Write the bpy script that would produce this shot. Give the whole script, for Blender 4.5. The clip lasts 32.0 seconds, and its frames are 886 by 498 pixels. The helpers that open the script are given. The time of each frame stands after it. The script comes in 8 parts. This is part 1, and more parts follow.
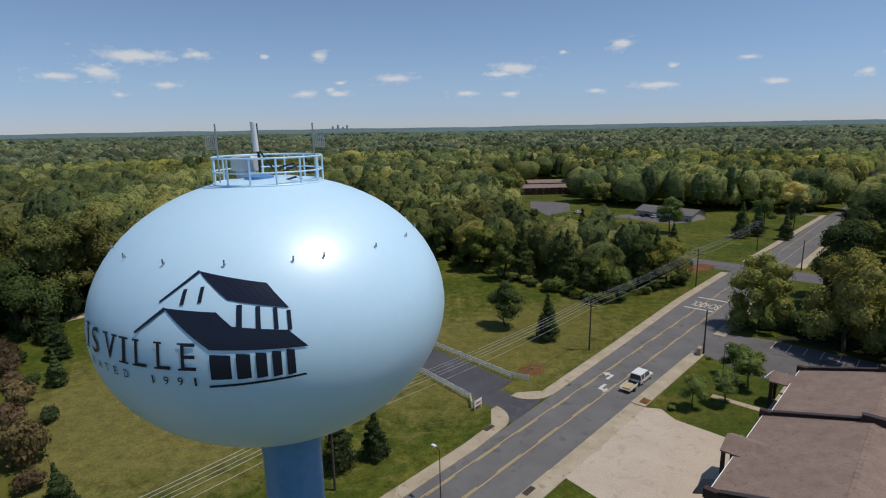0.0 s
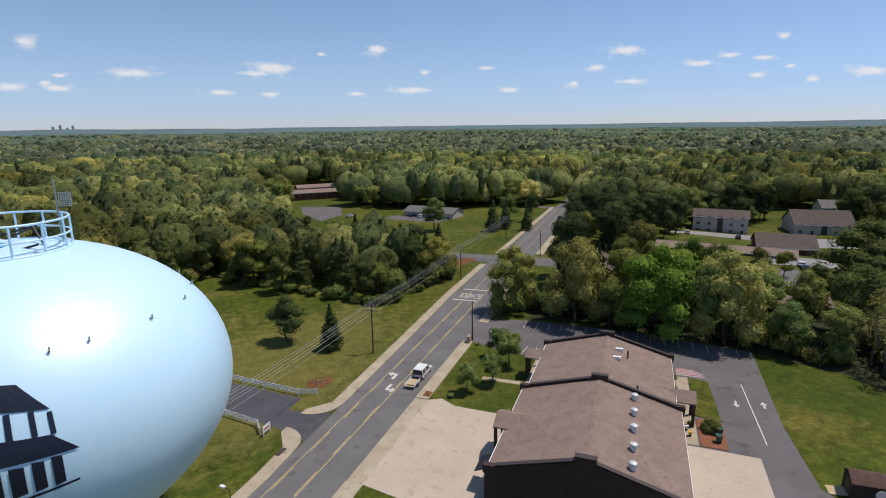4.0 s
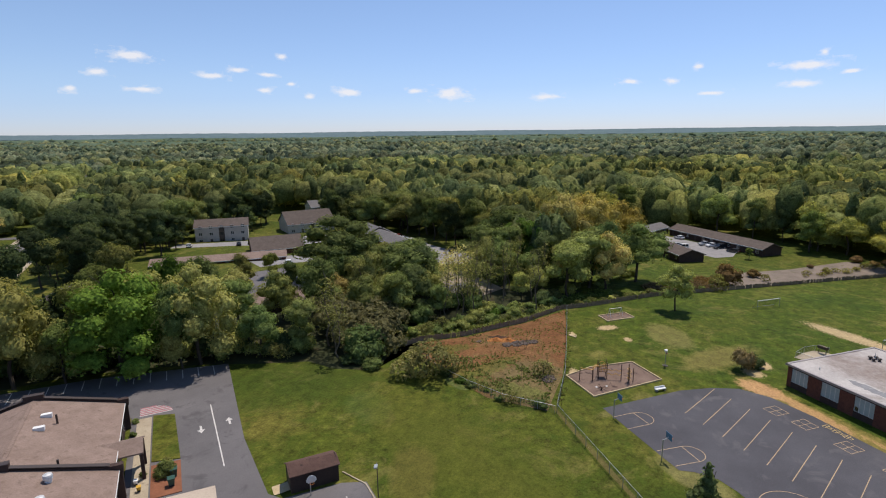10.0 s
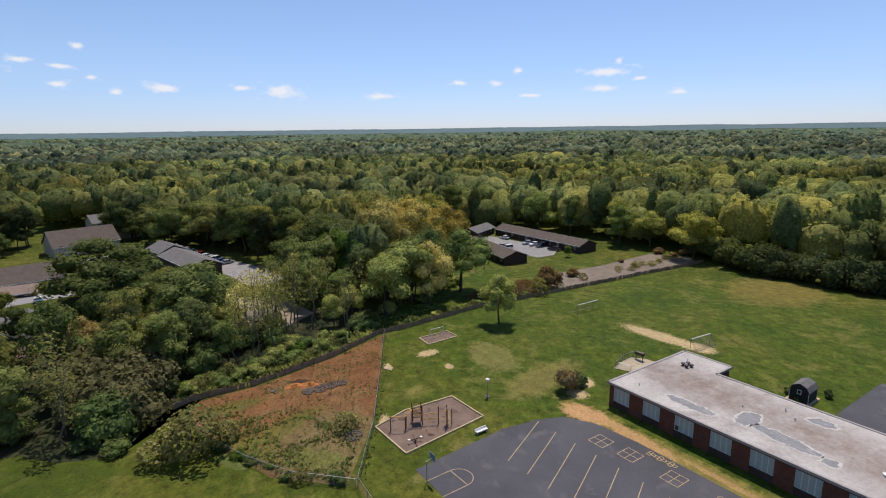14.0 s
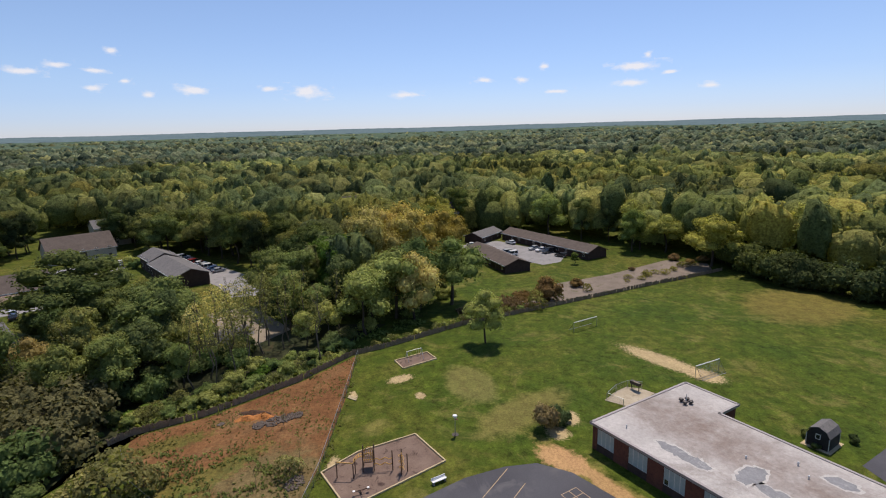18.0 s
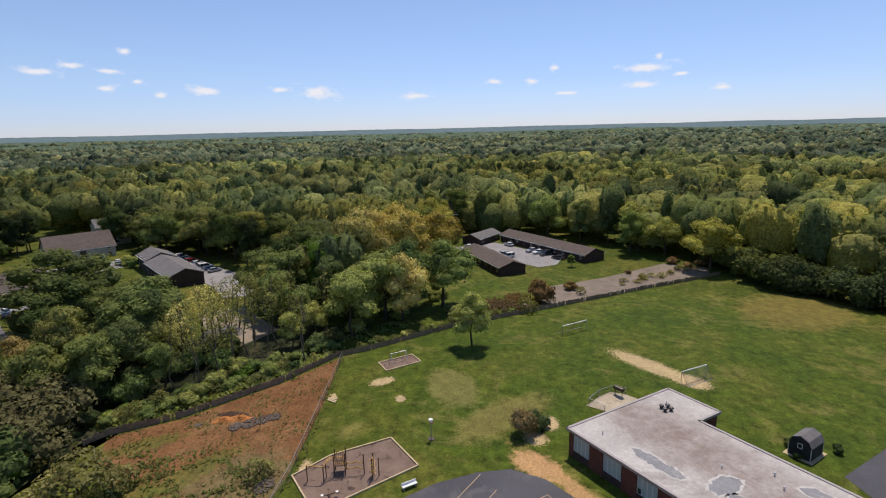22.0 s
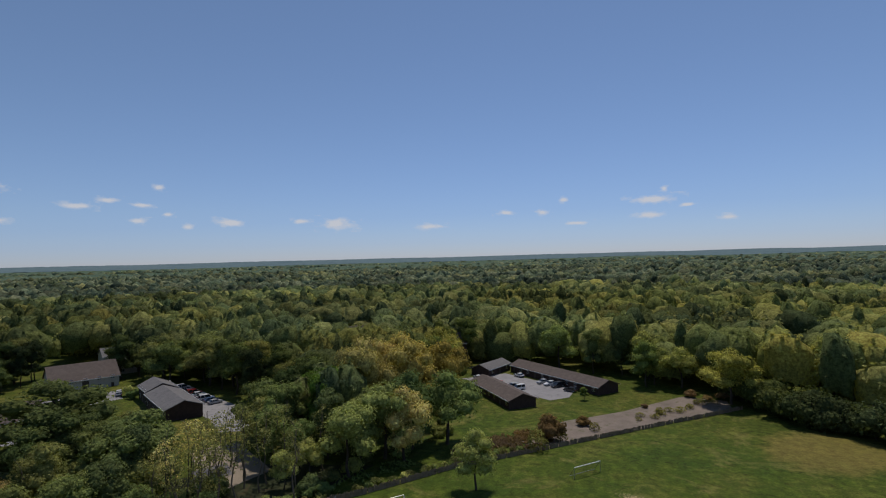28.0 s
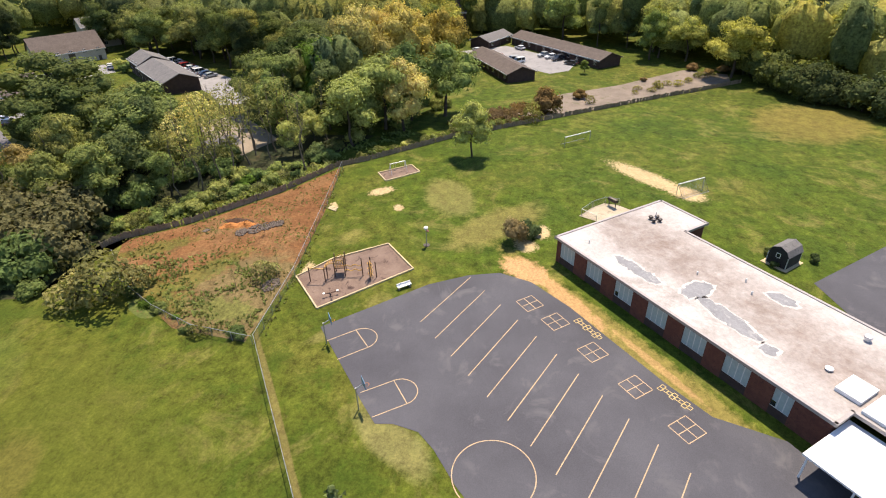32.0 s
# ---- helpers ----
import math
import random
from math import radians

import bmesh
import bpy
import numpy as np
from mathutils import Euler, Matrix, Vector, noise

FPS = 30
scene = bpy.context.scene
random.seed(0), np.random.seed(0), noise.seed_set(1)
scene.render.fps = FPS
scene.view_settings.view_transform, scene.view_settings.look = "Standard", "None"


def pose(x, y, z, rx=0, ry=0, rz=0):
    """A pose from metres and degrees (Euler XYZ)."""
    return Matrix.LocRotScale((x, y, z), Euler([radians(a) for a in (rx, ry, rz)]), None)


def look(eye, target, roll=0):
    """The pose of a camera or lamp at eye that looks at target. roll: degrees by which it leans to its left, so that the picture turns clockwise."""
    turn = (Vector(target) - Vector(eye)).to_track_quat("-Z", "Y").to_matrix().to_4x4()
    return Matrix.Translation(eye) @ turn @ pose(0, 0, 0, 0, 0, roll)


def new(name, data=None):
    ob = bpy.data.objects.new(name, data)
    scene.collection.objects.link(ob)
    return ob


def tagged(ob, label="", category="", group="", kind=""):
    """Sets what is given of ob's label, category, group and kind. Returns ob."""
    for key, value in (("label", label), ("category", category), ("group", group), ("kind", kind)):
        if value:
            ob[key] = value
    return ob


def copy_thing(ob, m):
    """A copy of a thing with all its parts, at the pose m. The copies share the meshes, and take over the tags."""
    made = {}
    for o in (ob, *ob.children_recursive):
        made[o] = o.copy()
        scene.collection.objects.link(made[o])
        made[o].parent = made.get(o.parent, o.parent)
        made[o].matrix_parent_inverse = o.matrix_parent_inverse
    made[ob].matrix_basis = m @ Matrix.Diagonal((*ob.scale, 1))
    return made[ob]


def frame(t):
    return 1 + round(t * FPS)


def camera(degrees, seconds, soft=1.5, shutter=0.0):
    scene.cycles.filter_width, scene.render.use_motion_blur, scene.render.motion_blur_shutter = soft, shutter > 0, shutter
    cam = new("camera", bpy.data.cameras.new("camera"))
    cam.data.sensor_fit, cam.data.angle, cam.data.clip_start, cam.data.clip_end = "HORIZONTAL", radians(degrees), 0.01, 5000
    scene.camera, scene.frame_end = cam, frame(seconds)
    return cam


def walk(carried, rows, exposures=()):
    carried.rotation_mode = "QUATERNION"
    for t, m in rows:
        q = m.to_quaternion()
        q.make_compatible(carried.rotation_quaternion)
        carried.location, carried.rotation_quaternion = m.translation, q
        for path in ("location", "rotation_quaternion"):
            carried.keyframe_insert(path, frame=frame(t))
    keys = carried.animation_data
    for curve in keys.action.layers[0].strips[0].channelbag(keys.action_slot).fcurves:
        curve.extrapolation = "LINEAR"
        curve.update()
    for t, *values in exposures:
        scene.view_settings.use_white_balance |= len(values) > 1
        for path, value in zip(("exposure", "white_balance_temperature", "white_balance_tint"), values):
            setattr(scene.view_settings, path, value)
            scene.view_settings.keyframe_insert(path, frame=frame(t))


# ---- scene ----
cam = camera(77.9, 32.0, soft=1.1)
METRES, EYE, TILT, LEAN, TURN = 69.0, 41.5, -12.3, 1.0, 0.0
ROWS = [
    (0.0, 0.0, 0.0, 0.0, 0.0, 0.0, -0.0),
    (0.5, -0.0004, -0.003, 0.0135, 9.71, -0.33, -2.1),
    (1.0, -0.0015, -0.0045, 0.0199, 12.36, -0.42, -2.75),
    (1.5, -0.0072, -0.0049, 0.0208, 12.48, -0.43, -2.61),
    (2.0, -0.0159, -0.0072, 0.0221, 13.01, -0.59, -2.53),
    (2.5, -0.0177, -0.008, 0.0231, 5.6, -0.21, -1.27),
    (4.5, 0.0055, -0.0143, 0.0224, -32.57, -1.64, 6.56),
    (5.0, 0.0237, -0.022, 0.0212, -42.57, -2.82, 8.19),
    (5.5, 0.0449, -0.0351, 0.0158, -53.39, -4.25, 9.54),
    (6.0, 0.0642, -0.0513, 0.0089, -63.49, -5.88, 10.66),
    (6.5, 0.0806, -0.0715, 0.002, -69.35, -6.74, 11.1),
    (7.0, 0.0923, -0.0881, -0.0013, -69.2, -6.87, 11.56),
    (7.5, 0.1078, -0.0983, -0.0047, -69.0, -6.72, 11.83),
    (8.0, 0.1274, -0.103, -0.0062, -68.9, -6.69, 11.88),
    (8.5, 0.1514, -0.1035, -0.006, -68.9, -6.66, 11.87),
    (9.0, 0.1806, -0.1005, -0.0051, -68.96, -6.69, 11.86),
    (9.5, 0.2117, -0.094, -0.0031, -69.05, -6.67, 11.84),
    (10.0, 0.2443, -0.0871, -0.0002, -69.14, -6.66, 11.83),
    (10.5, 0.2813, -0.0776, 0.0028, -74.02, -7.73, 12.35),
    (11.0, 0.3148, -0.0743, 0.0049, -82.95, -9.65, 12.98),
    (11.5, 0.3517, -0.0769, 0.0056, -84.91, -10.02, 12.78),
    (12.0, 0.3887, -0.0833, 0.0039, -85.23, -10.0, 12.78),
    (12.5, 0.426, -0.0932, 0.0018, -85.57, -10.06, 12.8),
    (13.0, 0.464, -0.1076, 0.0006, -85.84, -10.24, 12.92),
    (13.5, 0.5007, -0.1248, -0.0024, -85.9, -10.31, 12.97),
    (14.0, 0.5359, -0.1444, -0.0068, -85.98, -10.36, 12.98),
    (14.5, 0.5697, -0.167, -0.0108, -86.06, -10.43, 13.03),
    (15.0, 0.6022, -0.1913, -0.0155, -86.11, -10.46, 13.04),
    (15.5, 0.6328, -0.2171, -0.0204, -86.2, -10.51, 13.02),
    (17.5, 0.7015, -0.271, -0.0199, -83.84, -10.13, 13.71),
    (18.0, 0.7013, -0.2705, -0.021, -83.16, -9.94, 13.65),
    (18.5, 0.701, -0.2702, -0.0217, -82.75, -9.79, 13.62),
    (19.0, 0.7005, -0.2709, -0.0211, -82.47, -9.72, 13.58),
    (19.5, 0.7007, -0.2719, -0.0207, -82.18, -9.67, 13.62),
    (20.0, 0.7011, -0.2771, -0.0215, -82.06, -9.64, 13.54),
    (20.5, 0.7048, -0.2883, -0.0242, -82.17, -9.65, 13.47),
    (21.0, 0.7102, -0.3039, -0.0287, -82.48, -9.6, 13.28),
    (21.5, 0.7159, -0.3179, -0.0324, -82.18, -9.69, 13.58),
    (22.0, 0.7225, -0.3324, -0.0372, -82.12, -9.57, 13.4),
    (22.5, 0.7298, -0.3479, -0.0416, -81.96, -9.64, 13.52),
    (23.0, 0.7379, -0.3607, -0.0451, -82.17, -9.41, 13.38),
    (23.5, 0.7413, -0.3661, -0.0457, -81.66, -9.53, 13.69),
    (24.0, 0.741, -0.3674, -0.0455, -81.26, -9.52, 13.66),
    (24.5, 0.7412, -0.3681, -0.0448, -81.04, -9.48, 13.57),
    (25.0, 0.7414, -0.3684, -0.0431, -80.91, -5.12, 13.56),
    (25.5, 0.7421, -0.3683, -0.0411, -80.88, 4.59, 13.52),
    (26.5, 0.7424, -0.3679, -0.0362, -80.78, 20.0, 13.5),
    (27.5, 0.7422, -0.3673, -0.0322, -80.67, 13.26, 13.48),
    (28.0, 0.7395, -0.3675, -0.036, -80.57, 4.02, 13.48),
    (28.5, 0.7388, -0.367, -0.0378, -80.52, -1.46, 13.48),
    (29.0, 0.7382, -0.3665, -0.039, -80.54, -6.43, 13.47),
    (29.5, 0.7377, -0.366, -0.0398, -80.56, -10.69, 13.46),
    (30.0, 0.737, -0.3656, -0.0413, -80.55, -12.25, 13.45),
    (30.5, 0.7367, -0.3652, -0.0421, -80.6, -15.07, 13.46),
    (31.0, 0.7357, -0.3652, -0.044, -80.7, -20.12, 13.4),
    (31.5, 0.7348, -0.3652, -0.0447, -80.76, -25.4, 13.41),
    (32.0, 0.7361, -0.3656, -0.0446, -80.78, -28.99, 13.44),
]
EXPOSURES = [(0.0, -0.6, 6800, 10), (2.5, -0.54, 6800, 10), (5.0, -0.15, 6950, 13), (15.0, -0.12, 6950, 13), (18.5, -0.15, 7050, 15), (24.6, -0.13, 7050, 15), (25.1, -0.2, 7000, 14), (26.2, -0.75, 6700, 12), (28.0, -0.78, 6700, 12), (29.5, -0.33, 7300, 17), (30.5, 0.0, 7600, 19), (31.0, 0.36, 7600, 17), (32.0, 0.8, 7600, 14)]
walk(cam, [(t, pose(0, 0, EYE, TILT, LEAN, TURN) @ pose(METRES * x, METRES * y, METRES * z, 90 + pitch, roll, yaw)) for t, x, y, z, yaw, pitch, roll in ROWS],
     exposures=EXPOSURES)

# ---- world and sun ----
SUN = Vector((0.383, -0.06, 0.92)).normalized()
world = bpy.data.worlds.new("sky")
scene.world = world
world.use_nodes = True
wn = world.node_tree.nodes
sky = wn.new("ShaderNodeTexSky")
sky.sky_type, sky.sun_disc = "NISHITA", False
sky.sun_elevation = math.asin(SUN.z)
sky.sun_rotation = math.atan2(SUN.x, SUN.y)
sky.altitude, sky.air_density, sky.dust_density, sky.ozone_density = 200, 1.0, 0.12, 3.2
# the clear upper sky is a deeper blue, the bright haze near the horizon a cool white
wl = world.node_tree.links
tone = wn.new("ShaderNodeRGBToBW")
wl.new(sky.outputs[0], tone.inputs[0])
span = wn.new("ShaderNodeMapRange")
span.inputs["From Min"].default_value, span.inputs["From Max"].default_value = 2.2, 6.5
wl.new(tone.outputs[0], span.inputs["Value"])
haze = wn.new("ShaderNodeMix")
haze.data_type = "RGBA"
haze.inputs[6].default_value, haze.inputs[7].default_value = (1.02, 1.05, 1.08, 1), (0.72, 0.83, 1.15, 1)
wl.new(span.outputs[0], haze.inputs[0])
tint = wn.new("ShaderNodeMix")
tint.data_type, tint.blend_type = "RGBA", "MULTIPLY"
tint.inputs[0].default_value = 1.0
wl.new(haze.outputs[2], tint.inputs[7])
world.node_tree.links.new(sky.outputs[0], tint.inputs[6])
# the pale air at the horizon is a cool white, not a yellow one
rgb = wn.new("ShaderNodeSeparateColor")
wl.new(sky.outputs[0], rgb.inputs[0])
ratio = wn.new("ShaderNodeMath")
ratio.operation = "DIVIDE"
wl.new(rgb.outputs[0], ratio.inputs[0])
wl.new(rgb.outputs[2], ratio.inputs[1])
pale = wn.new("ShaderNodeMapRange")
pale.inputs["From Min"].default_value, pale.inputs["From Max"].default_value = 0.6, 1.05
wl.new(ratio.outputs[0], pale.inputs["Value"])
cool = wn.new("ShaderNodeMix")
cool.data_type, cool.blend_type = "RGBA", "MULTIPLY"
wl.new(pale.outputs[0], cool.inputs[0])
wl.new(tint.outputs[2], cool.inputs[6])
cool.inputs[7].default_value = (0.92, 0.95, 1.05, 1)
wl.new(cool.outputs[2], wn["Background"].inputs[0])
wn["Background"].inputs[1].default_value = 0.13
sun_data = bpy.data.lights.new("sun", "SUN")
sun_data.energy, sun_data.angle, sun_data.color = 4.4, radians(0.53), (1.0, 0.95, 0.87)
sun = new("sun", sun_data)
sun.matrix_world = look(SUN * 300, (0, 0, 0))


# ---- materials ----
def nodes_of(name):
    m = bpy.data.materials.new(name)
    m.use_nodes = True
    t = m.node_tree
    return m, t, t.nodes["Principled BSDF"]


def link(t, a, b):
    t.links.new(a, b)


def noise_node(t, scale, detail=4.0, rough=0.55, coord="pos", distort=0.0):
    n = t.nodes.new("ShaderNodeTexNoise")
    n.inputs["Scale"].default_value, n.inputs["Detail"].default_value = scale, detail
    n.inputs["Roughness"].default_value, n.inputs["Distortion"].default_value = rough, distort
    if coord == "pos":
        link(t, t.nodes.new("ShaderNodeNewGeometry").outputs["Position"], n.inputs["Vector"])
    else:
        link(t, t.nodes.new("ShaderNodeTexCoord").outputs["Object"], n.inputs["Vector"])
    return n.outputs["Fac"]


def ramp(t, fac, stops):
    r = t.nodes.new("ShaderNodeValToRGB")
    link(t, fac, r.inputs[0])
    e = r.color_ramp.elements
    while len(e) < len(stops):
        e.new(0.5)
    for el, (p, c) in zip(e, stops):
        el.position, el.color = p, (*c, 1)
    return r.outputs[0]


def mixc(t, fac, a, b, mode="MIX"):
    m = t.nodes.new("ShaderNodeMix")
    m.data_type, m.blend_type = "RGBA", mode
    for sock, v in ((m.inputs[0], fac), (m.inputs[6], a), (m.inputs[7], b)):
        if isinstance(v, (int, float)):
            sock.default_value = v
        elif isinstance(v, tuple):
            sock.default_value = (*v, 1)
        else:
            link(t, v, sock)
    return m.outputs[2]


def grey(v):
    return (v, v, v)


def bump(t, b, height, strength, dist):
    n = t.nodes.new("ShaderNodeBump")
    n.inputs["Strength"].default_value, n.inputs["Distance"].default_value = strength, dist
    link(t, height, n.inputs["Height"])
    link(t, n.outputs[0], b.inputs["Normal"])


def surface(name, c1, c2, c3=None, scale=0.4, fine=8.0, rough=0.85, metal=0.0, relief=0.02, spec=0.3, coord="pos"):
    """A surface with broad patches from c1 to c2, fine grain, and stains of c3."""
    m, t, b = nodes_of(name)
    base = ramp(t, noise_node(t, scale, 5, 0.6, coord), [(0.32, c1), (0.68, c2)])
    grain = noise_node(t, fine, 3, 0.7, coord)
    base = mixc(t, 0.35, base, ramp(t, grain, [(0.3, grey(0.35)), (0.7, grey(0.75))]), "OVERLAY")
    if c3:
        st = ramp(t, noise_node(t, scale * 2.7, 6, 0.65, coord, 0.6), [(0.56, grey(0)), (0.68, grey(1))])
        base = mixc(t, st, base, c3)
    link(t, base, b.inputs["Base Color"])
    b.inputs["Roughness"].default_value, b.inputs["Metallic"].default_value = rough, metal
    b.inputs["Specular IOR Level"].default_value = spec
    bump(t, b, grain, 0.5, relief)
    return m


def paint(name, c, rough=0.45, metal=0.0, spec=0.5, mottle=0.25):
    m, t, b = nodes_of(name)
    n = noise_node(t, 3.0, 4, 0.6)
    link(t, mixc(t, mottle, c, ramp(t, n, [(0.3, grey(0.32)), (0.7, grey(0.68))]), "OVERLAY"), b.inputs["Base Color"])
    b.inputs["Roughness"].default_value, b.inputs["Metallic"].default_value = rough, metal
    b.inputs["Specular IOR Level"].default_value = spec
    return m


def foliage(name, dark, mid, light, island=False, bumpy=0.3, grain=1.6):
    """Leaves: hue varies from tree to tree and over each crown; a little light passes through."""
    m, t, b = nodes_of(name)
    if island:
        at = t.nodes.new("ShaderNodeAttribute")
        at.attribute_name = "tone"
        rnd = at.outputs["Fac"]
    else:
        rnd = t.nodes.new("ShaderNodeObjectInfo").outputs["Random"]
    tone = ramp(t, rnd, [(0.0, dark), (0.5, mid), (1.0, light)])
    stand = noise_node(t, 0.011, 4, 0.6)
    tone = mixc(t, 0.8, tone, ramp(t, stand, [(0.4, grey(0.24)), (0.6, grey(0.74))]), "OVERLAY")
    fresh = ramp(t, noise_node(t, 0.007, 3, 0.6, "pos", 0.6), [(0.48, grey(0)), (0.62, grey(1))])
    tone = mixc(t, fresh, tone, mixc(t, 1.0, tone, (1.22, 1.1, 0.8), "MULTIPLY"))
    tone = mixc(t, 0.6, tone, ramp(t, noise_node(t, grain * 0.3, 4, 0.7), [(0.34, grey(0.24)), (0.66, grey(0.7))]), "OVERLAY")
    n = noise_node(t, grain, 4, 0.75)
    tone = mixc(t, 0.75, tone, ramp(t, n, [(0.34, grey(0.16)), (0.66, grey(0.8))]), "OVERLAY")
    link(t, tone, b.inputs["Base Color"])
    b.inputs["Roughness"].default_value, b.inputs["Specular IOR Level"].default_value = 0.9, 0.06
    if bumpy:
        bump(t, b, noise_node(t, grain * 0.5, 6, 0.78), 1.0, bumpy)
    tr = t.nodes.new("ShaderNodeBsdfTranslucent")
    link(t, mixc(t, 1.0, tone, (1.2, 1.25, 0.8), "MULTIPLY"), tr.inputs[0])
    mx = t.nodes.new("ShaderNodeMixShader")
    mx.inputs[0].default_value = 0.34
    link(t, b.outputs[0], mx.inputs[1])
    link(t, tr.outputs[0], mx.inputs[2])
    link(t, mx.outputs[0], t.nodes["Material Output"].inputs[0])
    return m


def blotch(t, cx, cy, rx, ry, turn, ragged, fine=0.25):
    """A ragged patch on the ground as a factor."""
    pos = t.nodes.new("ShaderNodeNewGeometry").outputs["Position"]
    mp = t.nodes.new("ShaderNodeMapping")
    mp.vector_type = "TEXTURE"
    mp.inputs["Location"].default_value = (cx, cy, 0)
    mp.inputs["Rotation"].default_value = (0, 0, turn)
    mp.inputs["Scale"].default_value = (rx, ry, 1000)
    link(t, pos, mp.inputs["Vector"])
    g = t.nodes.new("ShaderNodeTexGradient")
    g.gradient_type = "SPHERICAL"
    link(t, mp.outputs[0], g.inputs["Vector"])
    ad = t.nodes.new("ShaderNodeMath")
    ad.operation = "MULTIPLY_ADD"
    link(t, noise_node(t, fine, 6, 0.7), ad.inputs[0])
    ad.inputs[1].default_value = ragged
    link(t, g.outputs["Fac"], ad.inputs[2])
    dv = t.nodes.new("ShaderNodeMath")
    dv.operation = "MULTIPLY"
    link(t, ad.outputs[0], dv.inputs[0])
    dv.inputs[1].default_value = 1 / (1 + ragged)
    return ramp(t, dv.outputs[0], [((0.32 + ragged * 0.5) / (1 + ragged), grey(0)), ((0.55 + ragged * 0.5) / (1 + ragged), grey(1))])


def fade(t, f, k):
    n = t.nodes.new("ShaderNodeMath")
    n.operation = "MULTIPLY"
    link(t, f, n.inputs[0])
    n.inputs[1].default_value = k
    return n.outputs[0]


def grass_material():
    m, t, b = nodes_of("grass")
    big = ramp(t, noise_node(t, 0.03, 5, 0.65), [(0.3, (0.042, 0.062, 0.008)), (0.5, (0.074, 0.088, 0.012)), (0.7, (0.14, 0.122, 0.027))])
    small = noise_node(t, 0.5, 8, 0.8)
    # the school's field is a fresher green
    fresh = ramp(t, noise_node(t, 0.06, 5, 0.7), [(0.3, (0.037, 0.068, 0.009)), (0.52, (0.065, 0.09, 0.011)), (0.68, (0.1, 0.106, 0.02))])
    big = mixc(t, blotch(t, 150, -45, 150, 90, 0.7, 0.5, 0.05), big, fresh)
    c = mixc(t, 0.95, big, ramp(t, small, [(0.32, grey(0.12)), (0.68, grey(0.86))]), "OVERLAY")
    tuft = ramp(t, noise_node(t, 0.75, 5, 0.7, "pos", 0.5), [(0.57, grey(0)), (0.68, grey(0.5))])
    c = mixc(t, tuft, c, (0.045, 0.08, 0.008))
    clump = ramp(t, noise_node(t, 0.2, 7, 0.72, "pos", 0.4), [(0.5, grey(0)), (0.6, grey(0.62))])
    c = mixc(t, clump, c, (0.04, 0.068, 0.008))
    dry = ramp(t, noise_node(t, 0.1, 7, 0.75, "pos", 0.7), [(0.54, grey(0)), (0.7, grey(0.75))])
    c = mixc(t, dry, c, mixc(t, 0.6, (0.2, 0.17, 0.052), ramp(t, small, [(0.28, grey(0.25)), (0.72, grey(0.75))]), "OVERLAY"))
    for x, y, rx, ry, turn, col in ((184, -88, 30, 20, -0.6, (0.2, 0.145, 0.042)), (127, -21, 16, 7, 2.4, (0.22, 0.175, 0.06)), (136, -12, 13, 7, 0.4, (0.21, 0.18, 0.065)), (-35, 95, 85, 50, 1.0, (0.2, 0.165, 0.06)), (64, 0, 30, 12, 0.6, (0.11, 0.105, 0.02)), (86, -1.5, 27, 0.7, 0.585, (0.19, 0.14, 0.055)), (62, 12, 18, 4, 0.5, (0.17, 0.145, 0.045)), (50, 0, 14, 3, 0.9, (0.18, 0.15, 0.05)),
                                    (60, -2, 22, 5, 0.75, (0.15, 0.13, 0.035)), (84, -14, 9, 3.5, 0.9, (0.22, 0.19, 0.08)), (88, 34, 10, 6, 0.8, (0.07, 0.1, 0.02)), (100, -4.5, 9, 2, -0.8, (0.2, 0.17, 0.06)), (90, 52, 30, 16, 2.2, (0.045, 0.068, 0.01)), (70, 8, 44, 20, 0.6, (0.072, 0.086, 0.012)), (84, 22, 26, 12, 0.9, (0.085, 0.092, 0.014)), (46, 78, 24, 16, 0.8, (0.04, 0.065, 0.01)), (74, 20, 12, 5, 0.4, (0.12, 0.1, 0.025)), (10, 100, 60, 30, 0.8, (0.17, 0.145, 0.045))):
        f = blotch(t, x, y, rx, ry, turn, 0.7)
        k = t.nodes.new("ShaderNodeMath")
        k.operation = "MULTIPLY"
        link(t, f, k.inputs[0])
        k.inputs[1].default_value = 0.55
        c = mixc(t, k.outputs[0], c, mixc(t, 0.6, col, ramp(t, small, [(0.28, grey(0.25)), (0.72, grey(0.75))]), "OVERLAY"))
    # dry verge and bare orange soil beside the classroom wall
    c = mixc(t, blotch(t, 101.5, -37.0, 42, 3.4, -2.469, 1.0, 0.5), c, mixc(t, 0.7, (0.19, 0.155, 0.045), ramp(t, small, [(0.28, grey(0.2)), (0.72, grey(0.8))]), "OVERLAY"))
    for x, y, rx, ry, turn, much in ((114.8, -25.5, 6.5, 4.0, -2.3, 0.9), (109.3, -30.7, 14, 2.0, -2.5, 0.75), (98.0, -40.2, 12, 0.9, -2.5, 0.5)):
        c = mixc(t, fade(t, blotch(t, x, y, rx, ry, turn, 1.0, 0.9), much), c, mixc(t, 0.5, (0.46, 0.27, 0.13), ramp(t, small, [(0.28, grey(0.3)), (0.72, grey(0.7))]), "OVERLAY"))
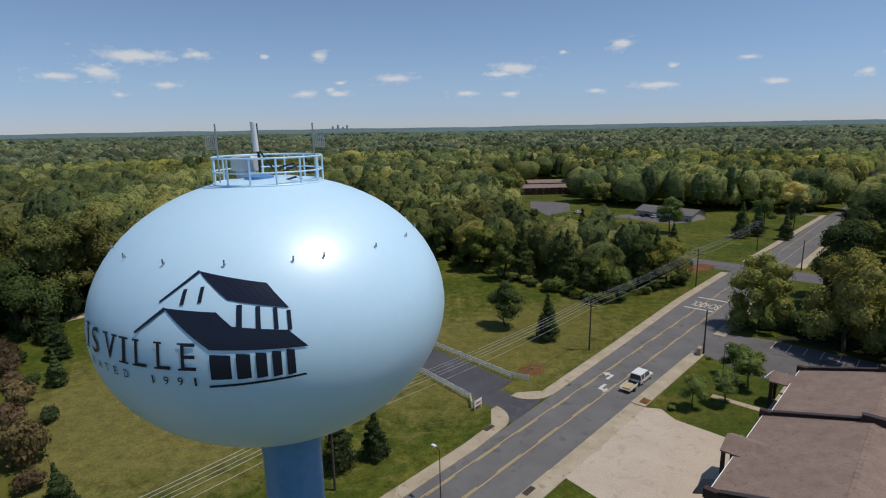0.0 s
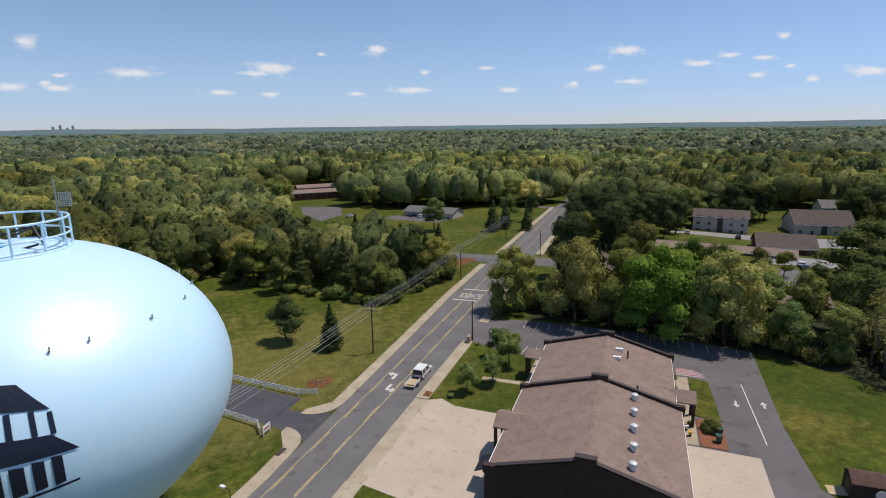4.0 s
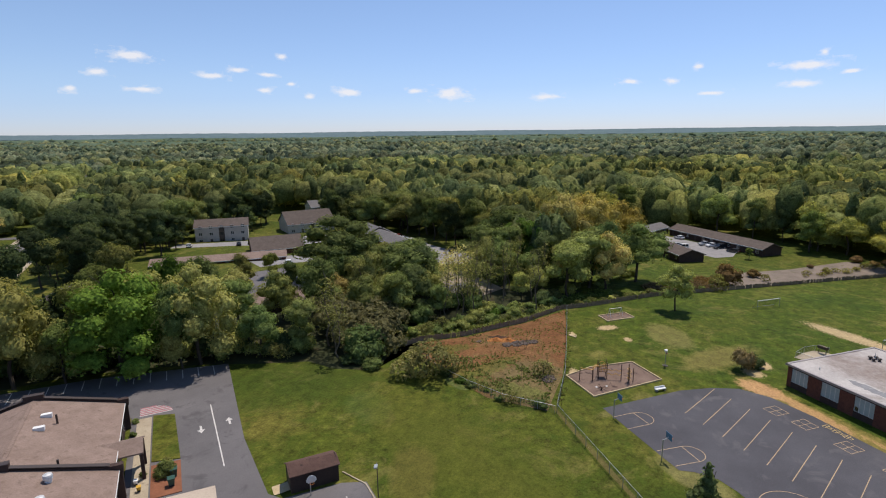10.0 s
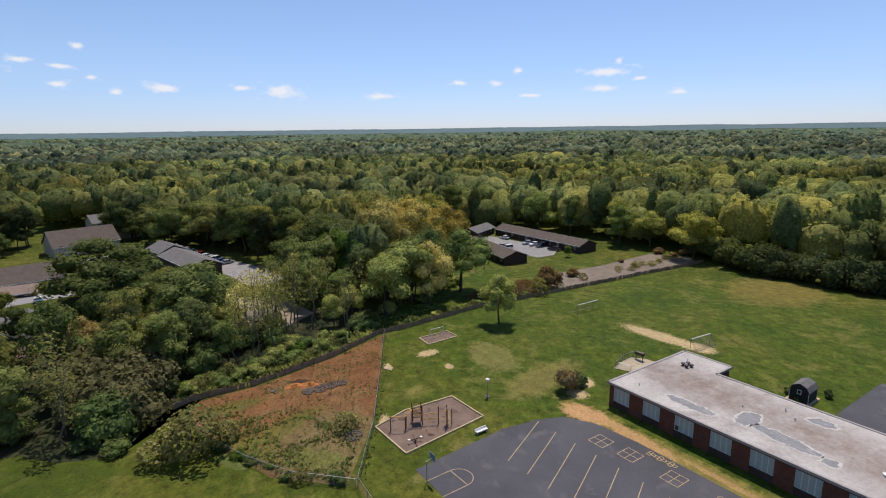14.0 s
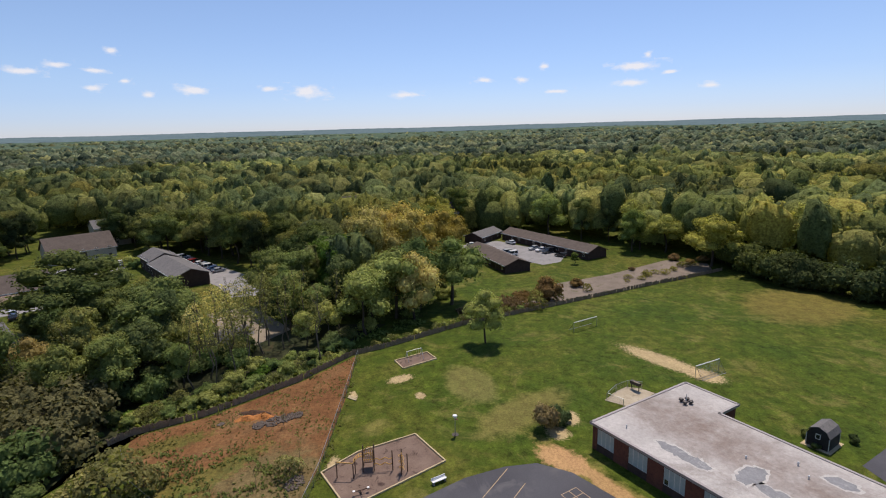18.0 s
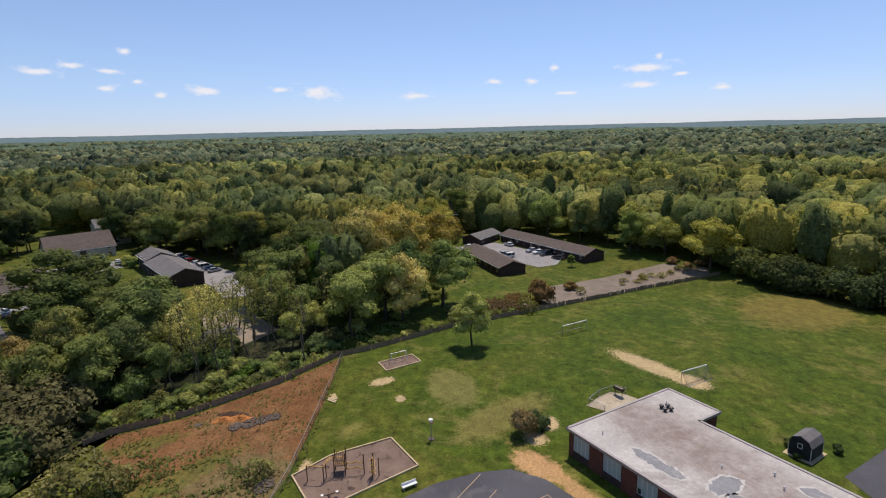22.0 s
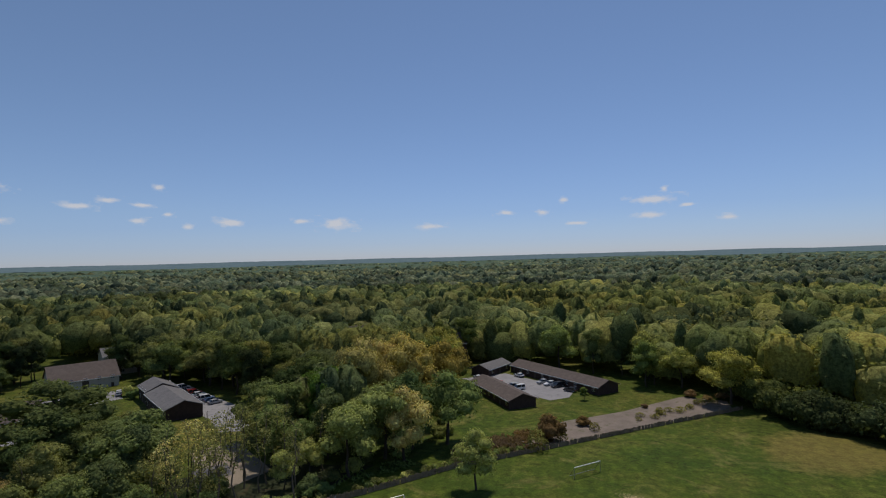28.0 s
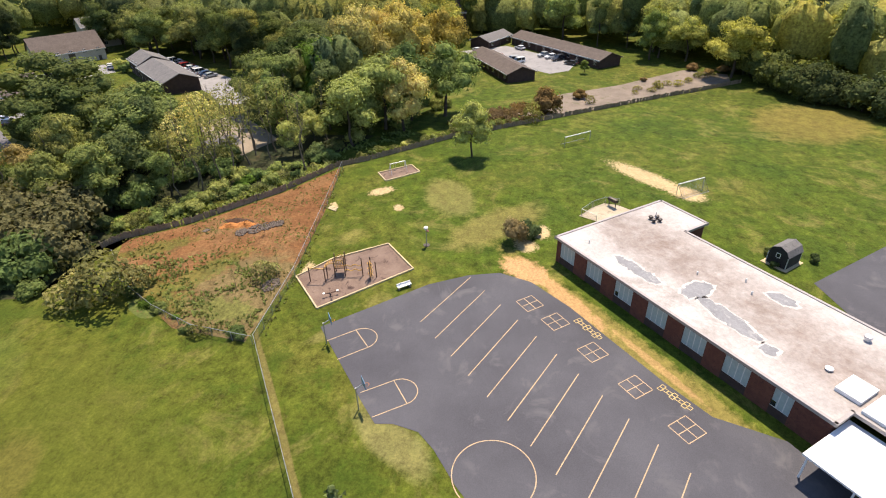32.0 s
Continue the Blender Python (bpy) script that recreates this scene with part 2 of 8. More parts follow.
    for x, y, rx, ry, turn in ((137, 0.5, 3.4, 2.0, -0.9), (131, -4.0, 1.7, 1.2, 0.3), (121.2, -25.6, 2.8, 2.4, 0.5), (125.4, -27.8, 3.0, 2.0, 0), (130.6, 7.4, 1.8, 1.0, 0.4), (110.8, 4.6, 3.2, 1.2, 0.1), (147.5, -47, 13, 3.4, 0.72), (141.5, -52.5, 5, 3.4, 0.8)):
        c = mixc(t, fade(t, blotch(t, x, y, rx * 1.15, ry * 1.15, turn, 1.25, 2.2), 0.8), c, mixc(t, 0.85, (0.5, 0.37, 0.21), ramp(t, small, [(0.28, grey(0.3)), (0.72, grey(0.7))]), "OVERLAY"))
    c = mixc(t, 0.7, c, ramp(t, noise_node(t, 2.6, 5, 0.85), [(0.3, grey(0.22)), (0.7, grey(0.76))]), "OVERLAY")
    link(t, c, b.inputs["Base Color"])
    b.inputs["Roughness"].default_value, b.inputs["Specular IOR Level"].default_value = 0.9, 0.1
    bump(t, b, small, 0.6, 0.15)
    return m


def clay_material():
    m, t, b = nodes_of("weedy_red_clay")
    n = noise_node(t, 0.35, 6, 0.7)
    c = ramp(t, noise_node(t, 0.12, 6, 0.7), [(0.3, (0.13, 0.057, 0.025)), (0.5, (0.175, 0.083, 0.036)), (0.7, (0.2, 0.115, 0.055))])
    c = mixc(t, 0.6, c, ramp(t, n, [(0.3, grey(0.25)), (0.7, grey(0.75))]), "OVERLAY")
    weeds = ramp(t, noise_node(t, 0.17, 7, 0.78, "pos", 0.8), [(0.54, grey(0)), (0.64, grey(0.6))])
    c = mixc(t, weeds, c, (0.13, 0.11, 0.045))
    c = mixc(t, blotch(t, 103, 10, 20, 15, 0.2, 1.0, 0.4), c, mixc(t, 0.6, (0.15, 0.11, 0.05), ramp(t, n, [(0.3, grey(0.25)), (0.7, grey(0.75))]), "OVERLAY"))
    for x, y, rx, ry, turn in ((103, 24, 13, 6, 1.1), (109, 19, 12, 3.5, -0.5), (114, 30, 10, 3, -0.9), (101, 12, 8, 4, 1.4)):
        c = mixc(t, fade(t, blotch(t, x, y, rx, ry, turn, 1.6, 0.9), 0.55), c, mixc(t, 0.6, (0.09, 0.12, 0.022), ramp(t, n, [(0.3, grey(0.25)), (0.7, grey(0.75))]), "OVERLAY"))
    c = mixc(t, 0.8, c, ramp(t, noise_node(t, 1.9, 5, 0.85), [(0.32, grey(0.18)), (0.68, grey(0.8))]), "OVERLAY")
    link(t, c, b.inputs["Base Color"])
    b.inputs["Roughness"].default_value, b.inputs["Specular IOR Level"].default_value = 0.95, 0.1
    bump(t, b, n, 0.8, 0.25)
    return m


def roof_material():
    m, t, b = nodes_of("pale_roof_gravel")
    c = ramp(t, noise_node(t, 0.22, 6, 0.65, "obj"), [(0.3, (0.37, 0.345, 0.33)), (0.7, (0.49, 0.46, 0.44))])
    dirt = ramp(t, noise_node(t, 0.13, 7, 0.72, "obj", 1.0), [(0.5, grey(0)), (0.68, grey(0.7))])
    c = mixc(t, dirt, c, (0.25, 0.22, 0.2))
    for cx, cy, rx, ry in ((8, 11, 14, 8), (24, 9, 40, 7), (37, 6, 14, 7)):
        tc = t.nodes.new("ShaderNodeTexCoord")
        mp = t.nodes.new("ShaderNodeMapping")
        mp.vector_type = "TEXTURE"
        mp.inputs["Location"].default_value, mp.inputs["Scale"].default_value = (cx, cy, 0), (rx, ry, 1000)
        link(t, tc.outputs["Object"], mp.inputs["Vector"])
        gr = t.nodes.new("ShaderNodeTexGradient")
        gr.gradient_type = "SPHERICAL"
        link(t, mp.outputs[0], gr.inputs["Vector"])
        k = t.nodes.new("ShaderNodeMath")
        k.operation = "MULTIPLY"
        link(t, gr.outputs["Fac"], k.inputs[0])
        link(t, ramp(t, noise_node(t, 0.5, 6, 0.7, "obj"), [(0.3, grey(0.3)), (0.65, grey(1))]), k.inputs[1])
        c = mixc(t, fade(t, k.outputs[0], 0.75), c, (0.16, 0.105, 0.08))
    c = mixc(t, 0.45, c, ramp(t, noise_node(t, 2.2, 5, 0.8, "obj"), [(0.3, grey(0.3)), (0.7, grey(0.7))]), "OVERLAY")
    link(t, c, b.inputs["Base Color"])
    b.inputs["Roughness"].default_value, b.inputs["Specular IOR Level"].default_value = 0.92, 0.2
    bump(t, b, noise_node(t, 6, 3, 0.7, "obj"), 0.5, 0.02)
    return m


def enamel(name, c):
    """Glossy tank enamel under a clear coat."""
    m = paint(name, c, 0.55, 0.0, 1.0, 0.12)
    b = m.node_tree.nodes["Principled BSDF"]
    b.inputs["Coat Weight"].default_value, b.inputs["Coat Roughness"].default_value, b.inputs["Coat IOR"].default_value = 0.55, 0.34, 1.8
    return m


M = {
    "grass": grass_material(),
    # leaf litter, with the tree belt's shade painted into its dark colour
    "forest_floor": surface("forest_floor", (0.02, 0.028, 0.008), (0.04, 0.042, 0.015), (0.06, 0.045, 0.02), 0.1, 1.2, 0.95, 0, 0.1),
    "asphalt": surface("asphalt", (0.105, 0.099, 0.102), (0.142, 0.132, 0.135), (0.085, 0.08, 0.082), 0.12, 9, 0.88, 0, 0.01),
    "dark_asphalt": surface("dark_asphalt", (0.055, 0.054, 0.063), (0.08, 0.079, 0.09), (0.1, 0.097, 0.104), 0.1, 9, 0.85, 0, 0.01),
    "road": surface("road_asphalt", (0.12, 0.115, 0.115), (0.155, 0.15, 0.15), (0.1, 0.1, 0.1), 0.15, 8, 0.88, 0, 0.01),
    "concrete": surface("concrete", (0.42, 0.345, 0.275), (0.47, 0.395, 0.32), (0.37, 0.305, 0.24), 0.2, 6, 0.85, 0, 0.008),
    "pale_asphalt": surface("pale_asphalt", (0.21, 0.2, 0.2), (0.27, 0.258, 0.255), (0.17, 0.163, 0.162), 0.2, 6, 0.88, 0, 0.008),
    "walk": surface("sidewalk_concrete", (0.33, 0.27, 0.19), (0.42, 0.36, 0.27), (0.25, 0.2, 0.14), 0.3, 6, 0.88, 0, 0.008),
    "clay": clay_material(),
    "red_mulch": surface("red_mulch", (0.19, 0.075, 0.04), (0.25, 0.1, 0.055), None, 0.6, 5, 0.95, 0, 0.04),
    "sand": surface("sand", (0.42, 0.33, 0.2), (0.5, 0.4, 0.27), (0.33, 0.26, 0.14), 0.5, 3, 0.95, 0, 0.03),
    "mulch": surface("wood_mulch", (0.135, 0.09, 0.07), (0.2, 0.14, 0.11), (0.06, 0.036, 0.03), 0.3, 4, 0.95, 0, 0.04),
    "gravel": surface("pale_gravel", (0.2, 0.165, 0.125), (0.27, 0.22, 0.165), (0.13, 0.12, 0.06), 0.15, 2.5, 0.95, 0, 0.05),
    "strip_soil": surface("stony_brown_soil", (0.15, 0.12, 0.095), (0.22, 0.175, 0.14), (0.1, 0.1, 0.045), 0.2, 2.5, 0.95, 0, 0.05),
    "yellow_line": surface("yellow_road_paint", (0.46, 0.34, 0.13), (0.52, 0.4, 0.18), (0.28, 0.23, 0.14), 1.2, 9, 0.7, 0, 0.002),
    "white_line": surface("white_road_paint", (0.5, 0.48, 0.45), (0.6, 0.58, 0.55), (0.3, 0.29, 0.28), 1.2, 9, 0.7, 0, 0.002),
    "pale_line": surface("faded_yellow_paint", (0.38, 0.27, 0.16), (0.46, 0.34, 0.21), (0.18, 0.15, 0.12), 1.2, 9, 0.75, 0, 0.002),
    "red_line": paint("red_kerb_paint", (0.5, 0.12, 0.16), 0.6),
    "brick": surface("red_brick", (0.1, 0.036, 0.026), (0.14, 0.052, 0.036), (0.07, 0.03, 0.024), 1.5, 14, 0.85, 0, 0.01),
    "brown_brick": surface("brown_brick", (0.045, 0.028, 0.024), (0.065, 0.04, 0.034), None, 1.2, 12, 0.85, 0, 0.01),
    "shingle": surface("brown_shingles", (0.195, 0.138, 0.112), (0.255, 0.186, 0.155), (0.165, 0.118, 0.095), 0.5, 5, 0.92, 0, 0.03),
    "dark_shingle": surface("dark_shingles", (0.085, 0.066, 0.056), (0.118, 0.093, 0.08), (0.14, 0.11, 0.094), 0.6, 5, 0.92, 0, 0.03),
    "grey_shingle": surface("grey_shingles", (0.12, 0.115, 0.115), (0.165, 0.155, 0.15), (0.09, 0.085, 0.085), 0.6, 5, 0.92, 0, 0.03),
    "flat_roof": roof_material(),
    "roof_patch": surface("grey_roof_patch", (0.185, 0.185, 0.195), (0.235, 0.235, 0.245), (0.34, 0.335, 0.33), 0.6, 4, 0.85, 0, 0.01),
    "chalk": surface("chalky_sealant", (0.4, 0.38, 0.36), (0.47, 0.445, 0.42), (0.36, 0.33, 0.31), 0.8, 5, 0.9, 0, 0.01),
    "coping": paint("dull_metal_coping", (0.3, 0.27, 0.26), 0.5, 0.2),
    "brown_metal": paint("dark_brown_metal", (0.05, 0.035, 0.03), 0.5),
    "white": paint("white_paint", (0.75, 0.75, 0.74), 0.5),
    "blind": paint("pale_blinds", (0.3, 0.38, 0.4), 0.3),
    "window_frame": paint("pale_window_frame", (0.55, 0.57, 0.57), 0.5),
    "siding": surface("pale_siding", (0.4, 0.37, 0.33), (0.47, 0.435, 0.39), None, 0.5, 5, 0.8, 0, 0.01),
    "tank": enamel("pale_blue_tank_paint", (0.56, 0.82, 1.0)),
    "pedestal": paint("blue_pedestal_paint", (0.1, 0.27, 0.52), 0.35),
    "navy": paint("navy_lettering", (0.008, 0.012, 0.03), 0.4),
    "galvanised": paint("galvanised_steel", (0.42, 0.44, 0.45), 0.4, 0.7),
    "pale_metal": paint("pale_grey_metal", (0.6, 0.6, 0.6), 0.45, 0.3),
    "black": paint("black_plastic", (0.012, 0.012, 0.013), 0.5),
    "rubber": paint("tyre_rubber", (0.015, 0.015, 0.016), 0.85),
    "wood_pole": surface("weathered_pole_wood", (0.06, 0.045, 0.035), (0.1, 0.078, 0.06), None, 1.5, 14, 0.9, 0, 0.01, coord="obj"),
    "timber": surface("weathered_timber", (0.4, 0.31, 0.18), (0.5, 0.4, 0.25), None, 1.0, 8, 0.88, 0, 0.01),
    "fence_wood": surface("grey_fence_boards", (0.19, 0.135, 0.09), (0.28, 0.205, 0.14), (0.1, 0.068, 0.045), 0.8, 6, 0.9, 0, 0.01),
    "barn_wood": surface("dark_barn_boards", (0.03, 0.028, 0.028), (0.05, 0.046, 0.045), None, 0.8, 6, 0.85, 0, 0.01),
    "shed_roof": surface("brown_shed_shingles", (0.075, 0.042, 0.034), (0.11, 0.062, 0.05), (0.055, 0.034, 0.028), 0.6, 7, 0.9, 0, 0.02),
    "shed_wood": surface("dark_brown_shed_boards", (0.035, 0.022, 0.018), (0.05, 0.032, 0.026), None, 0.8, 6, 0.85, 0, 0.01),
    "yellow": paint("yellow_paint", (0.6, 0.36, 0.05), 0.5),
    "orange": paint("orange_machine_paint", (0.55, 0.16, 0.03), 0.5),
    "brown_paint": paint("brown_play_steel", (0.1, 0.05, 0.03), 0.5),
    "blue_board": paint("blue_backboard_paint", (0.09, 0.2, 0.32), 0.5),
    "green_bin": paint("green_plastic", (0.02, 0.07, 0.05), 0.5),
    "bark": surface("bark", (0.05, 0.038, 0.028), (0.09, 0.07, 0.052), None, 1.0, 7, 0.95, 0, 0.04, coord="obj"),
    "pale_bark": surface("pale_bark", (0.12, 0.095, 0.07), (0.17, 0.14, 0.105), None, 1.0, 7, 0.95, 0, 0.04, coord="obj"),
    "leaf": foliage("spring_leaves", (0.115, 0.165, 0.055), (0.2, 0.245, 0.076), (0.34, 0.335, 0.105)),
    "leaf_bright": foliage("bright_green_leaves", (0.1, 0.175, 0.03), (0.13, 0.21, 0.036), (0.17, 0.25, 0.045)),
    "leaf_olive": foliage("olive_young_leaves", (0.195, 0.222, 0.072), (0.25, 0.262, 0.084), (0.315, 0.3, 0.1)),
    "leaf_oak": foliage("deep_green_oak_leaves", (0.14, 0.185, 0.062), (0.16, 0.205, 0.068), (0.19, 0.23, 0.076), False, 0.5),
    "leaf_gold": foliage("golden_green_leaves", (0.42, 0.36, 0.12), (0.5, 0.42, 0.15), (0.56, 0.47, 0.19)),
    "leaf_dark": foliage("dark_evergreen_leaves", (0.06, 0.088, 0.038), (0.092, 0.122, 0.048), (0.13, 0.16, 0.058)),
    # evergreen leaves made darker to hold the shadow on the field hedge
    "leaf_hedge_shade": foliage("dark_hedge_leaves", (0.066, 0.09, 0.038), (0.085, 0.112, 0.044), (0.11, 0.135, 0.052)),
    "leaf_bare": foliage("sparse_young_leaves", (0.13, 0.14, 0.05), (0.18, 0.18, 0.062), (0.22, 0.22, 0.07)),
    "leaf_pale": foliage("pale_twig_leaves", (0.27, 0.26, 0.095), (0.33, 0.31, 0.115), (0.38, 0.34, 0.13)),
    "leaf_twig": foliage("brown_olive_twigs", (0.135, 0.13, 0.062), (0.17, 0.16, 0.075), (0.21, 0.195, 0.09)),
    "leaf_brown": foliage("reddish_brown_leaves", (0.15, 0.11, 0.066), (0.2, 0.14, 0.08), (0.22, 0.175, 0.08)),
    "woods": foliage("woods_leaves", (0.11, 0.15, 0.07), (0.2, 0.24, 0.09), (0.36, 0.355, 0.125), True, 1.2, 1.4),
    # the next two are woods leaves with distance haze mixed into the colour
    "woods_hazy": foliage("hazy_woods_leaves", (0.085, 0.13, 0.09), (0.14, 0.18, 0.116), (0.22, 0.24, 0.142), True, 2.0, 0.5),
    "woods_far_haze": foliage("far_woods_leaves", (0.09, 0.13, 0.09), (0.152, 0.193, 0.12), (0.24, 0.257, 0.15), True, 2.0, 0.7),
}


def glass_material():
    m, t, b = nodes_of("dark_window_glass")
    b.inputs["Base Color"].default_value = (0.02, 0.025, 0.03, 1)
    b.inputs["Roughness"].default_value = 0.06
    b.inputs["Specular IOR Level"].default_value = 0.8
    return m


M["glass"] = glass_material()


def car_paint(name, c):
    m, t, b = nodes_of(name)
    b.inputs["Base Color"].default_value = (*c, 1)
    b.inputs["Roughness"].default_value, b.inputs["Coat Weight"].default_value = 0.3, 0.6
    return m


CAR = {"white": car_paint("white_car_paint", (0.75, 0.75, 0.75)), "silver": car_paint("silver_car_paint", (0.4, 0.41, 0.42)),
       "red": car_paint("red_car_paint", (0.4, 0.03, 0.02)), "black": car_paint("black_car_paint", (0.015, 0.015, 0.018)),
       "blue": car_paint("blue_car_paint", (0.05, 0.1, 0.2))}


# ---- geometry helpers ----
class Geo:
    """Vertices and faces of one mesh."""

    def __init__(self):
        self.v, self.f = [], []

    def add(self, verts, faces):
        o = len(self.v)
        self.v += [tuple(p) for p in verts]
        self.f += [tuple(i + o for i in f) for f in faces]
        return self

    def box(self, x0, x1, y0, y1, z0, z1):
        v = [(x, y, z) for z in (z0, z1) for y in (y0, y1) for x in (x0, x1)]
        return self.add(v, [(0, 2, 3, 1), (4, 5, 7, 6), (0, 1, 5, 4), (2, 6, 7, 3), (0, 4, 6, 2), (1, 3, 7, 5)])

    def bar(self, a, b, w, h=None):
        """A square bar from a to b."""
        a, b, h = Vector(a), Vector(b), h or w
        d = (b - a).normalized()
        s = d.cross(Vector((0, 0, 1))) if abs(d.z) < 0.95 else Vector((1, 0, 0))
        s = s.normalized() * w / 2
        u = s.cross(d).normalized() * h / 2
        return self.add([p + i * s + j * u for p in (a, b) for i, j in ((-1, -1), (1, -1), (1, 1), (-1, 1))],
                        [(0, 1, 2, 3), (7, 6, 5, 4), (0, 4, 5, 1), (1, 5, 6, 2), (2, 6, 7, 3), (3, 7, 4, 0)])

    def tube(self, a, b, r0, r1=None, n=8, caps=True):
        a, b, r1 = Vector(a), Vector(b), r0 if r1 is None else r1
        d = (b - a).normalized()
        s = (d.cross(Vector((0, 0, 1))) if abs(d.z) < 0.95 else Vector((1, 0, 0)).cross(d)).normalized()
        u = s.cross(d)
        ring = [math.tau * i / n for i in range(n)]
        v = [p + r * (math.cos(k) * s + math.sin(k) * u) for p, r in ((a, r0), (b, r1)) for k in ring]
        f = [(i, (i + 1) % n, n + (i + 1) % n, n + i) for i in range(n)]
        return self.add(v, f + ([tuple(range(n - 1, -1, -1)), tuple(range(n, 2 * n))] if caps else []))

    def prism(self, pts, z0, z1):
        n = len(pts)
        v = [(x, y, z0) for x, y in pts] + [(x, y, z1) for x, y in pts]
        return self.add(v, [tuple(range(n - 1, -1, -1)), tuple(range(n, 2 * n))] + [(i, (i + 1) % n, n + (i + 1) % n, n + i) for i in range(n)])

    def slab(self, pts, shift):
        """A flat polygon of 3D points swept along shift."""
        n, s = len(pts), Vector(shift)
        v = [Vector(p) for p in pts] + [Vector(p) + s for p in pts]
        return self.add(v, [tuple(range(n - 1, -1, -1)), tuple(range(n, 2 * n))] + [(i, (i + 1) % n, n + (i + 1) % n, n + i) for i in range(n)])

    def sweep(self, pts, r, n=5):
        """One continuous thin tube through the points."""
        pts = [Vector(p) for p in pts]
        v = []
        for i, p in enumerate(pts):
            d = (pts[min(i + 1, len(pts) - 1)] - pts[max(i - 1, 0)]).normalized()
            s = d.cross(Vector((0, 0, 1))).normalized()
            u = s.cross(d)
            v += [p + r * (math.cos(math.tau * j / n) * s + math.sin(math.tau * j / n) * u) for j in range(n)]
        return self.add(v, [(i * n + j, (i + 1) * n + j, (i + 1) * n + (j + 1) % n, i * n + (j + 1) % n) for i in range(len(pts) - 1) for j in range(n)])

    def lathe(self, profile, n=24, x=0, y=0):
        v = [(x + r * math.cos(math.tau * i / n), y + r * math.sin(math.tau * i / n), z) for r, z in profile for i in range(n)]
        f = [(k * n + i, k * n + (i + 1) % n, (k + 1) * n + (i + 1) % n, (k + 1) * n + i) for k in range(len(profile) - 1) for i in range(n)]
        return self.add(v, f + [tuple(range(n - 1, -1, -1)), tuple(range((len(profile) - 1) * n, len(profile) * n))])

    def ring(self, radius, z, r, n=40, k=6):
        v = [((radius + r * math.cos(math.tau * j / k)) * math.cos(math.tau * i / n), (radius + r * math.cos(math.tau * j / k)) * math.sin(math.tau * i / n),
              z + r * math.sin(math.tau * j / k)) for i in range(n) for j in range(k)]
        return self.add(v, [(i * k + j, ((i + 1) % n) * k + j, ((i + 1) % n) * k + (j + 1) % k, i * k + (j + 1) % k) for i in range(n) for j in range(k)])

    def mesh(self, name, material, smooth=False):
        me = bpy.data.meshes.new(name)
        me.from_pydata(self.v, [], self.f)
        bm = bmesh.new()
        bm.from_mesh(me)
        bmesh.ops.recalc_face_normals(bm, faces=bm.faces)
        bm.to_mesh(me)
        bm.free()
        me.materials.append(material)
        if smooth:
            me.polygons.foreach_set("use_smooth", [True] * len(me.polygons))
        return me


def part(name, geo, material, parent, label="", smooth=False, at=None):
    """One mesh object under a thing or a part."""
    ob = new(name, geo if isinstance(geo, bpy.types.Mesh) else geo.mesh(name, M[material] if isinstance(material, str) else material, smooth))
    ob.parent = parent
    if at is not None:
        ob.matrix_local = at
    return tagged(ob, label=label)


def empty(name, m, label, category, group="", kind=""):
    ob = new(name)
    ob.empty_display_size = 0.2
    ob.matrix_world = m
    return tagged(ob, label, category, group, kind)


def solid(name, geo, material, m, label, category="", group="", kind="", smooth=False):
    ob = new(name, geo.mesh(name, M[material] if isinstance(material, str) else material, smooth))
    ob.matrix_world = m
    return tagged(ob, label, category, group, kind)


# ---- plan: road axes, school axes, ground height ----
U, V = (0.685, 0.7285), (0.7285, -0.685)


def uv(u, v):
    return (U[0] * u + V[0] * v, U[1] * u + V[1] * v)


ROAD_TURN = math.degrees(math.atan2(U[1], U[0]))   # local x runs along the road, local y to its left
SO, SD, SN = (117.6, -29.9), (-0.7825, -0.6227), (0.6227, -0.7825)
SCHOOL_TURN = math.degrees(math.atan2(SD[1], SD[0]))   # local x along the classroom wall, local y away from the building's depth


def height(x, y):
    x, y = np.asarray(x, float), np.asarray(y, float)
    h = -2.0 * np.clip((x - 165) / 45, 0, 1)
    r = np.hypot(x - 30, y)
    return h + 44.0 * np.clip((r - 700) / 3900, 0, 1) ** 1.6


def inside(poly, x, y):
    x, y = np.asarray(x, float), np.asarray(y, float)
    hit = np.zeros(x.shape, bool)
    for (x0, y0), (x1, y1) in zip(poly, poly[1:] + poly[:1]):
        if y0 != y1:
            hit ^= ((y0 > y) != (y1 > y)) & (x < (x1 - x0) * (y - y0) / (y1 - y0) + x0)
    return hit


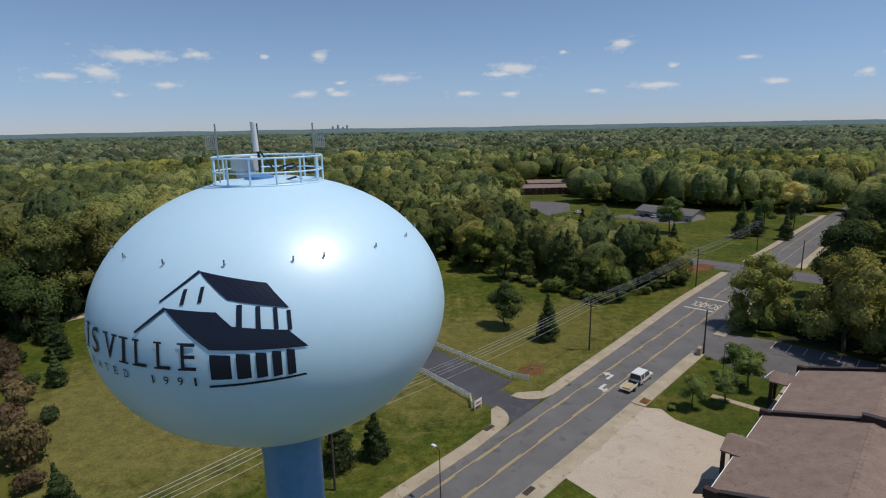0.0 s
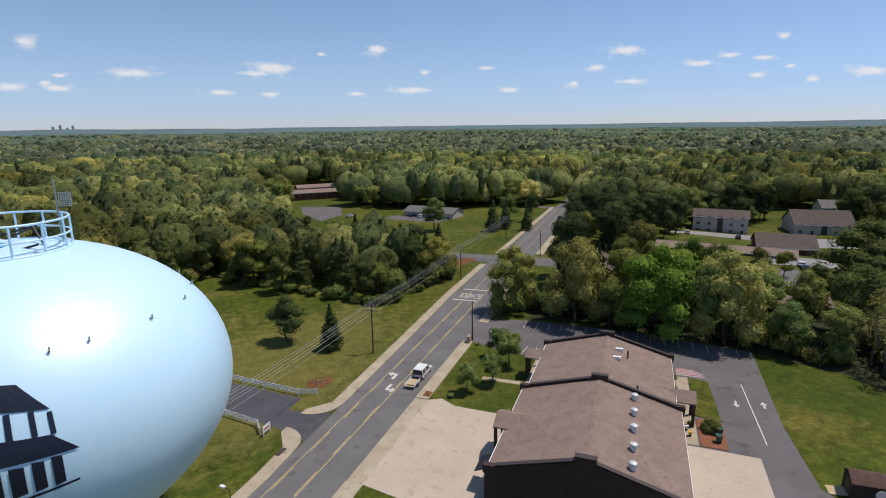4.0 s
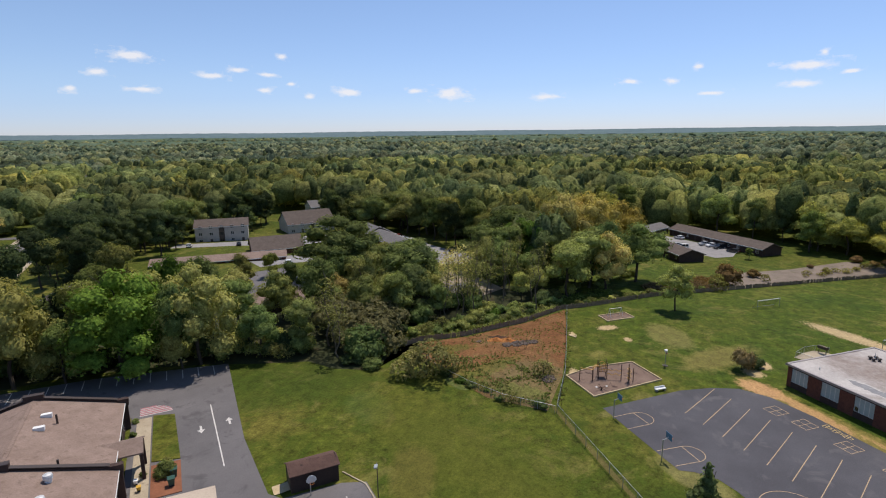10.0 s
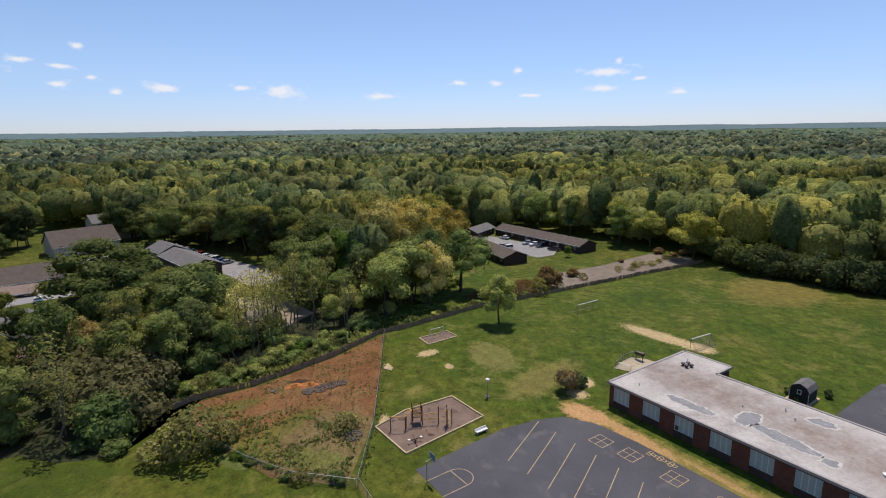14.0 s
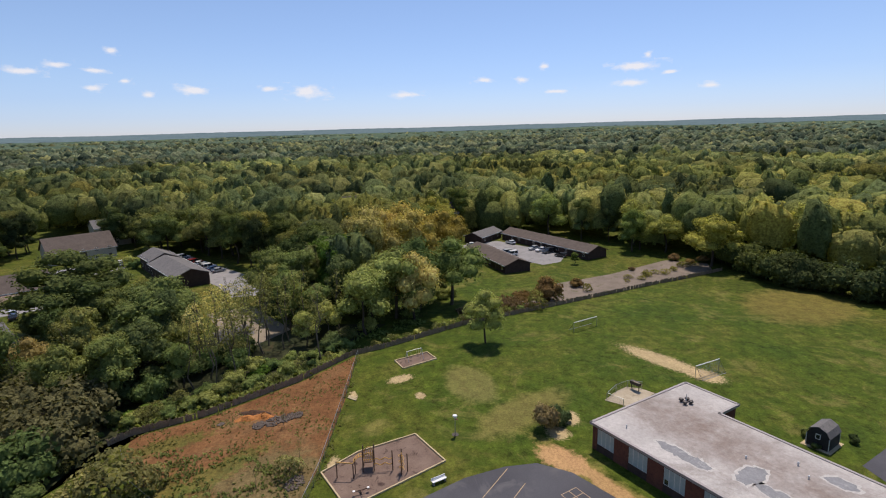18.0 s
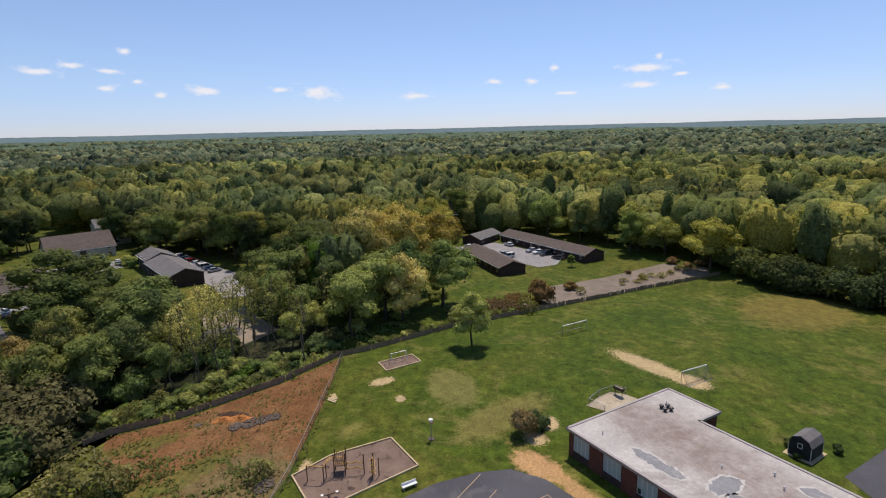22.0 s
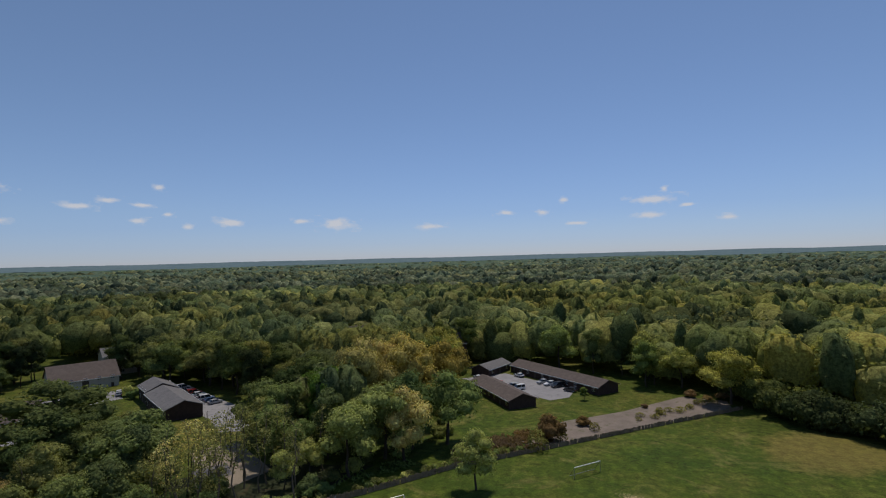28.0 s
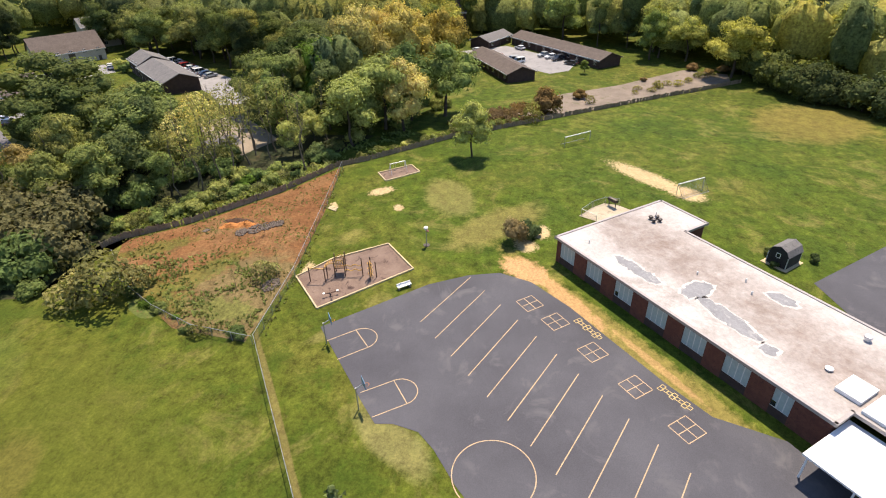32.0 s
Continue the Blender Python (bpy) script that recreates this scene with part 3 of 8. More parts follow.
def patch(name, pts, lift, material, label, category="ground", kind="structure", soft=0.0, parent=None):
    """A flat sheet on the ground; soft roughens its outline."""
    pts = [Vector((x, y, 0)) for x, y in pts]
    if soft:
        out = []
        for a, b in zip(pts, pts[1:] + pts[:1]):
            n = max(1, int((b - a).length / 0.7))
            out += [a.lerp(b, i / n) for i in range(n)]
        pts = [p + soft * Vector((noise.noise(p * 0.6), noise.noise(p * 0.6 + Vector((9, 3, 0))), 0)) * 2 + soft * 0.6 * Vector((noise.noise(p * 2.1), noise.noise(p * 2.3 + Vector((5, 1, 0))), 0)) for p in pts]
    bm = bmesh.new()
    bm.faces.new([bm.verts.new(p) for p in pts])
    bmesh.ops.triangulate(bm, faces=bm.faces[:])
    for x in (165, 180, 195, 210):
        bmesh.ops.bisect_plane(bm, geom=bm.verts[:] + bm.edges[:] + bm.faces[:], plane_co=(x, 0, 0), plane_no=(1, 0, 0))
    for v in bm.verts:
        v.co.z = float(height(v.co.x, v.co.y)) + lift
    bmesh.ops.recalc_face_normals(bm, faces=bm.faces)
    if sum(f.normal.z for f in bm.faces) < 0:
        bmesh.ops.reverse_faces(bm, faces=bm.faces)
    me = bpy.data.meshes.new(name)
    bm.to_mesh(me)
    bm.free()
    me.materials.append(M[material])
    ob = new(name, me)
    if parent:
        ob.parent = parent
        return tagged(ob, label)
    return tagged(ob, label, category, "", kind)


def blob(cx, cy, rx, ry, turn=0.0, n=26):
    c, s = math.cos(turn), math.sin(turn)
    return [(cx + c * rx * math.cos(k) - s * ry * math.sin(k), cy + s * rx * math.cos(k) + c * ry * math.sin(k)) for k in [math.tau * i / n for i in range(n)]]


def along(path, step):
    """Evenly spaced places along a line of corners."""
    out = [Vector((*path[0], 0))]
    for a, b in zip(path, path[1:]):
        a, b = Vector((*a, 0)), Vector((*b, 0))
        n = max(1, round((b - a).length / step))
        out += [a.lerp(b, (i + 1) / n) for i in range(n)]
    for p in out:
        p.z = float(height(p.x, p.y))
    return out


def stripe(name, a, b, w, lift, material, parent, label=""):
    """A painted line on the ground from a to b."""
    a, b = Vector((*a, 0)), Vector((*b, 0))
    d = (b - a).normalized()
    s = Vector((-d.y, d.x, 0)) * w / 2
    g = Geo().add([p + o + Vector((0, 0, lift)) for p, o in ((a, -s), (b, -s), (b, s), (a, s))], [(0, 1, 2, 3)])
    return part(name, g, material, parent, label)


# ---- ground ----
def ground_sheet():
    # the slope's edges must follow the sheet: build on a square grid near by, rings beyond
    xs = sorted(set(list(np.arange(-300, 421, 15.0)) + [165.0, 180.0, 195.0, 210.0]))
    ys = list(np.arange(-300, 421, 15.0))
    g = Geo()
    v = [(a, b, float(height(a, b))) for b in ys for a in xs]
    w = len(xs)
    g.add(v, [(j * w + i, j * w + i + 1, (j + 1) * w + i + 1, (j + 1) * w + i) for j in range(len(ys) - 1) for i in range(w - 1)])
    # rings from the square's rim to the horizon
    rim = [(a, ys[0]) for a in xs[:-1]] + [(xs[-1], b) for b in ys[:-1]] + [(a, ys[-1]) for a in xs[:0:-1]] + [(xs[0], b) for b in ys[:0:-1]]
    m = len(rim)
    rings = []
    for q in np.concatenate([[1.0], np.geomspace(1.15, 13.5, 30)]):
        pts = []
        for a, b in rim:
            d = Vector((a - 60, b - 60))
            far = d.normalized() * d.length * q if q < 2 else d.normalized() * (d.length * (1 - min(1, (q - 2) / 5)) + 360 * min(1, (q - 2) / 5)) * q
            px, py = 60 + far.x, 60 + far.y
            pts.append((px, py, float(height(px, py))))
        rings += pts
    cnt = len(rings) // m
    g.add(rings, [(r * m + i, (r + 1) * m + i, (r + 1) * m + (i + 1) % m, r * m + (i + 1) % m) for r in range(cnt - 1) for i in range(m)])
    return solid("ground", g, "grass", Matrix(), "wide mown grass ground with yellowish dry patches", "ground", kind="structure", smooth=True)


ground_sheet()


# ---- road and paved ground ----
def ribbon(name, u0, u1, v0, v1, z1, material, label, category, kind="structure", bend=(0.0, 0.0)):
    """A raised strip along the road; bend shifts its two ends sideways."""
    g = Geo().prism([uv(u0, v0 + bend[0]), uv(u1, v0 + bend[1]), uv(u1, v1 + bend[1]), uv(u0, v1 + bend[0])], -0.05, z1)
    return solid(name, g, material, Matrix(), label, category, kind=kind)


road = patch("road", [uv(-130, -41.8), uv(-130, -32.4), uv(330, -32.4), uv(330, -42.6), uv(240, -42.9), uv(209, -43.3), uv(166, -44.9), uv(131, -44.9), uv(98, -43.6), uv(66, -42.7), uv(50, -42.2)], 0.03, "road", "grey asphalt road with a central turning lane", "road")
for v in (-40.45, -36.85):
    for o in (-0.12, 0.12):
        if o * (1 if v < -38 else -1) < 0:
            stripe("line", uv(-60, v + o), uv(150, v + o), 0.12, 0.045, "yellow_line", road, "solid yellow line")
            stripe("line", uv(182, v + o), uv(300, v + o), 0.12, 0.045, "yellow_line", road, "solid yellow line")
        else:
            for k in range(24):
                stripe("dash", uv(-60 + 9 * k, v + o), uv(-55 + 9 * k, v + o), 0.12, 0.045, "yellow_line", road, "yellow dash")


def arrow(u, v, turn, parent, lift, size=1.0, bent=True):
    """A painted lane arrow; local x is ahead."""
    c, s = math.cos(turn), math.sin(turn)

    def put(pts):
        q = [(c * a - s * b, s * a + c * b) for a, b in pts]
        return [(*uv(u + size * a, v - size * b), lift) for a, b in q]
    g = Geo()
    if bent:
        g.add(put([(-1.2, -0.2), (0.6, -0.2), (0.6, 0.2), (-1.2, 0.2)]), [(0, 1, 2, 3)])
        g.add(put([(0.18, 0.18), (0.6, 0.18), (0.6, 0.62), (0.18, 0.62)]), [(0, 1, 2, 3)])
        g.add(put([(-0.3, 0.6), (1.05, 0.6), (0.38, 1.35)]), [(0, 1, 2)])
    else:
        g.add(put([(-1.1, -0.15), (0.2, -0.15), (0.2, 0.15), (-1.1, 0.15)]), [(0, 1, 2, 3)])
        g.add(put([(0.15, -0.55), (1.1, 0.0), (0.15, 0.55)]), [(0, 1, 2)])
    return part("arrow", g, "white_line", parent, "white painted arrow")


arrow(77.2, -38.2, math.pi, road, 0.045, 1.25)
arrow(82.0, -38.9, 0, road, 0.045, 1.25)
# school crossing legend
for u in (127.5, 137.0):
    stripe("stop_bar", uv(u, -43.4), uv(u + 0.2, -37.0 if u < 130 else -36.6), 0.6, 0.045, "white_line", road, "white bar")


def legend(text, m, size, material, parent, label, thick=0.0):
    c = bpy.data.curves.new("legend", "FONT")
    c.body, c.size, c.align_x = text, size, "CENTER"
    o = bpy.data.objects.new("legend", c)
    scene.collection.objects.link(o)
    me = bpy.data.meshes.new_from_object(o.evaluated_get(bpy.context.evaluated_depsgraph_get()))
    bpy.data.objects.remove(o)
    me.materials.clear()
    me.materials.append(M[material])
    me.transform(m)
    ob = new("legend", me)
    ob.parent = parent
    return tagged(ob, label)


# the word is read by cars that come down the road
cx, cy = uv(133.4, -39.9)
legend("SCHOOL", pose(cx, cy, 0.05, 0, 0, ROAD_TURN + 90) @ Matrix.Diagonal((0.62, 2.3, 1, 1)), 2.4, "white_line", road, "white SCHOOL legend")

for tag, u0, u1, bend in (("", -130, 50.0, (0.2, 0.0)), ("_drive", 50.0, 56.5, (0.0, -0.5)), ("_far", 69.5, 98.0, (-0.6, -1.5)), ("_school", 98.0, 131.0, (-1.5, -2.8)), ("_corner", 131.0, 165.5, (-2.8, -2.8)), ("_end", 182.0, 300.0, (-2.0, -0.5))):
    ribbon("pavement_west" + tag, u0, u1, -44.0, -42.3, 0.15, "walk", "tan concrete sidewalk along the road", "sidewalk", bend=bend)
    ribbon("kerb_west" + tag, u0, u1, -42.3, -42.0, 0.17, "walk", "worn concrete kerb", "kerb", bend=bend)
for u0, u1, bend in ((56.5, 61.0, 1), (69.5, 65.0, -1)):
    cc = [(u0 + (u1 - u0) * math.sin(k), -45.4 - 4.6 * (1 - math.cos(k)) + 2.9 - 0.3 * (bend < 0)) for k in [math.pi / 2 * i / 8 for i in range(9)]]
    ring = [uv(u0, -44.6 - 0.3 * (bend < 0))] + [uv(*p) for p in cc] + [uv(u1 - bend * 1.4, cc[-1][1])]
    solid("kerb_return", Geo().prism(ring, -0.05, 0.14), "walk", Matrix(), "tan concrete kerb curving into the driveway", "kerb", kind="structure")
ribbon("kerb_east", -130, 52.5, -32.4, -32.0, 0.16, "walk", "worn concrete kerb", "kerb")
ribbon("pavement_east", -130, 52.5, -32.0, -30.0, 0.14, "walk", "tan concrete sidewalk along the road", "sidewalk")
ribbon("pavement_apron", 52.5, 75.5, -32.4, -30.0, 0.04, "walk", "dropped tan concrete crossing before the apron", "sidewalk")
ribbon("kerb_island", 75.5, 101.5, -32.4, -32.0, 0.16, "walk", "worn concrete kerb", "kerb")
ribbon("pavement_island", 75.5, 101.5, -32.0, -30.2, 0.14, "walk", "tan concrete sidewalk along the road", "sidewalk")
ribbon("pavement_east_far", 113, 166, -32.4, -30.2, 0.14, "walk", "tan concrete sidewalk in tree shade", "sidewalk")
ribbon("pavement_east_end", 184, 290, -32.2, -29.6, 0.14, "walk", "tan concrete sidewalk", "sidewalk")
for u, v in ((55.2, -43.98), (47.5, -31.9)):
    solid("storm_drain", Geo().box(-0.9, 0.9, -0.35, 0.35, 0, 0.2), "brown_metal", pose(*uv(u, v), 0.02, 0, 0, ROAD_TURN), "rusty dark storm drain inlet set in the kerb", "drain")

drive = [uv(58.5, -42.4), uv(66.9, -43.0), uv(65.4, -50), (11.0, 85.0), (-2.3, 99.4), (-30, 130), (-38, 124), (-4.6, 90.2), (4.6, 79.2), (7.0, 76.0)]
patch("driveway", drive, 0.022, "dark_asphalt", "dark asphalt driveway between white fences", "driveway")
patch("side_street", [uv(168.5, -44.7), uv(179, -44.3), uv(178, -62), uv(172, -110), uv(164, -110), uv(169, -62)], 0.022, "asphalt", "grey side street joining the road", "road")
patch("side_street_east", [uv(168, -32.4), uv(180, -32.4), uv(178, -10), uv(170, -10)], 0.022, "asphalt", "grey side street in tree shade", "road")
patch("far_crossing", [uv(296, -60), uv(304, -60), uv(304, -10), uv(296, -10)], 0.035, "asphalt", "distant grey cross street", "road")

lot = patch("parking_lot", [uv(102, -32.4), uv(112.6, -32.4), uv(116, -29), uv(117.6, -21), uv(117.2, 0), uv(113, 22.6), uv(84, 22.0), uv(69.5, 23.0), uv(67.8, 24.4), uv(67.5, 31.5), uv(66.3, 34.4), uv(20, 34.9), uv(20, 7.2), uv(75, 7.2),
                            uv(98, 7.2), uv(98, -14), uv(98, -22), uv(101, -29)], 0.03, "asphalt", "grey asphalt parking lot round the station", "parking lot")
patch("concrete_slab", [uv(20, 7.0), uv(74.6, 7.0), uv(74.2, 17.4), uv(20, 17.4)], 0.045, "concrete", "pale concrete slab behind the station", "slab")
patch("apron", [uv(51.5, -24), uv(52.6, -30.1), uv(75.5, -30.1), uv(76.6, -28.2), uv(74.9, -25.4), uv(74.6, -14.3), uv(50, -14.3)], 0.042, "concrete", "pale concrete apron before the station's bays", "apron")
patch("walkway", [uv(85.4, -24), uv(86.6, -24), uv(86.6, -14.6), uv(85.4, -14.6)], 0.03, "walk", "narrow concrete path through the lawn", "path")
patch("front_walk", [uv(74.7, -16.4), uv(97, -16.4), uv(97, -14.2), uv(74.7, -14.2)], 0.026, "walk", "concrete path along the station wall", "path")
patch("rear_walk", [uv(75, 8.0), uv(97, 8.0), uv(97, 10.0), uv(75, 10.0)], 0.05, "walk", "concrete path along the station wall", "path")
solid("lawn_island", Geo().prism([uv(83.4, 10.2), uv(97.2, 10.2), uv(96.2, 13.2), uv(82.6, 13.7)], 0, 0.14), "grass", Matrix(), "small raised lawn island with a kerb", "lawn", kind="structure")
solid("planter_bed", Geo().prism([uv(74.8, 10.2), uv(82.4, 10.2), uv(82.2, 13.7), uv(74.8, 13.7)], 0, 0.12), "red_mulch", Matrix(), "red mulch bed beside the path", "flower bed", kind="structure")
patch("mulch_bed", blob(*uv(65.6, -52.6), 3.4, 2.0, 0.3), 0.02, "red_mulch", "round red mulch bed by the driveway", "flower bed", soft=0.2)
for k in range(17):
    v = -22.0 + 2.62 * k
    u = 117.2 - max(0, (v - 0) * 0.185)
    stripe("bay_line", uv(u - 4.6, v), uv(u - 0.2, v), 0.13, 0.045, "white_line", lot, "white bay line")
for k in range(5):
    stripe("bay_line", uv(98.3, -21.5 + 1.9 * k), uv(102.4, -21.0 + 1.9 * k), 0.16, 0.045, "white_line", lot, "white bay line")
for k in range(6):
    stripe("hatch_line", uv(98.3, -15.6 + 0.5 * k), uv(101.9, -16.8 + 0.5 * k), 0.14, 0.046, "white_line", lot)
stripe("lane_line", uv(97.0, 18.4), uv(78.0, 18.8), 0.16, 0.045, "white_line", lot, "white lane line")
arrow(90.2, 20.6, math.pi * 0, lot, 0.046, 1.0, False)
arrow(89.4, 16.6, math.pi, lot, 0.046, 1.0, False)
for k in range(10):
    w = 4.6 * math.sqrt(1 - (k / 10.5) ** 2)
    stripe("hatch_line", uv(97.9 + 0.3 * k, 8.3), uv(98.0 + 0.3 * k, 8.3 + w), 0.17, 0.046, "red_line" if k % 2 else "white_line", lot, "painted hatching")
for k in range(8):
    stripe("bay_line", uv(64.6 - 2.9 * k, 26.4), uv(64.0 - 2.9 * k, 31.2), 0.13, 0.045, "white_line", lot, "white bay line")
for k in range(9):
    stripe("bay_line", uv(64.7 - 2.9 * k, 31.3), uv(63.2 - 2.9 * k, 31.3), 0.13, 0.0452, "white_line", lot, "white bay line")

LOT_EDGE = [Vector((x, y, 0.06)) for x, y in ((71.2, 28.6), (70.0, 24.6), (64.0, 18.0), (56.0, 9.2))]
for p, q in zip(LOT_EDGE, LOT_EDGE[1:]):
    part("kerb", Geo().bar(p, q, 0.16, 0.14), "walk", lot, "pale concrete kerb")

# school grounds
yard = patch("schoolyard", [(99.2, -1.5), (103.8, -6.5), (109.5, -13.1), (112.4, -18.1), (113.5, -22.3), (111.8, -26.6), (106.9, -31.6), (100.7, -36.4), (95.1, -41.0), (91.0, -44.5), (89.1, -50.5), (84.3, -53.8), (60, -70), (52, -50),
                            (70, -30), (80.2, -20.6), (83.6, -18.2), (85.5, -16.3), (86.0, -13.6), (85.8, -12.0), (88.2, -9.9)], 0.03, "dark_asphalt", "dark asphalt schoolyard with painted games", "playground", soft=0.12)
for k in range(11):
    dx, dy = -2.76 * k, -2.28 * k
    stripe("bus_line", (101.8 + dx, -13.4 + dy), (111.9 + dx, -18.3 + dy) if k else (112.0, -18.4), 0.1, 0.045, "pale_line" if k < 7 else "pale_line", yard, "long pale line")


def loop_line(pts, w, parent, closed=True, material="pale_line"):
    for a, b in zip(pts, pts[1:] + (pts[:1] if closed else [])):
        stripe("court_line", a, b, w, 0.046, material, parent)


for base, tip in ((((96.9, -3.0), (94.1, -5.3)), (-1, 0)), (((89.6, -9.3), (86.6, -11.4)), (-1, 0))):
    a, b = Vector(base[0]), Vector(base[1])
    d = (b - a).normalized()
    n = Vector((-d.y, d.x))
    if n.y > 0:
        n = -n
    p, q = a + n * 3.8, b + n * 3.8
    stripe("court_line", a, p, 0.1, 0.046, "pale_line", yard, "faded yellow court line")
    stripe("court_line", b, q, 0.1, 0.046, "pale_line", yard, "faded yellow court line")
    stripe("court_line", p, q, 0.1, 0.046, "pale_line", yard, "faded yellow court line")
    mid, r = (p + q) / 2, (p - q).length / 2
    arc = [tuple(mid + d * -r * math.cos(k) + n * r * math.sin(k)) for k in [math.pi * i / 12 for i in range(13)]]
    loop_line(arc, 0.1, yard, False)
loop_line(blob(81.7, -23.9, 3.75, 3.75, 0, 40), 0.1, yard)
for x, y in ((107.1, -26.5), (103.9, -29.65), (99.0, -33.7), (94.2, -37.7), (89.2, -41.8)):
    a, b = Vector((SD[0], SD[1])) * 1.22, Vector((SN[0], SN[1])) * 1.22
    c = Vector((x, y))
    loop_line([tuple(c + a + b), tuple(c + a - b), tuple(c - a - b), tuple(c - a + b)], 0.09, yard)
    stripe("court_line", c + a, c - a, 0.09, 0.048, "pale_line", yard)
    stripe("court_line", c + b, c - b, 0.09, 0.05, "pale_line", yard)
for (x0, y0), (x1, y1) in (((104.6, -32.2), (101.4, -34.8)), ((94.6, -40.2), (91.8, -42.8))):
    a = Vector((x0, y0))
    d = (Vector((x1, y1)) - a) / 8
    n = Vector((-d.y, d.x))
    for k in range(8):
        for o in ((0,) if k % 3 else (-0.5, 0.5)):
            c = a + d * (k + 0.5) + n * o
            h = 0.46
            loop_line([tuple(c + h * d + h * n), tuple(c + h * d - h * n), tuple(c - h * d - h * n), tuple(c - h * d + h * n)], 0.08, yard, True, "yellow_line")

patch("service_yard", [(116.0, -63.1), (126.8, -76.7), (100, -110), (60, -100), (86, -78), (99, -67)], 0.03, "dark_asphalt", "dark asphalt yard behind the school", "yard")
patch("clay_lot", [(146.5, 11.3), (134.7, 17.9), (122.0, 28.2), (115.8, 36.4), (110, 34), (103, 27), (97.5, 17), (95.8, 6.2), (109.3, 6.3), (128, 8.2)], 0.02, "clay", "cleared red clay lot with weeds", "soil", soft=0.5)
patch("sand_court", [(131.4, -34.0), (134.6, -36.0), (136.4, -38.2), (136.0, -40.4), (134.2, -42.6), (129.4, -37.2)], 0.03, "walk", "pale gravel pad behind the school", "gravel", soft=0.3)
patch("gravel_strip", [(180, -27.5), (193, -43.5), (207, -61.5), (221.5, -82.5), (231, -84), (234, -71.5), (216.5, -50), (206.5, -33.5), (194, -23), (184, -20)], 0.03, "strip_soil", "pale gravel strip behind the wooden fence", "gravel", soft=0.8)


def bordered_pit(name, pts, label):
    """A mulch pit inside a timber border."""
    e = empty(name, Matrix(), label, "play area")
    pts3 = [Vector((*p, 0)) for p in pts]
    patch("mulch", pts, 0.03, "mulch", "", parent=e)
    for a, b in zip(pts3, pts3[1:] + pts3[:1]):
        part("border_beam", Geo().bar(a + Vector((0, 0, 0.1)), b + Vector((0, 0, 0.1)), 0.2, 0.24), "timber", e)
    return e


bordered_pit("play_pit", [(109.2, 5.6), (114.2, 2.0), (119.2, -5.1), (113.0, -10.2), (102.7, 0.2)], "brown mulch play pit edged with pale timbers")
bordered_pit("swing_pit", [(144.5, 3.1), (148.9, -2.5), (145.8, -4.8), (141.1, 0.8)], "small mulch pit edged with pale timbers")
patch("east_lot", [(268, -14), (243, -39), (232, -36), (228, -30), (258, 2)], 0.03, "pale_asphalt", "pale grey parking lot between low buildings", "parking lot")
patch("apartment_lot", [(241, 106), (212, 64), (203, 50), (188, 52), (186, 58), (198, 68), (204, 75), (226, 109)], 0.03, "pale_asphalt", "pale parking lot beside the dark apartments", "parking lot")
patch("apartment_lot_north", [(232, 128), (222, 116), (205, 125), (190, 150), (176, 168), (184, 172), (206, 150)], 0.03, "pale_asphalt", "pale parking lot before the apartments", "parking lot")
patch("office_lot", [(160, 112), (176, 100), (186, 108), (170, 128)], 0.03, "pale_asphalt", "pale parking lot beside the brick offices", "parking lot")
patch("ball_court", [(150, 34), (160, 30), (178, 48), (170, 56), (158, 46)], 0.03, "gravel", "pale clearing behind the thin trees", "gravel", soft=0.6)
patch("pale_lot", [(151, 42), (157, 37), (163, 42), (157, 47)], 0.1, "asphalt", "grey yard behind the thin trees", "parking lot")
patch("belt_floor", [(64.0, 101.0), (77.5, 92.0), (86.8, 81.2), (92.2, 69.8), (95.4, 61.4), (99.5, 53), (98.5, 46.5), (100.5, 39), (113.5, 39.5), (124, 33.5), (137, 23.5), (151, 14.8), (165, 8.6), (163, 40), (134, 62), (118, 92), (90, 118)], 0.02, "forest_floor", "leafy floor under the tree belt, darkened with painted shade", "soil", soft=0.8)
patch("office_drive", [(128, 92), (136, 80), (150, 88), (162, 104), (150, 112)], 0.03, "asphalt", "grey parking lot beside the brick offices", "parking lot")
patch("far_lot", [(50, 318), (70, 306), (64, 276), (50, 262), (46, 290)], 0.03, "asphalt", "grey distant lot beyond the trees", "parking lot")
patch("far_road", [(195.5, 269.5), (201.5, 263.5), (284, 357), (540, 638), (536, 643), (279, 363)], 0.05, "road", "grey road climbing through the far woods", "road")


# ---- buildings ----
def gable_wall(g, x, y0, y1, base, eave, ridge, t=0.25):
    ym = (y0 + y1) / 2
    return g.slab([(x, y0, base), (x, y1, base), (x, y1, eave), (x, ym, ridge), (x, y0, eave)], (t, 0, 0))


def window(parent, x, y, z, w, h, axis, panes=2, frame_mat="window_frame", out=-1, glass="glass", depth=0.12):
    """A framed window on a wall along axis x or y; out: the side that it faces."""
    t = "window"

    def bx(a0, a1, z0, z1, d0, d1):
        d0, d1 = sorted((d0 * out, d1 * out))
        return (x + a0, x + a1, y + d0, y + d1, z0, z1) if axis == "x" else (x + d0, x + d1, y + a0, y + a1, z0, z1)
    f = part(t, Geo().box(*bx(-w / 2, w / 2, z, z + h, -0.03, 0.04)), frame_mat, parent)
    for k in range(panes):
        a0 = -w / 2 + w * k / panes
        part("pane", Geo().box(*bx(a0 + 0.05, a0 + w / panes - 0.05, z + 0.08, z + h - 0.08, 0.041, 0.055)), glass, f)
    return f


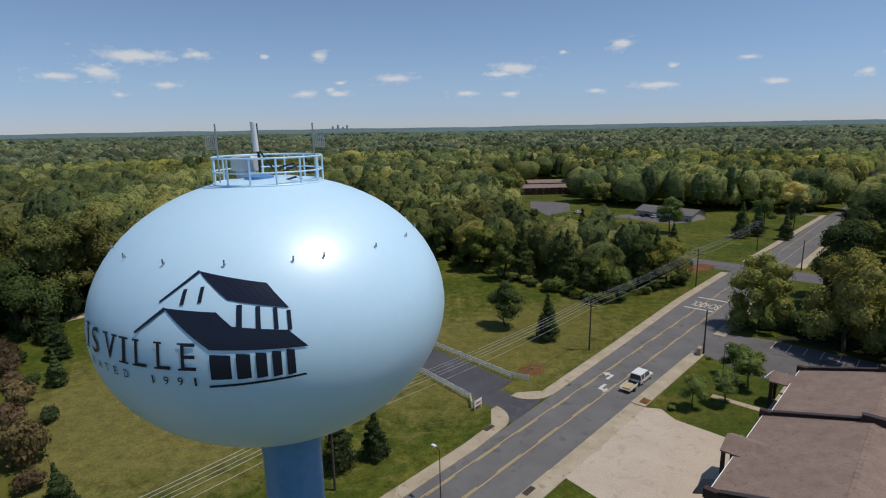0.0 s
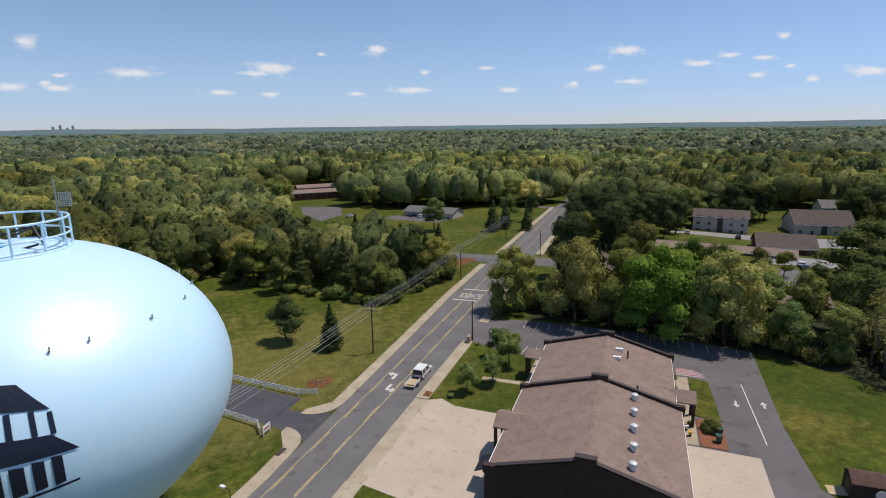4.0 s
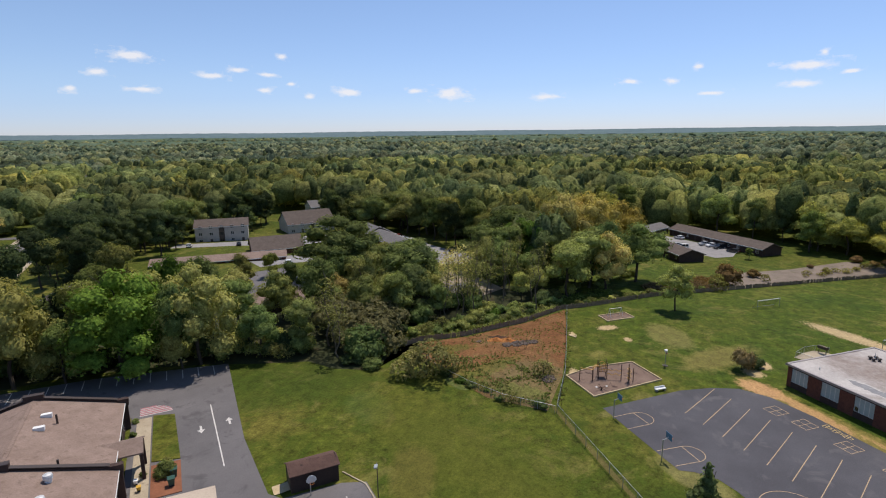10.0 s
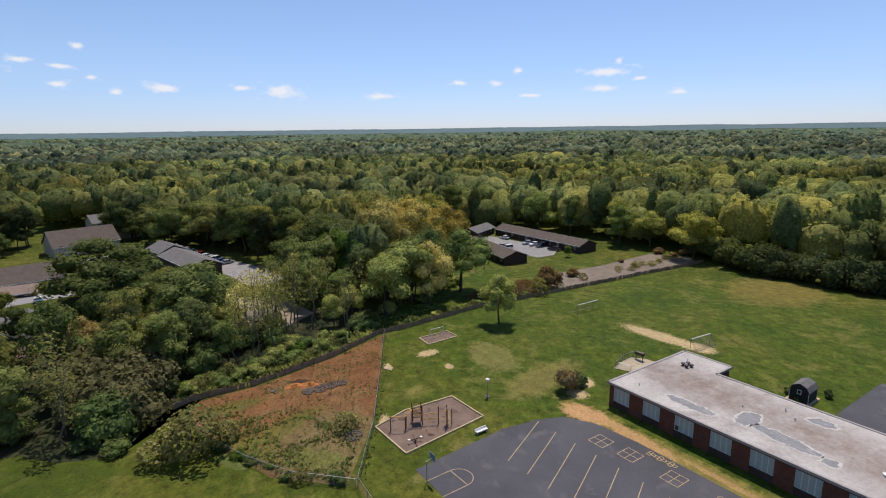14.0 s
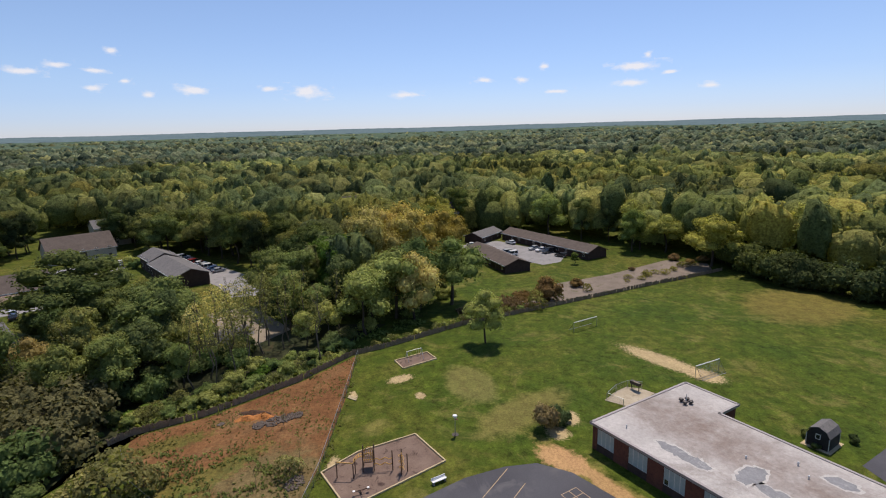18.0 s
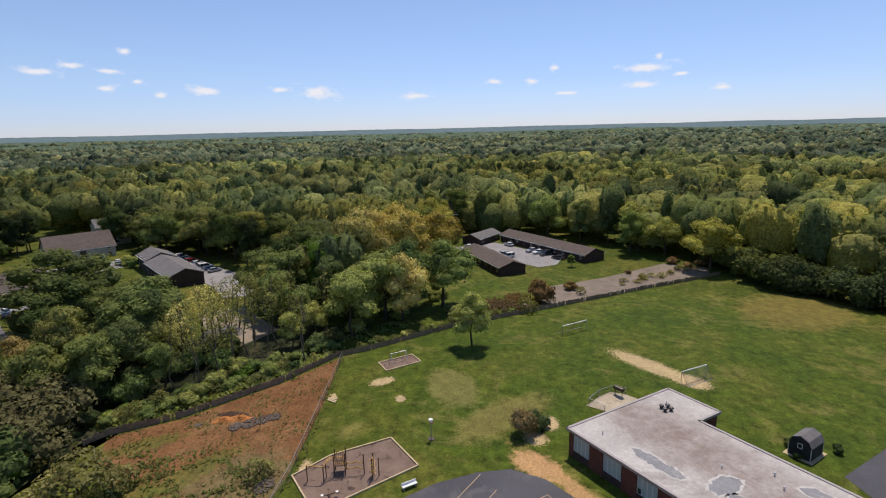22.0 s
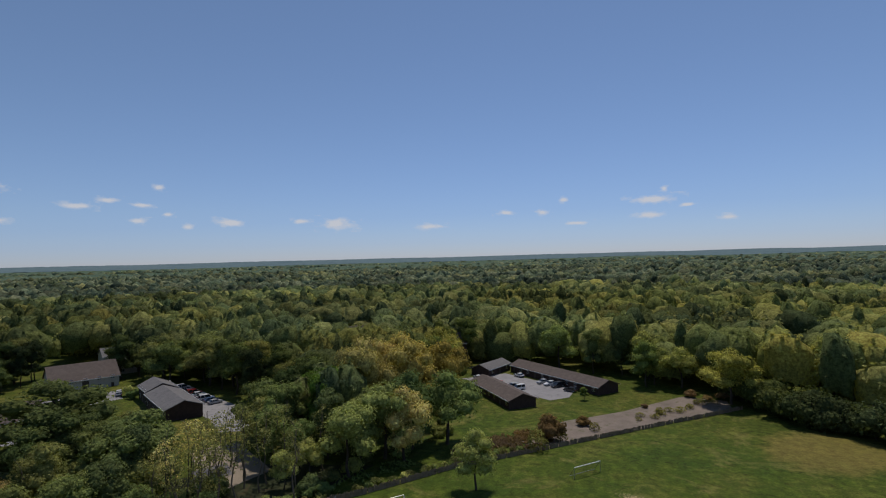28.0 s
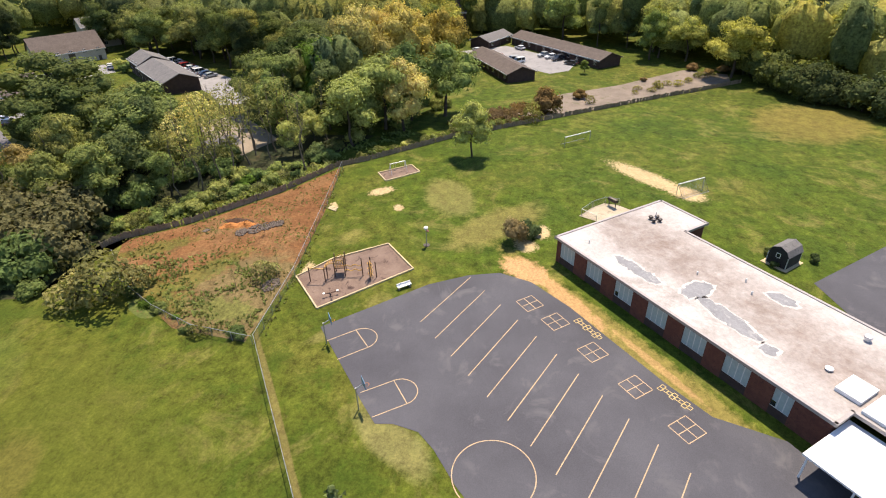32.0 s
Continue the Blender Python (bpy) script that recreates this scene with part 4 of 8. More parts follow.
def fire_station():
    o = uv(54.2, -3.6)
    e = empty("station", pose(*o, 0, 0, 0, ROAD_TURN), "long brown-brick station with stepped gable parapets and shingle roofs", "building")
    part("wall", Geo().box(0.3, 21.2, -10.6, 10.6, 0, 4.35), "brown_brick", e)
    part("wall", Geo().box(21.5, 40.2, -10.2, 10.2, 0, 4.15), "brown_brick", e)
    for x0, x1, hw, ev, rg in ((0.4, 21.3, 11.1, 4.3, 7.45), (21.9, 40.4, 10.6, 4.1, 7.05)):
        for s in (-1, 1):
            r = part("roof", Geo().slab([(x0, s * hw, ev), (x1, s * hw, ev), (x1, 0, rg), (x0, 0, rg)], (0, 0, 0.22)), "shingle", e, "brown shingle roof slope")
            part("gutter", Geo().box(x0, x1, s * hw - 0.06, s * hw + 0.1, ev + 0.02, ev + 0.2), "white", r, "pale gutter")
        for k in range(int((x1 - x0) / 1.0)):
            part("ridge_cap", Geo().box(x0 + k + 0.02, x0 + k + 0.96, -0.22, 0.22, rg + 0.14, rg + 0.22), "shingle", e)
    for x, hw, ev, rg in ((-0.1, 11.3, 4.75, 7.85), (21.3, 11.4, 4.75, 7.8), (40.3, 10.9, 4.5, 7.4)):
        g = gable_wall(Geo(), x, -hw, hw, 0, ev, rg, 0.5)
        p = part("parapet", g, "brown_brick", e, "dark brown gable parapet")
        part("peak_block", Geo().box(x - 0.12, x + 0.62, -1.15, 1.15, rg - 1.1, rg + 0.42), "brown_brick", p)
        part("coping", Geo().box(x - 0.16, x + 0.66, -1.2, 1.2, rg + 0.42, rg + 0.52), "brown_metal", p)
        for s in (-1, 1):
            part("end_block", Geo().box(x - 0.12, x + 0.62, *sorted((s * (hw - 1.3), s * (hw + 0.15))), ev - 0.6, ev + 0.42), "brown_brick", p)
            part("coping", Geo().slab([(x - 0.08, s * (hw - 1.2), ev + 0.45), (x + 0.58, s * (hw - 1.2), ev + 0.45), (x + 0.58, s * 1.1, rg - 0.12), (x - 0.08, s * 1.1, rg - 0.12)], (0, 0, 0.1)), "brown_metal", p)
    # front porch gable, awning, entrance and rear gable
    for x, y0, y1, w, z in ((11.3, 10.2, 12.6, 2.4, 5.6), (35.6, 10.0, 13.3, 1.8, 4.9), (27.5, -13.4, -9.6, 2.2, 4.7)):
        r = Geo()
        for s in (-1, 1):
            r.slab([(x + s * w, y0 - 4 * (y0 > 0), z - 1.05), (x + s * w, y1 + 4 * (y1 < 0), z - 1.05), (x, y1 + 4 * (y1 < 0), z), (x, y0 - 4 * (y0 > 0), z)], (0, 0, 0.18))
        part("porch_roof", r, "shingle", e, "small gabled porch roof")
        ye = y1 - 0.3 if y0 > 0 else y0 + 0.3
        part("porch_gable", Geo().slab([(x - w, ye, z - 1.1), (x + w, ye, z - 1.1), (x, ye, z - 0.05)], (0, 0.2 if y0 < 0 else -0.2, 0)), "brown_metal", e)
        for s in (-1, 1):
            part("porch_post", Geo().box(x + s * (w - 0.4) - 0.2, x + s * (w - 0.4) + 0.2, ye - 0.2, ye + 0.2, 0, z - 1.1), "brown_brick", e)
    part("awning", Geo().slab([(2.0, 10.5, 3.6), (2.0, 13.1, 2.5), (5.2, 13.1, 2.5), (5.2, 10.5, 3.6)], (0, 0, 0.12)), "black", e, "black awning")
    for k in range(3):
        d = part("bay_door", Geo().box(6.0 * k + 2.2, 6.0 * k + 6.6, 10.55, 10.68, 0, 3.9), "white", e, "white bay door")
        for j in range(1, 4):
            part("panel_joint", Geo().box(6.0 * k + 2.25, 6.0 * k + 6.55, 10.69, 10.71, 0.97 * j, 0.97 * j + 0.04), "coping", d)
        d = part("bay_door", Geo().box(6.0 * k + 2.2, 6.0 * k + 6.6, -10.68, -10.55, 0, 3.9), "white", e, "white bay door")
    for x in (24.5, 28.5, 33, 38):
        window(e, x, 10.2, 1.1, 1.6, 1.4, "x", 2, "window_frame", 1)
        window(e, x + 0.8, -10.2, 1.1, 1.6, 1.4, "x", 2, "window_frame", -1)
    part("door", Geo().box(34.2, 35.3, -10.3, -10.21, 0, 2.1), "brown_metal", e)
    # rooftop turbine vents and flues
    for x in (19.1, 14.8, 10.7, 6.4, 2.5):
        z = 7.45 - 3.15 * 4.85 / 11.1 + 0.2
        v = part("turbine_vent", Geo().lathe([(0.34, z - 0.3), (0.34, z + 0.35), (0.46, z + 0.4), (0.46, z + 0.62), (0.36, z + 0.66)], 14, x, -4.85), "white", e, "white turbine roof vent")
        part("cap", Geo().lathe([(0.42, z + 0.66), (0.5, z + 0.72), (0.44, z + 0.9), (0.1, z + 1.0)], 14, x, -4.85), "pale_metal", v)
    for x, y in ((35.3, -2.2), (31.6, -2.0)):
        z = 7.05 - 2.95 * abs(y) / 10.6 + 0.2
        part("roof_vent", Geo().box(x - 0.3, x + 0.3, y - 0.6, y + 0.6, z - 0.1, z + 0.45), "white", e, "white box vent")
    for x, y, hh in ((33.4, -3.6, 1.5), (22.6, -5.2, 1.2)):
        z = 7.05 - 2.95 * abs(y) / 10.6
        part("flue_pipe", Geo().tube((x, y, z), (x, y, z + hh), 0.13, n=8), "brown_metal", e, "dark flue pipe")
    return e


fire_station()


def school():
    e = empty("school", pose(*SO, 0, 0, 0, SCHOOL_TURN), "long one-storey red-brick school with a pale flat roof", "building")
    # local x along the wall, local -y... depth runs along SN
    sgn = 1 if (Vector((-SD[1], SD[0])).dot(Vector(SN)) > 0) else -1
    L, W = 37.4, 15.6
    H = 3.9

    def yb(a, b):
        return sorted((sgn * a, sgn * b))
    xs = [2.2 + 5.18 * k for k in range(6)] + [33.0]
    ww = [2.9] * 6 + [1.9]
    edges = [0.25] + [q for x, w in zip(xs, ww) for q in (x - w / 2, x + w / 2)] + [L]
    for k in range(0, len(edges), 2):
        part("brick_pier", Geo().box(edges[k], edges[k + 1], *yb(0, 0.3), 0, 3.35), "brick", e, "red brick pier")
    for x, w in zip(xs, ww):
        part("spandrel", Geo().box(x - w / 2, x + w / 2, *yb(0.03, 0.3), 0, 1.0), "brown_brick", e, "dark panel below the window")
        win = window(e, x, sgn * 0.16, 1.0, w, 2.35, "x", 4 if w > 2 else 3, "window_frame", -sgn, "blind")
        for k in range(1 if int(x) % 3 == 0 else 0):
            a = x - w / 2 + (k * 2 + 0.55) * w / 4
            part("lower_pane", Geo().box(a - 0.24, a + 0.24, *yb(0.088, 0.102), 1.12, 1.75), "glass", win, "dark open pane")
    part("fascia", Geo().box(0.2, L, *yb(-0.02, 0.32), 3.35, 3.72), "brown_brick", e)
    part("end_wall", Geo().box(0, 0.3, *yb(0.0, 20.1), 0, 3.72), "brick", e, "red brick end wall")
    part("back_wall", Geo().box(0.3, 8.0, *yb(19.8, 20.1), 0, 3.72), "brick", e)
    part("notch_wall", Geo().box(7.7, 8.0, *yb(W, 19.8), 0, 3.72), "brick", e)
    part("back_wall", Geo().box(8.0, L + 22, *yb(W - 0.3, W), 0, 3.72), "brick", e)
    part("far_wall", Geo().box(L - 0.3, L, *yb(0.3, 3.0), 0, 3.72), "brick", e)
    part("roof", Geo().prism([(-0.15, sgn * -0.2), (L + 0.2, sgn * -0.2), (L + 0.2, sgn * 2.6), (L + 22, sgn * 2.6), (L + 22, sgn * (W + 0.2)), (8.2, sgn * (W + 0.2)), (8.2, sgn * 20.3), (-0.15, sgn * 20.3)], 3.72, 3.92), "flat_roof", e, "pale stained gravel roof")
    cop = [(-0.3, 0.05, -0.3, 20.4), (-0.3, 8.35, 20.1, 20.45), (8.05, 8.4, W + 0.05, 20.4), (8.05, L + 22, W + 0.0, W + 0.35), (-0.3, L + 0.3, -0.35, 0.0), (L, L + 0.35, -0.3, 2.5), (L, L + 22, 2.3, 2.6)]
    for x0, x1, y0, y1 in cop:
        part("coping", Geo().box(x0, x1, *yb(y0, y1), 3.66, 4.02), "coping", e, "dull metal roof edge")
    # entrance canopy at the near end
    part("canopy", Geo().box(L + 0.2, L + 12, *yb(-4.6, 2.4), 2.75, 2.95), "white", e, "white flat canopy")
    part("canopy", Geo().box(L + 0.6, L + 12, *yb(2.8, 6.4), 3.96, 4.3), "white", e, "white raised roof box")
    for x in (L + 0.6, L + 4.4, L + 8.2):
        part("canopy_post", Geo().box(x - 0.07, x + 0.07, *yb(-4.4, -4.26), 0, 2.75), "white", e)
    part("roof_box", Geo().box(L - 2.2, L + 0.1, *yb(3.6, 6.6), 3.93, 4.35), "white", e, "white roof curb")
    # patches and vents on the roof
    for x, y, a, b, t in ((11.4, 3.1, 3.7, 0.75, 0.0), (18.2, 5.9, 1.2, 2.0, 0), (23.4, 4.5, 4.0, 0.95, -0.1), (24.4, 12.5, 1.5, 0.75, 0.1), (28.8, 3.4, 0.8, 0.75, 0)):
        pts = [(x + (px - x) * 1.05 + 0.5 * noise.noise(Vector((px * 1.7, py * 1.7, 1))), sgn * y + (py - sgn * y) * 1.15 + 0.45 * noise.noise(Vector((px * 1.7, py * 1.7, 5)))) for px, py in blob(x, sgn * y, a, b, t, 48)]
        g = Geo().add([(px, py, 3.935) for px, py in pts], [tuple(range(len(pts)))])
        part("roof_patch", g, "roof_patch", e, "grey roof patch")
        q = [(px + 0.3 * noise.noise(Vector((px * 3, py * 3, 8))) + (0.3 if px > x else -0.3), py + 0.3 * noise.noise(Vector((px * 3, py * 3, 2))) + (0.24 if py > sgn * y else -0.24)) for px, py in pts]
        part("patch_edge", Geo().add([(px, py, 3.93) for px, py in q], [tuple(range(len(q)))]), "chalk", e, "chalky pale patch edge")
    for x, y, r, h in ((33.1, 13.3, 0.4, 0.6), (33.5, 5.8, 0.4, 0.25), (20.1, 12.1, 0.12, 0.4), (3.5, 2.5, 0.1, 0.4), (16, 8.6, 0.12, 0.3), (22, 10.5, 0.12, 0.35)):
        v = part("roof_vent", Geo().lathe([(r * 0.7, 3.9), (r * 0.7, 3.92 + h * 0.6), (r, 3.92 + h * 0.6), (r, 3.92 + h), (r * 0.5, 4.0 + h)], 12, x, sgn * y), "pale_metal", e, "pale metal roof vent")
    for k in range(4):
        a = math.tau * k / 4 + 0.4
        part("exhaust_hood", Geo().lathe([(0.2, 3.9), (0.2, 4.25), (0.36, 4.28), (0.3, 4.45), (0.1, 4.52)], 12, 3.8 + 0.65 * math.cos(a), sgn * (14.7 + 0.65 * math.sin(a))), "brown_metal", e, "dark exhaust hood")
    part("mast", Geo().tube((3.8, sgn * 14.7, 3.9), (3.8, sgn * 14.7, 5.3), 0.05), "pale_metal", e)
    return e


school()


def water_tower():
    C = (-6.21, 19.63)
    e = empty("water_tower", pose(*C, 0), "pale blue spheroid water tower on a slim blue pedestal", "water tower")
    zc, R, B = 35.32, 6.16, 4.69
    prof = []
    for k in range(33):
        a = math.radians(-76 + 158 * k / 32)
        prof.append((R * math.cos(a), zc + B * math.sin(a)))
    tank = part("tank", Geo().lathe(prof, 72), "tank", e, "glossy pale blue tank", smooth=True)
    ped = [(3.4, 0), (3.2, 0.6), (2.4, 4), (1.6, 7.5), (1.2, 10), (1.13, 14), (1.13, 29.3), (1.3, 30.2), (1.75, 30.9)]
    part("pedestal", Geo().lathe(ped, 40), "pedestal", e, "deep blue steel pedestal", smooth=True)
    part("pedestal_door", Geo().box(-0.5, 0.5, -3.3, -2.6, 0.1, 2.2), "galvanised", e)
    # weld nubs round the shoulder
    for k in range(18):
        a = math.radians(-57.6 + 20.6 * k)
        z = 2.68
        rr = R * math.sqrt(1 - (z / B) ** 2)
        n = Vector((math.cos(a) / R ** 2 * rr, math.sin(a) / R ** 2 * rr, z / B ** 2)).normalized()
        p = Vector((rr * math.cos(a), rr * math.sin(a), zc + z))
        nub = part("lug", Geo().bar(p - n * 0.02, p + n * 0.1, 0.04, 0.04), "galvanised", tank, "small steel lug")
        part("lug_plate", Geo().bar(p + n * 0.09 - Vector((0, 0, 0.07)), p + n * 0.09 + Vector((0, 0, 0.07)), 0.04, 0.03), "galvanised", e)
    # catwalk
    z0 = 39.72
    part("walkway", Geo().lathe([(1.2, z0 - 0.06), (1.95, z0 - 0.06), (1.95, z0), (1.2, z0)], 40), "tank", e)
    rail = part("railing", Geo().ring(1.86, z0 + 0.97, 0.035).ring(1.86, z0 + 0.5, 0.03).ring(1.86, z0 + 0.08, 0.045), "tank", e, "pale blue round railing", smooth=True)
    for k in range(14):
        a = math.tau * k / 14 + 0.2
        part("post", Geo().tube((1.86 * math.cos(a), 1.86 * math.sin(a), z0 - 0.02), (1.86 * math.cos(a), 1.86 * math.sin(a), z0 + 0.97), 0.035, n=6), "tank", rail)
    part("hatch", Geo().lathe([(0.42, z0 - 0.1), (0.42, z0 + 0.22), (0.5, z0 + 0.22), (0.5, z0 + 0.32), (0.2, z0 + 0.4)], 20, -0.2, -0.5), "pedestal", e, "blue roof hatch")
    part("vent_drum", Geo().lathe([(0.34, z0), (0.34, z0 + 0.45), (0.5, z0 + 0.5), (0.5, z0 + 0.9), (0.42, z0 + 0.98)], 20, -0.85, 0.1), "pale_metal", e, "ribbed grey vent drum")
    # antennas
    mast = part("antenna_mast", Geo().tube((-0.22, -0.3, z0), (-0.22, -0.3, z0 + 2.1), 0.045), "black", e)
    part("panel_antenna", Geo().tube((-0.26, -0.38, z0 + 1.15), (-0.3, -0.38, z0 + 2.15), 0.1, n=12), "white", mast, "white panel antenna")
    for sx, sy in ((-1.52, -0.62), (1.56, 0.36)):
        m = part("rod_antenna", Geo().tube((sx, sy, z0), (sx, sy, z0 + 2.1), 0.028, n=6), "galvanised", e, "thin rod antenna")
        g = Geo()
        dx = -0.17 if sx < 0 else 0.24
        for j in range(7):
            g.bar((sx + dx - 0.16, sy - 0.05, z0 + 1.25 + 0.07 * j), (sx + dx + 0.16, sy - 0.05, z0 + 1.25 + 0.07 * j), 0.018)
        for j in range(6):
            g.bar((sx + dx - 0.16 + 0.064 * j, sy - 0.05, z0 + 1.25), (sx + dx - 0.16 + 0.064 * j, sy - 0.05, z0 + 1.67), 0.018)
        part("grid_antenna", g, "pale_metal", m, "pale grid antenna")["kind"] = "stuff"
    for a, b in (((-0.2, -0.3, z0 + 1.2), (0.1, 0.2, z0 + 0.5)), ((0.1, 0.2, z0 + 0.5), (0.9, 0.1, z0 + 0.7)), ((0.9, 0.1, z0 + 0.7), (1.3, -0.5, z0 + 0.1)), ((0.3, -0.6, z0 + 0.05), (1.2, -0.9, z0 + 0.3)), ((-0.4, 0.9, z0 + 0.1), (0.8, 1.0, z0 + 0.6))):
        part("cable", Geo().tube(a, b, 0.035, n=6), "black", e, "loose black cable")
    # emblem, laid on the tank: corners are angle in degrees and height from the middle

    def on(a, z, lift=0.02):
        rr = R * math.sqrt(1 - (z / B) ** 2) + lift
        return (rr * math.cos(math.radians(a)), rr * math.sin(math.radians(a)), zc + z)

    def quad(name, c, label=""):
        g, n = Geo(), 8
        p = [[None] * (n + 1) for _ in range(n + 1)]
        for i in range(n + 1):
            for j in range(n + 1):
                s, t = i / n, j / n
                a = (1 - s) * ((1 - t) * c[0][0] + t * c[3][0]) + s * ((1 - t) * c[1][0] + t * c[2][0])
                z = (1 - s) * ((1 - t) * c[0][1] + t * c[3][1]) + s * ((1 - t) * c[1][1] + t * c[2][1])
                p[i][j] = on(a, z)
        g.add([q for row in p for q in row], [(i * (n + 1) + j, (i + 1) * (n + 1) + j, (i + 1) * (n + 1) + j + 1, i * (n + 1) + j + 1) for i in range(n) for j in range(n)])
        return part(name, g, "navy", tank, label or "dark navy emblem shape")
    quad("emblem_roof", [(-95.6, 2.54), (-75.6, 2.2), (-70.2, 1.55), (-86.0, 1.84)])
    quad("emblem_roof", [(-103.5, 1.64), (-88.8, 1.56), (-84.75, 1.2), (-90.4, 0.62)])
    quad("emblem_roof", [(-84.8, 1.2), (-71.0, 1.0), (-66.4, 0.5), (-90.4, 0.62)])
    quad("emblem_line", [(-105.4, 1.80), (-95.6, 2.56), (-95.0, 2.50), (-105.2, 1.75)])
    quad("emblem_line", [(-112.0, 0.98), (-103.6, 1.66), (-102.8, 1.6), (-111.6, 0.93)])
    quad("emblem_line", [(-91.1, -0.37), (-67.4, -0.25), (-67.4, -0.31), (-91.1, -0.44)])
    for a, z0_, z1_, w in ((-98.3, 1.72, 2.12, 0.75), (-93.4, 1.78, 2.18, 0.7)):
        quad("emblem_window", [(a - w, z0_), (a + w * 0.6, z0_ + 0.02), (a + w, z1_), (a - w * 0.6, z1_ - 0.02)])
    for a0, a1, z0_, z1_ in ((-83.6, -82.2, 1.1, 1.72), (-78.8, -77.6, 1.07, 1.66), (-74.4, -73.3, 1.05, 1.6), (-71.0, -70.0, 1.0, 1.5)):
        quad("emblem_post", [(a0, z0_), (a1, z0_), (a1, z1_), (a0, z1_)])
    for a0, a1 in ((-90.4, -85.3), (-84.0, -80.6), (-79.3, -76.7), (-75.4, -73.2), (-71.9, -69.9)):
        quad("emblem_pane", [(a0, -0.24 - (a0 + 70) * 0.002), (a1, -0.2), (a1, 0.46), (a0, 0.5)])
    # lettering round the tank, a letter at a time, with small serifs

    def letter(ch, mid, z, h, wide, label):
        c = bpy.data.curves.new("letter", "FONT")
        c.body, c.offset = ch, 0.0
        o = bpy.data.objects.new("letter", c)
        scene.collection.objects.link(o)
        me = bpy.data.meshes.new_from_object(o.evaluated_get(bpy.context.evaluated_depsgraph_get()))
        bpy.data.objects.remove(o)
        xs, ys = [v.co.x for v in me.vertices], [v.co.y for v in me.vertices]
        x0, x1, y0, y1 = min(xs), max(xs), min(ys), max(ys)
        rr = R * math.sqrt(1 - (z / B) ** 2)

        def put(px, py):
            return on(mid + math.degrees(px / rr), z + py, 0.03)
        for v in me.vertices:
            v.co = put((v.co.x - (x0 + x1) / 2) / (x1 - x0) * wide, (v.co.y - y0) / (y1 - y0) * h)
        bm = bmesh.new()
        bm.from_mesh(me)
        s = h * 0.07
        ends = {"I": ((-0.5, 0), (-0.5, 1), (0.5, 0), (0.5, 1)), "L": ((-0.4, 0), (-0.4, 1)), "E": ((-0.42, 0), (-0.42, 1)), "V": ((-0.42, 1), (0.42, 1)), "T": ((0, 0),), "R": ((-0.4, 0), (0.42, 0)), "A": ((-0.45, 0), (0.45, 0)), "D": ((-0.42, 0), (-0.42, 1))}.get(ch, ())
        for ex, ey in ends:
            cx, w = ex * wide, h * 0.17
            yy = (0, s) if ey == 0 else (h - s, h)
            bm.faces.new([bm.verts.new(put(cx + a, b)) for a, b in ((-w, yy[0]), (w, yy[0]), (w, yy[1]), (-w, yy[1]))])
        bm.to_mesh(me)
        bm.free()
        me.materials.clear()
        me.materials.append(M["navy"])
        ob = new("letter", me)
        ob.parent = tank
        tagged(ob, label)
    for ch, mid, wide in (("E", -95.8, 0.42), ("L", -102.6, 0.42), ("L", -109.6, 0.42), ("I", -115.6, 0.13), ("V", -121.6, 0.56), ("S", -129.8, 0.44), ("I", -136.6, 0.13)):
        letter(ch, mid, 0.06, 0.74, wide, "navy serif capital letter")
    for k, ch in enumerate("1991"):
        letter(ch, -106.3 + 3.95 * k, -0.38, 0.24, 0.055 if ch == "1" else 0.15, "small navy numeral")
    for k, ch in enumerate("RATED"):
        letter(ch, -132.6 + 4.3 * k, -0.36, 0.24, 0.18, "small navy capital letter")
    return e


water_tower()


def low_building(name, m, L, W, eave, ridge, roof_mat, wall_mat, label, windows=True, over=0.5):
    """A gabled building; local x is the ridge."""
    e = empty(name, m, label, "building")
    part("wall", Geo().box(0, L, -W / 2, W / 2, -2.0, eave), wall_mat, e)
    for x in (0.0, L - 0.25):
        part("gable", gable_wall(Geo(), x, -W / 2, W / 2, eave - 0.01, eave, ridge - 0.1, 0.25), wall_mat, e)
    for s in (-1, 1):
        part("roof", Geo().slab([(-over, s * (W / 2 + over), eave - 0.15), (L + over, s * (W / 2 + over), eave - 0.15), (L + over, 0, ridge), (-over, 0, ridge)], (0, 0, 0.2)), roof_mat, e)
        part("fascia", Geo().box(-over, L + over, *sorted((s * (W / 2 + over), s * (W / 2 + over + 0.08))), eave - 0.2, eave + 0.08), "window_frame", e)
    if "apartment_house" in name:
        # no recess is cut: a flat dark panel gives the stairwell's inner shade
        for sd in (-1, 1):
            part("entrance", Geo().box(L / 2 - 1.1, L / 2 + 1.1, *sorted((sd * W / 2, sd * (W / 2 + 0.05))), 0, eave - 0.4), "brown_metal", e, "flat dark panel painted as a stairwell's shade")
    if windows:
        n = max(2, int(L / 4.2))
        for k in range(n):
            for z in [0.9 + 2.8 * q for q in range(max(1, round(eave / 2.8)))]:
                for s in (-1, 1):
                    x = L * (k + 0.5) / n
                    if z < 1 and k % 3 == 1:
                        part("door", Geo().box(x - 0.5, x + 0.5, *sorted((s * W / 2, s * (W / 2 + 0.06))), 0, 2.1), "brown_metal", e)
                    else:
                        window(e, x, s * W / 2, z, 1.3, 1.3, "x", 2, "window_frame", s)
    return e


def between(a, b):
    return math.degrees(math.atan2(b[1] - a[1], b[0] - a[0]))


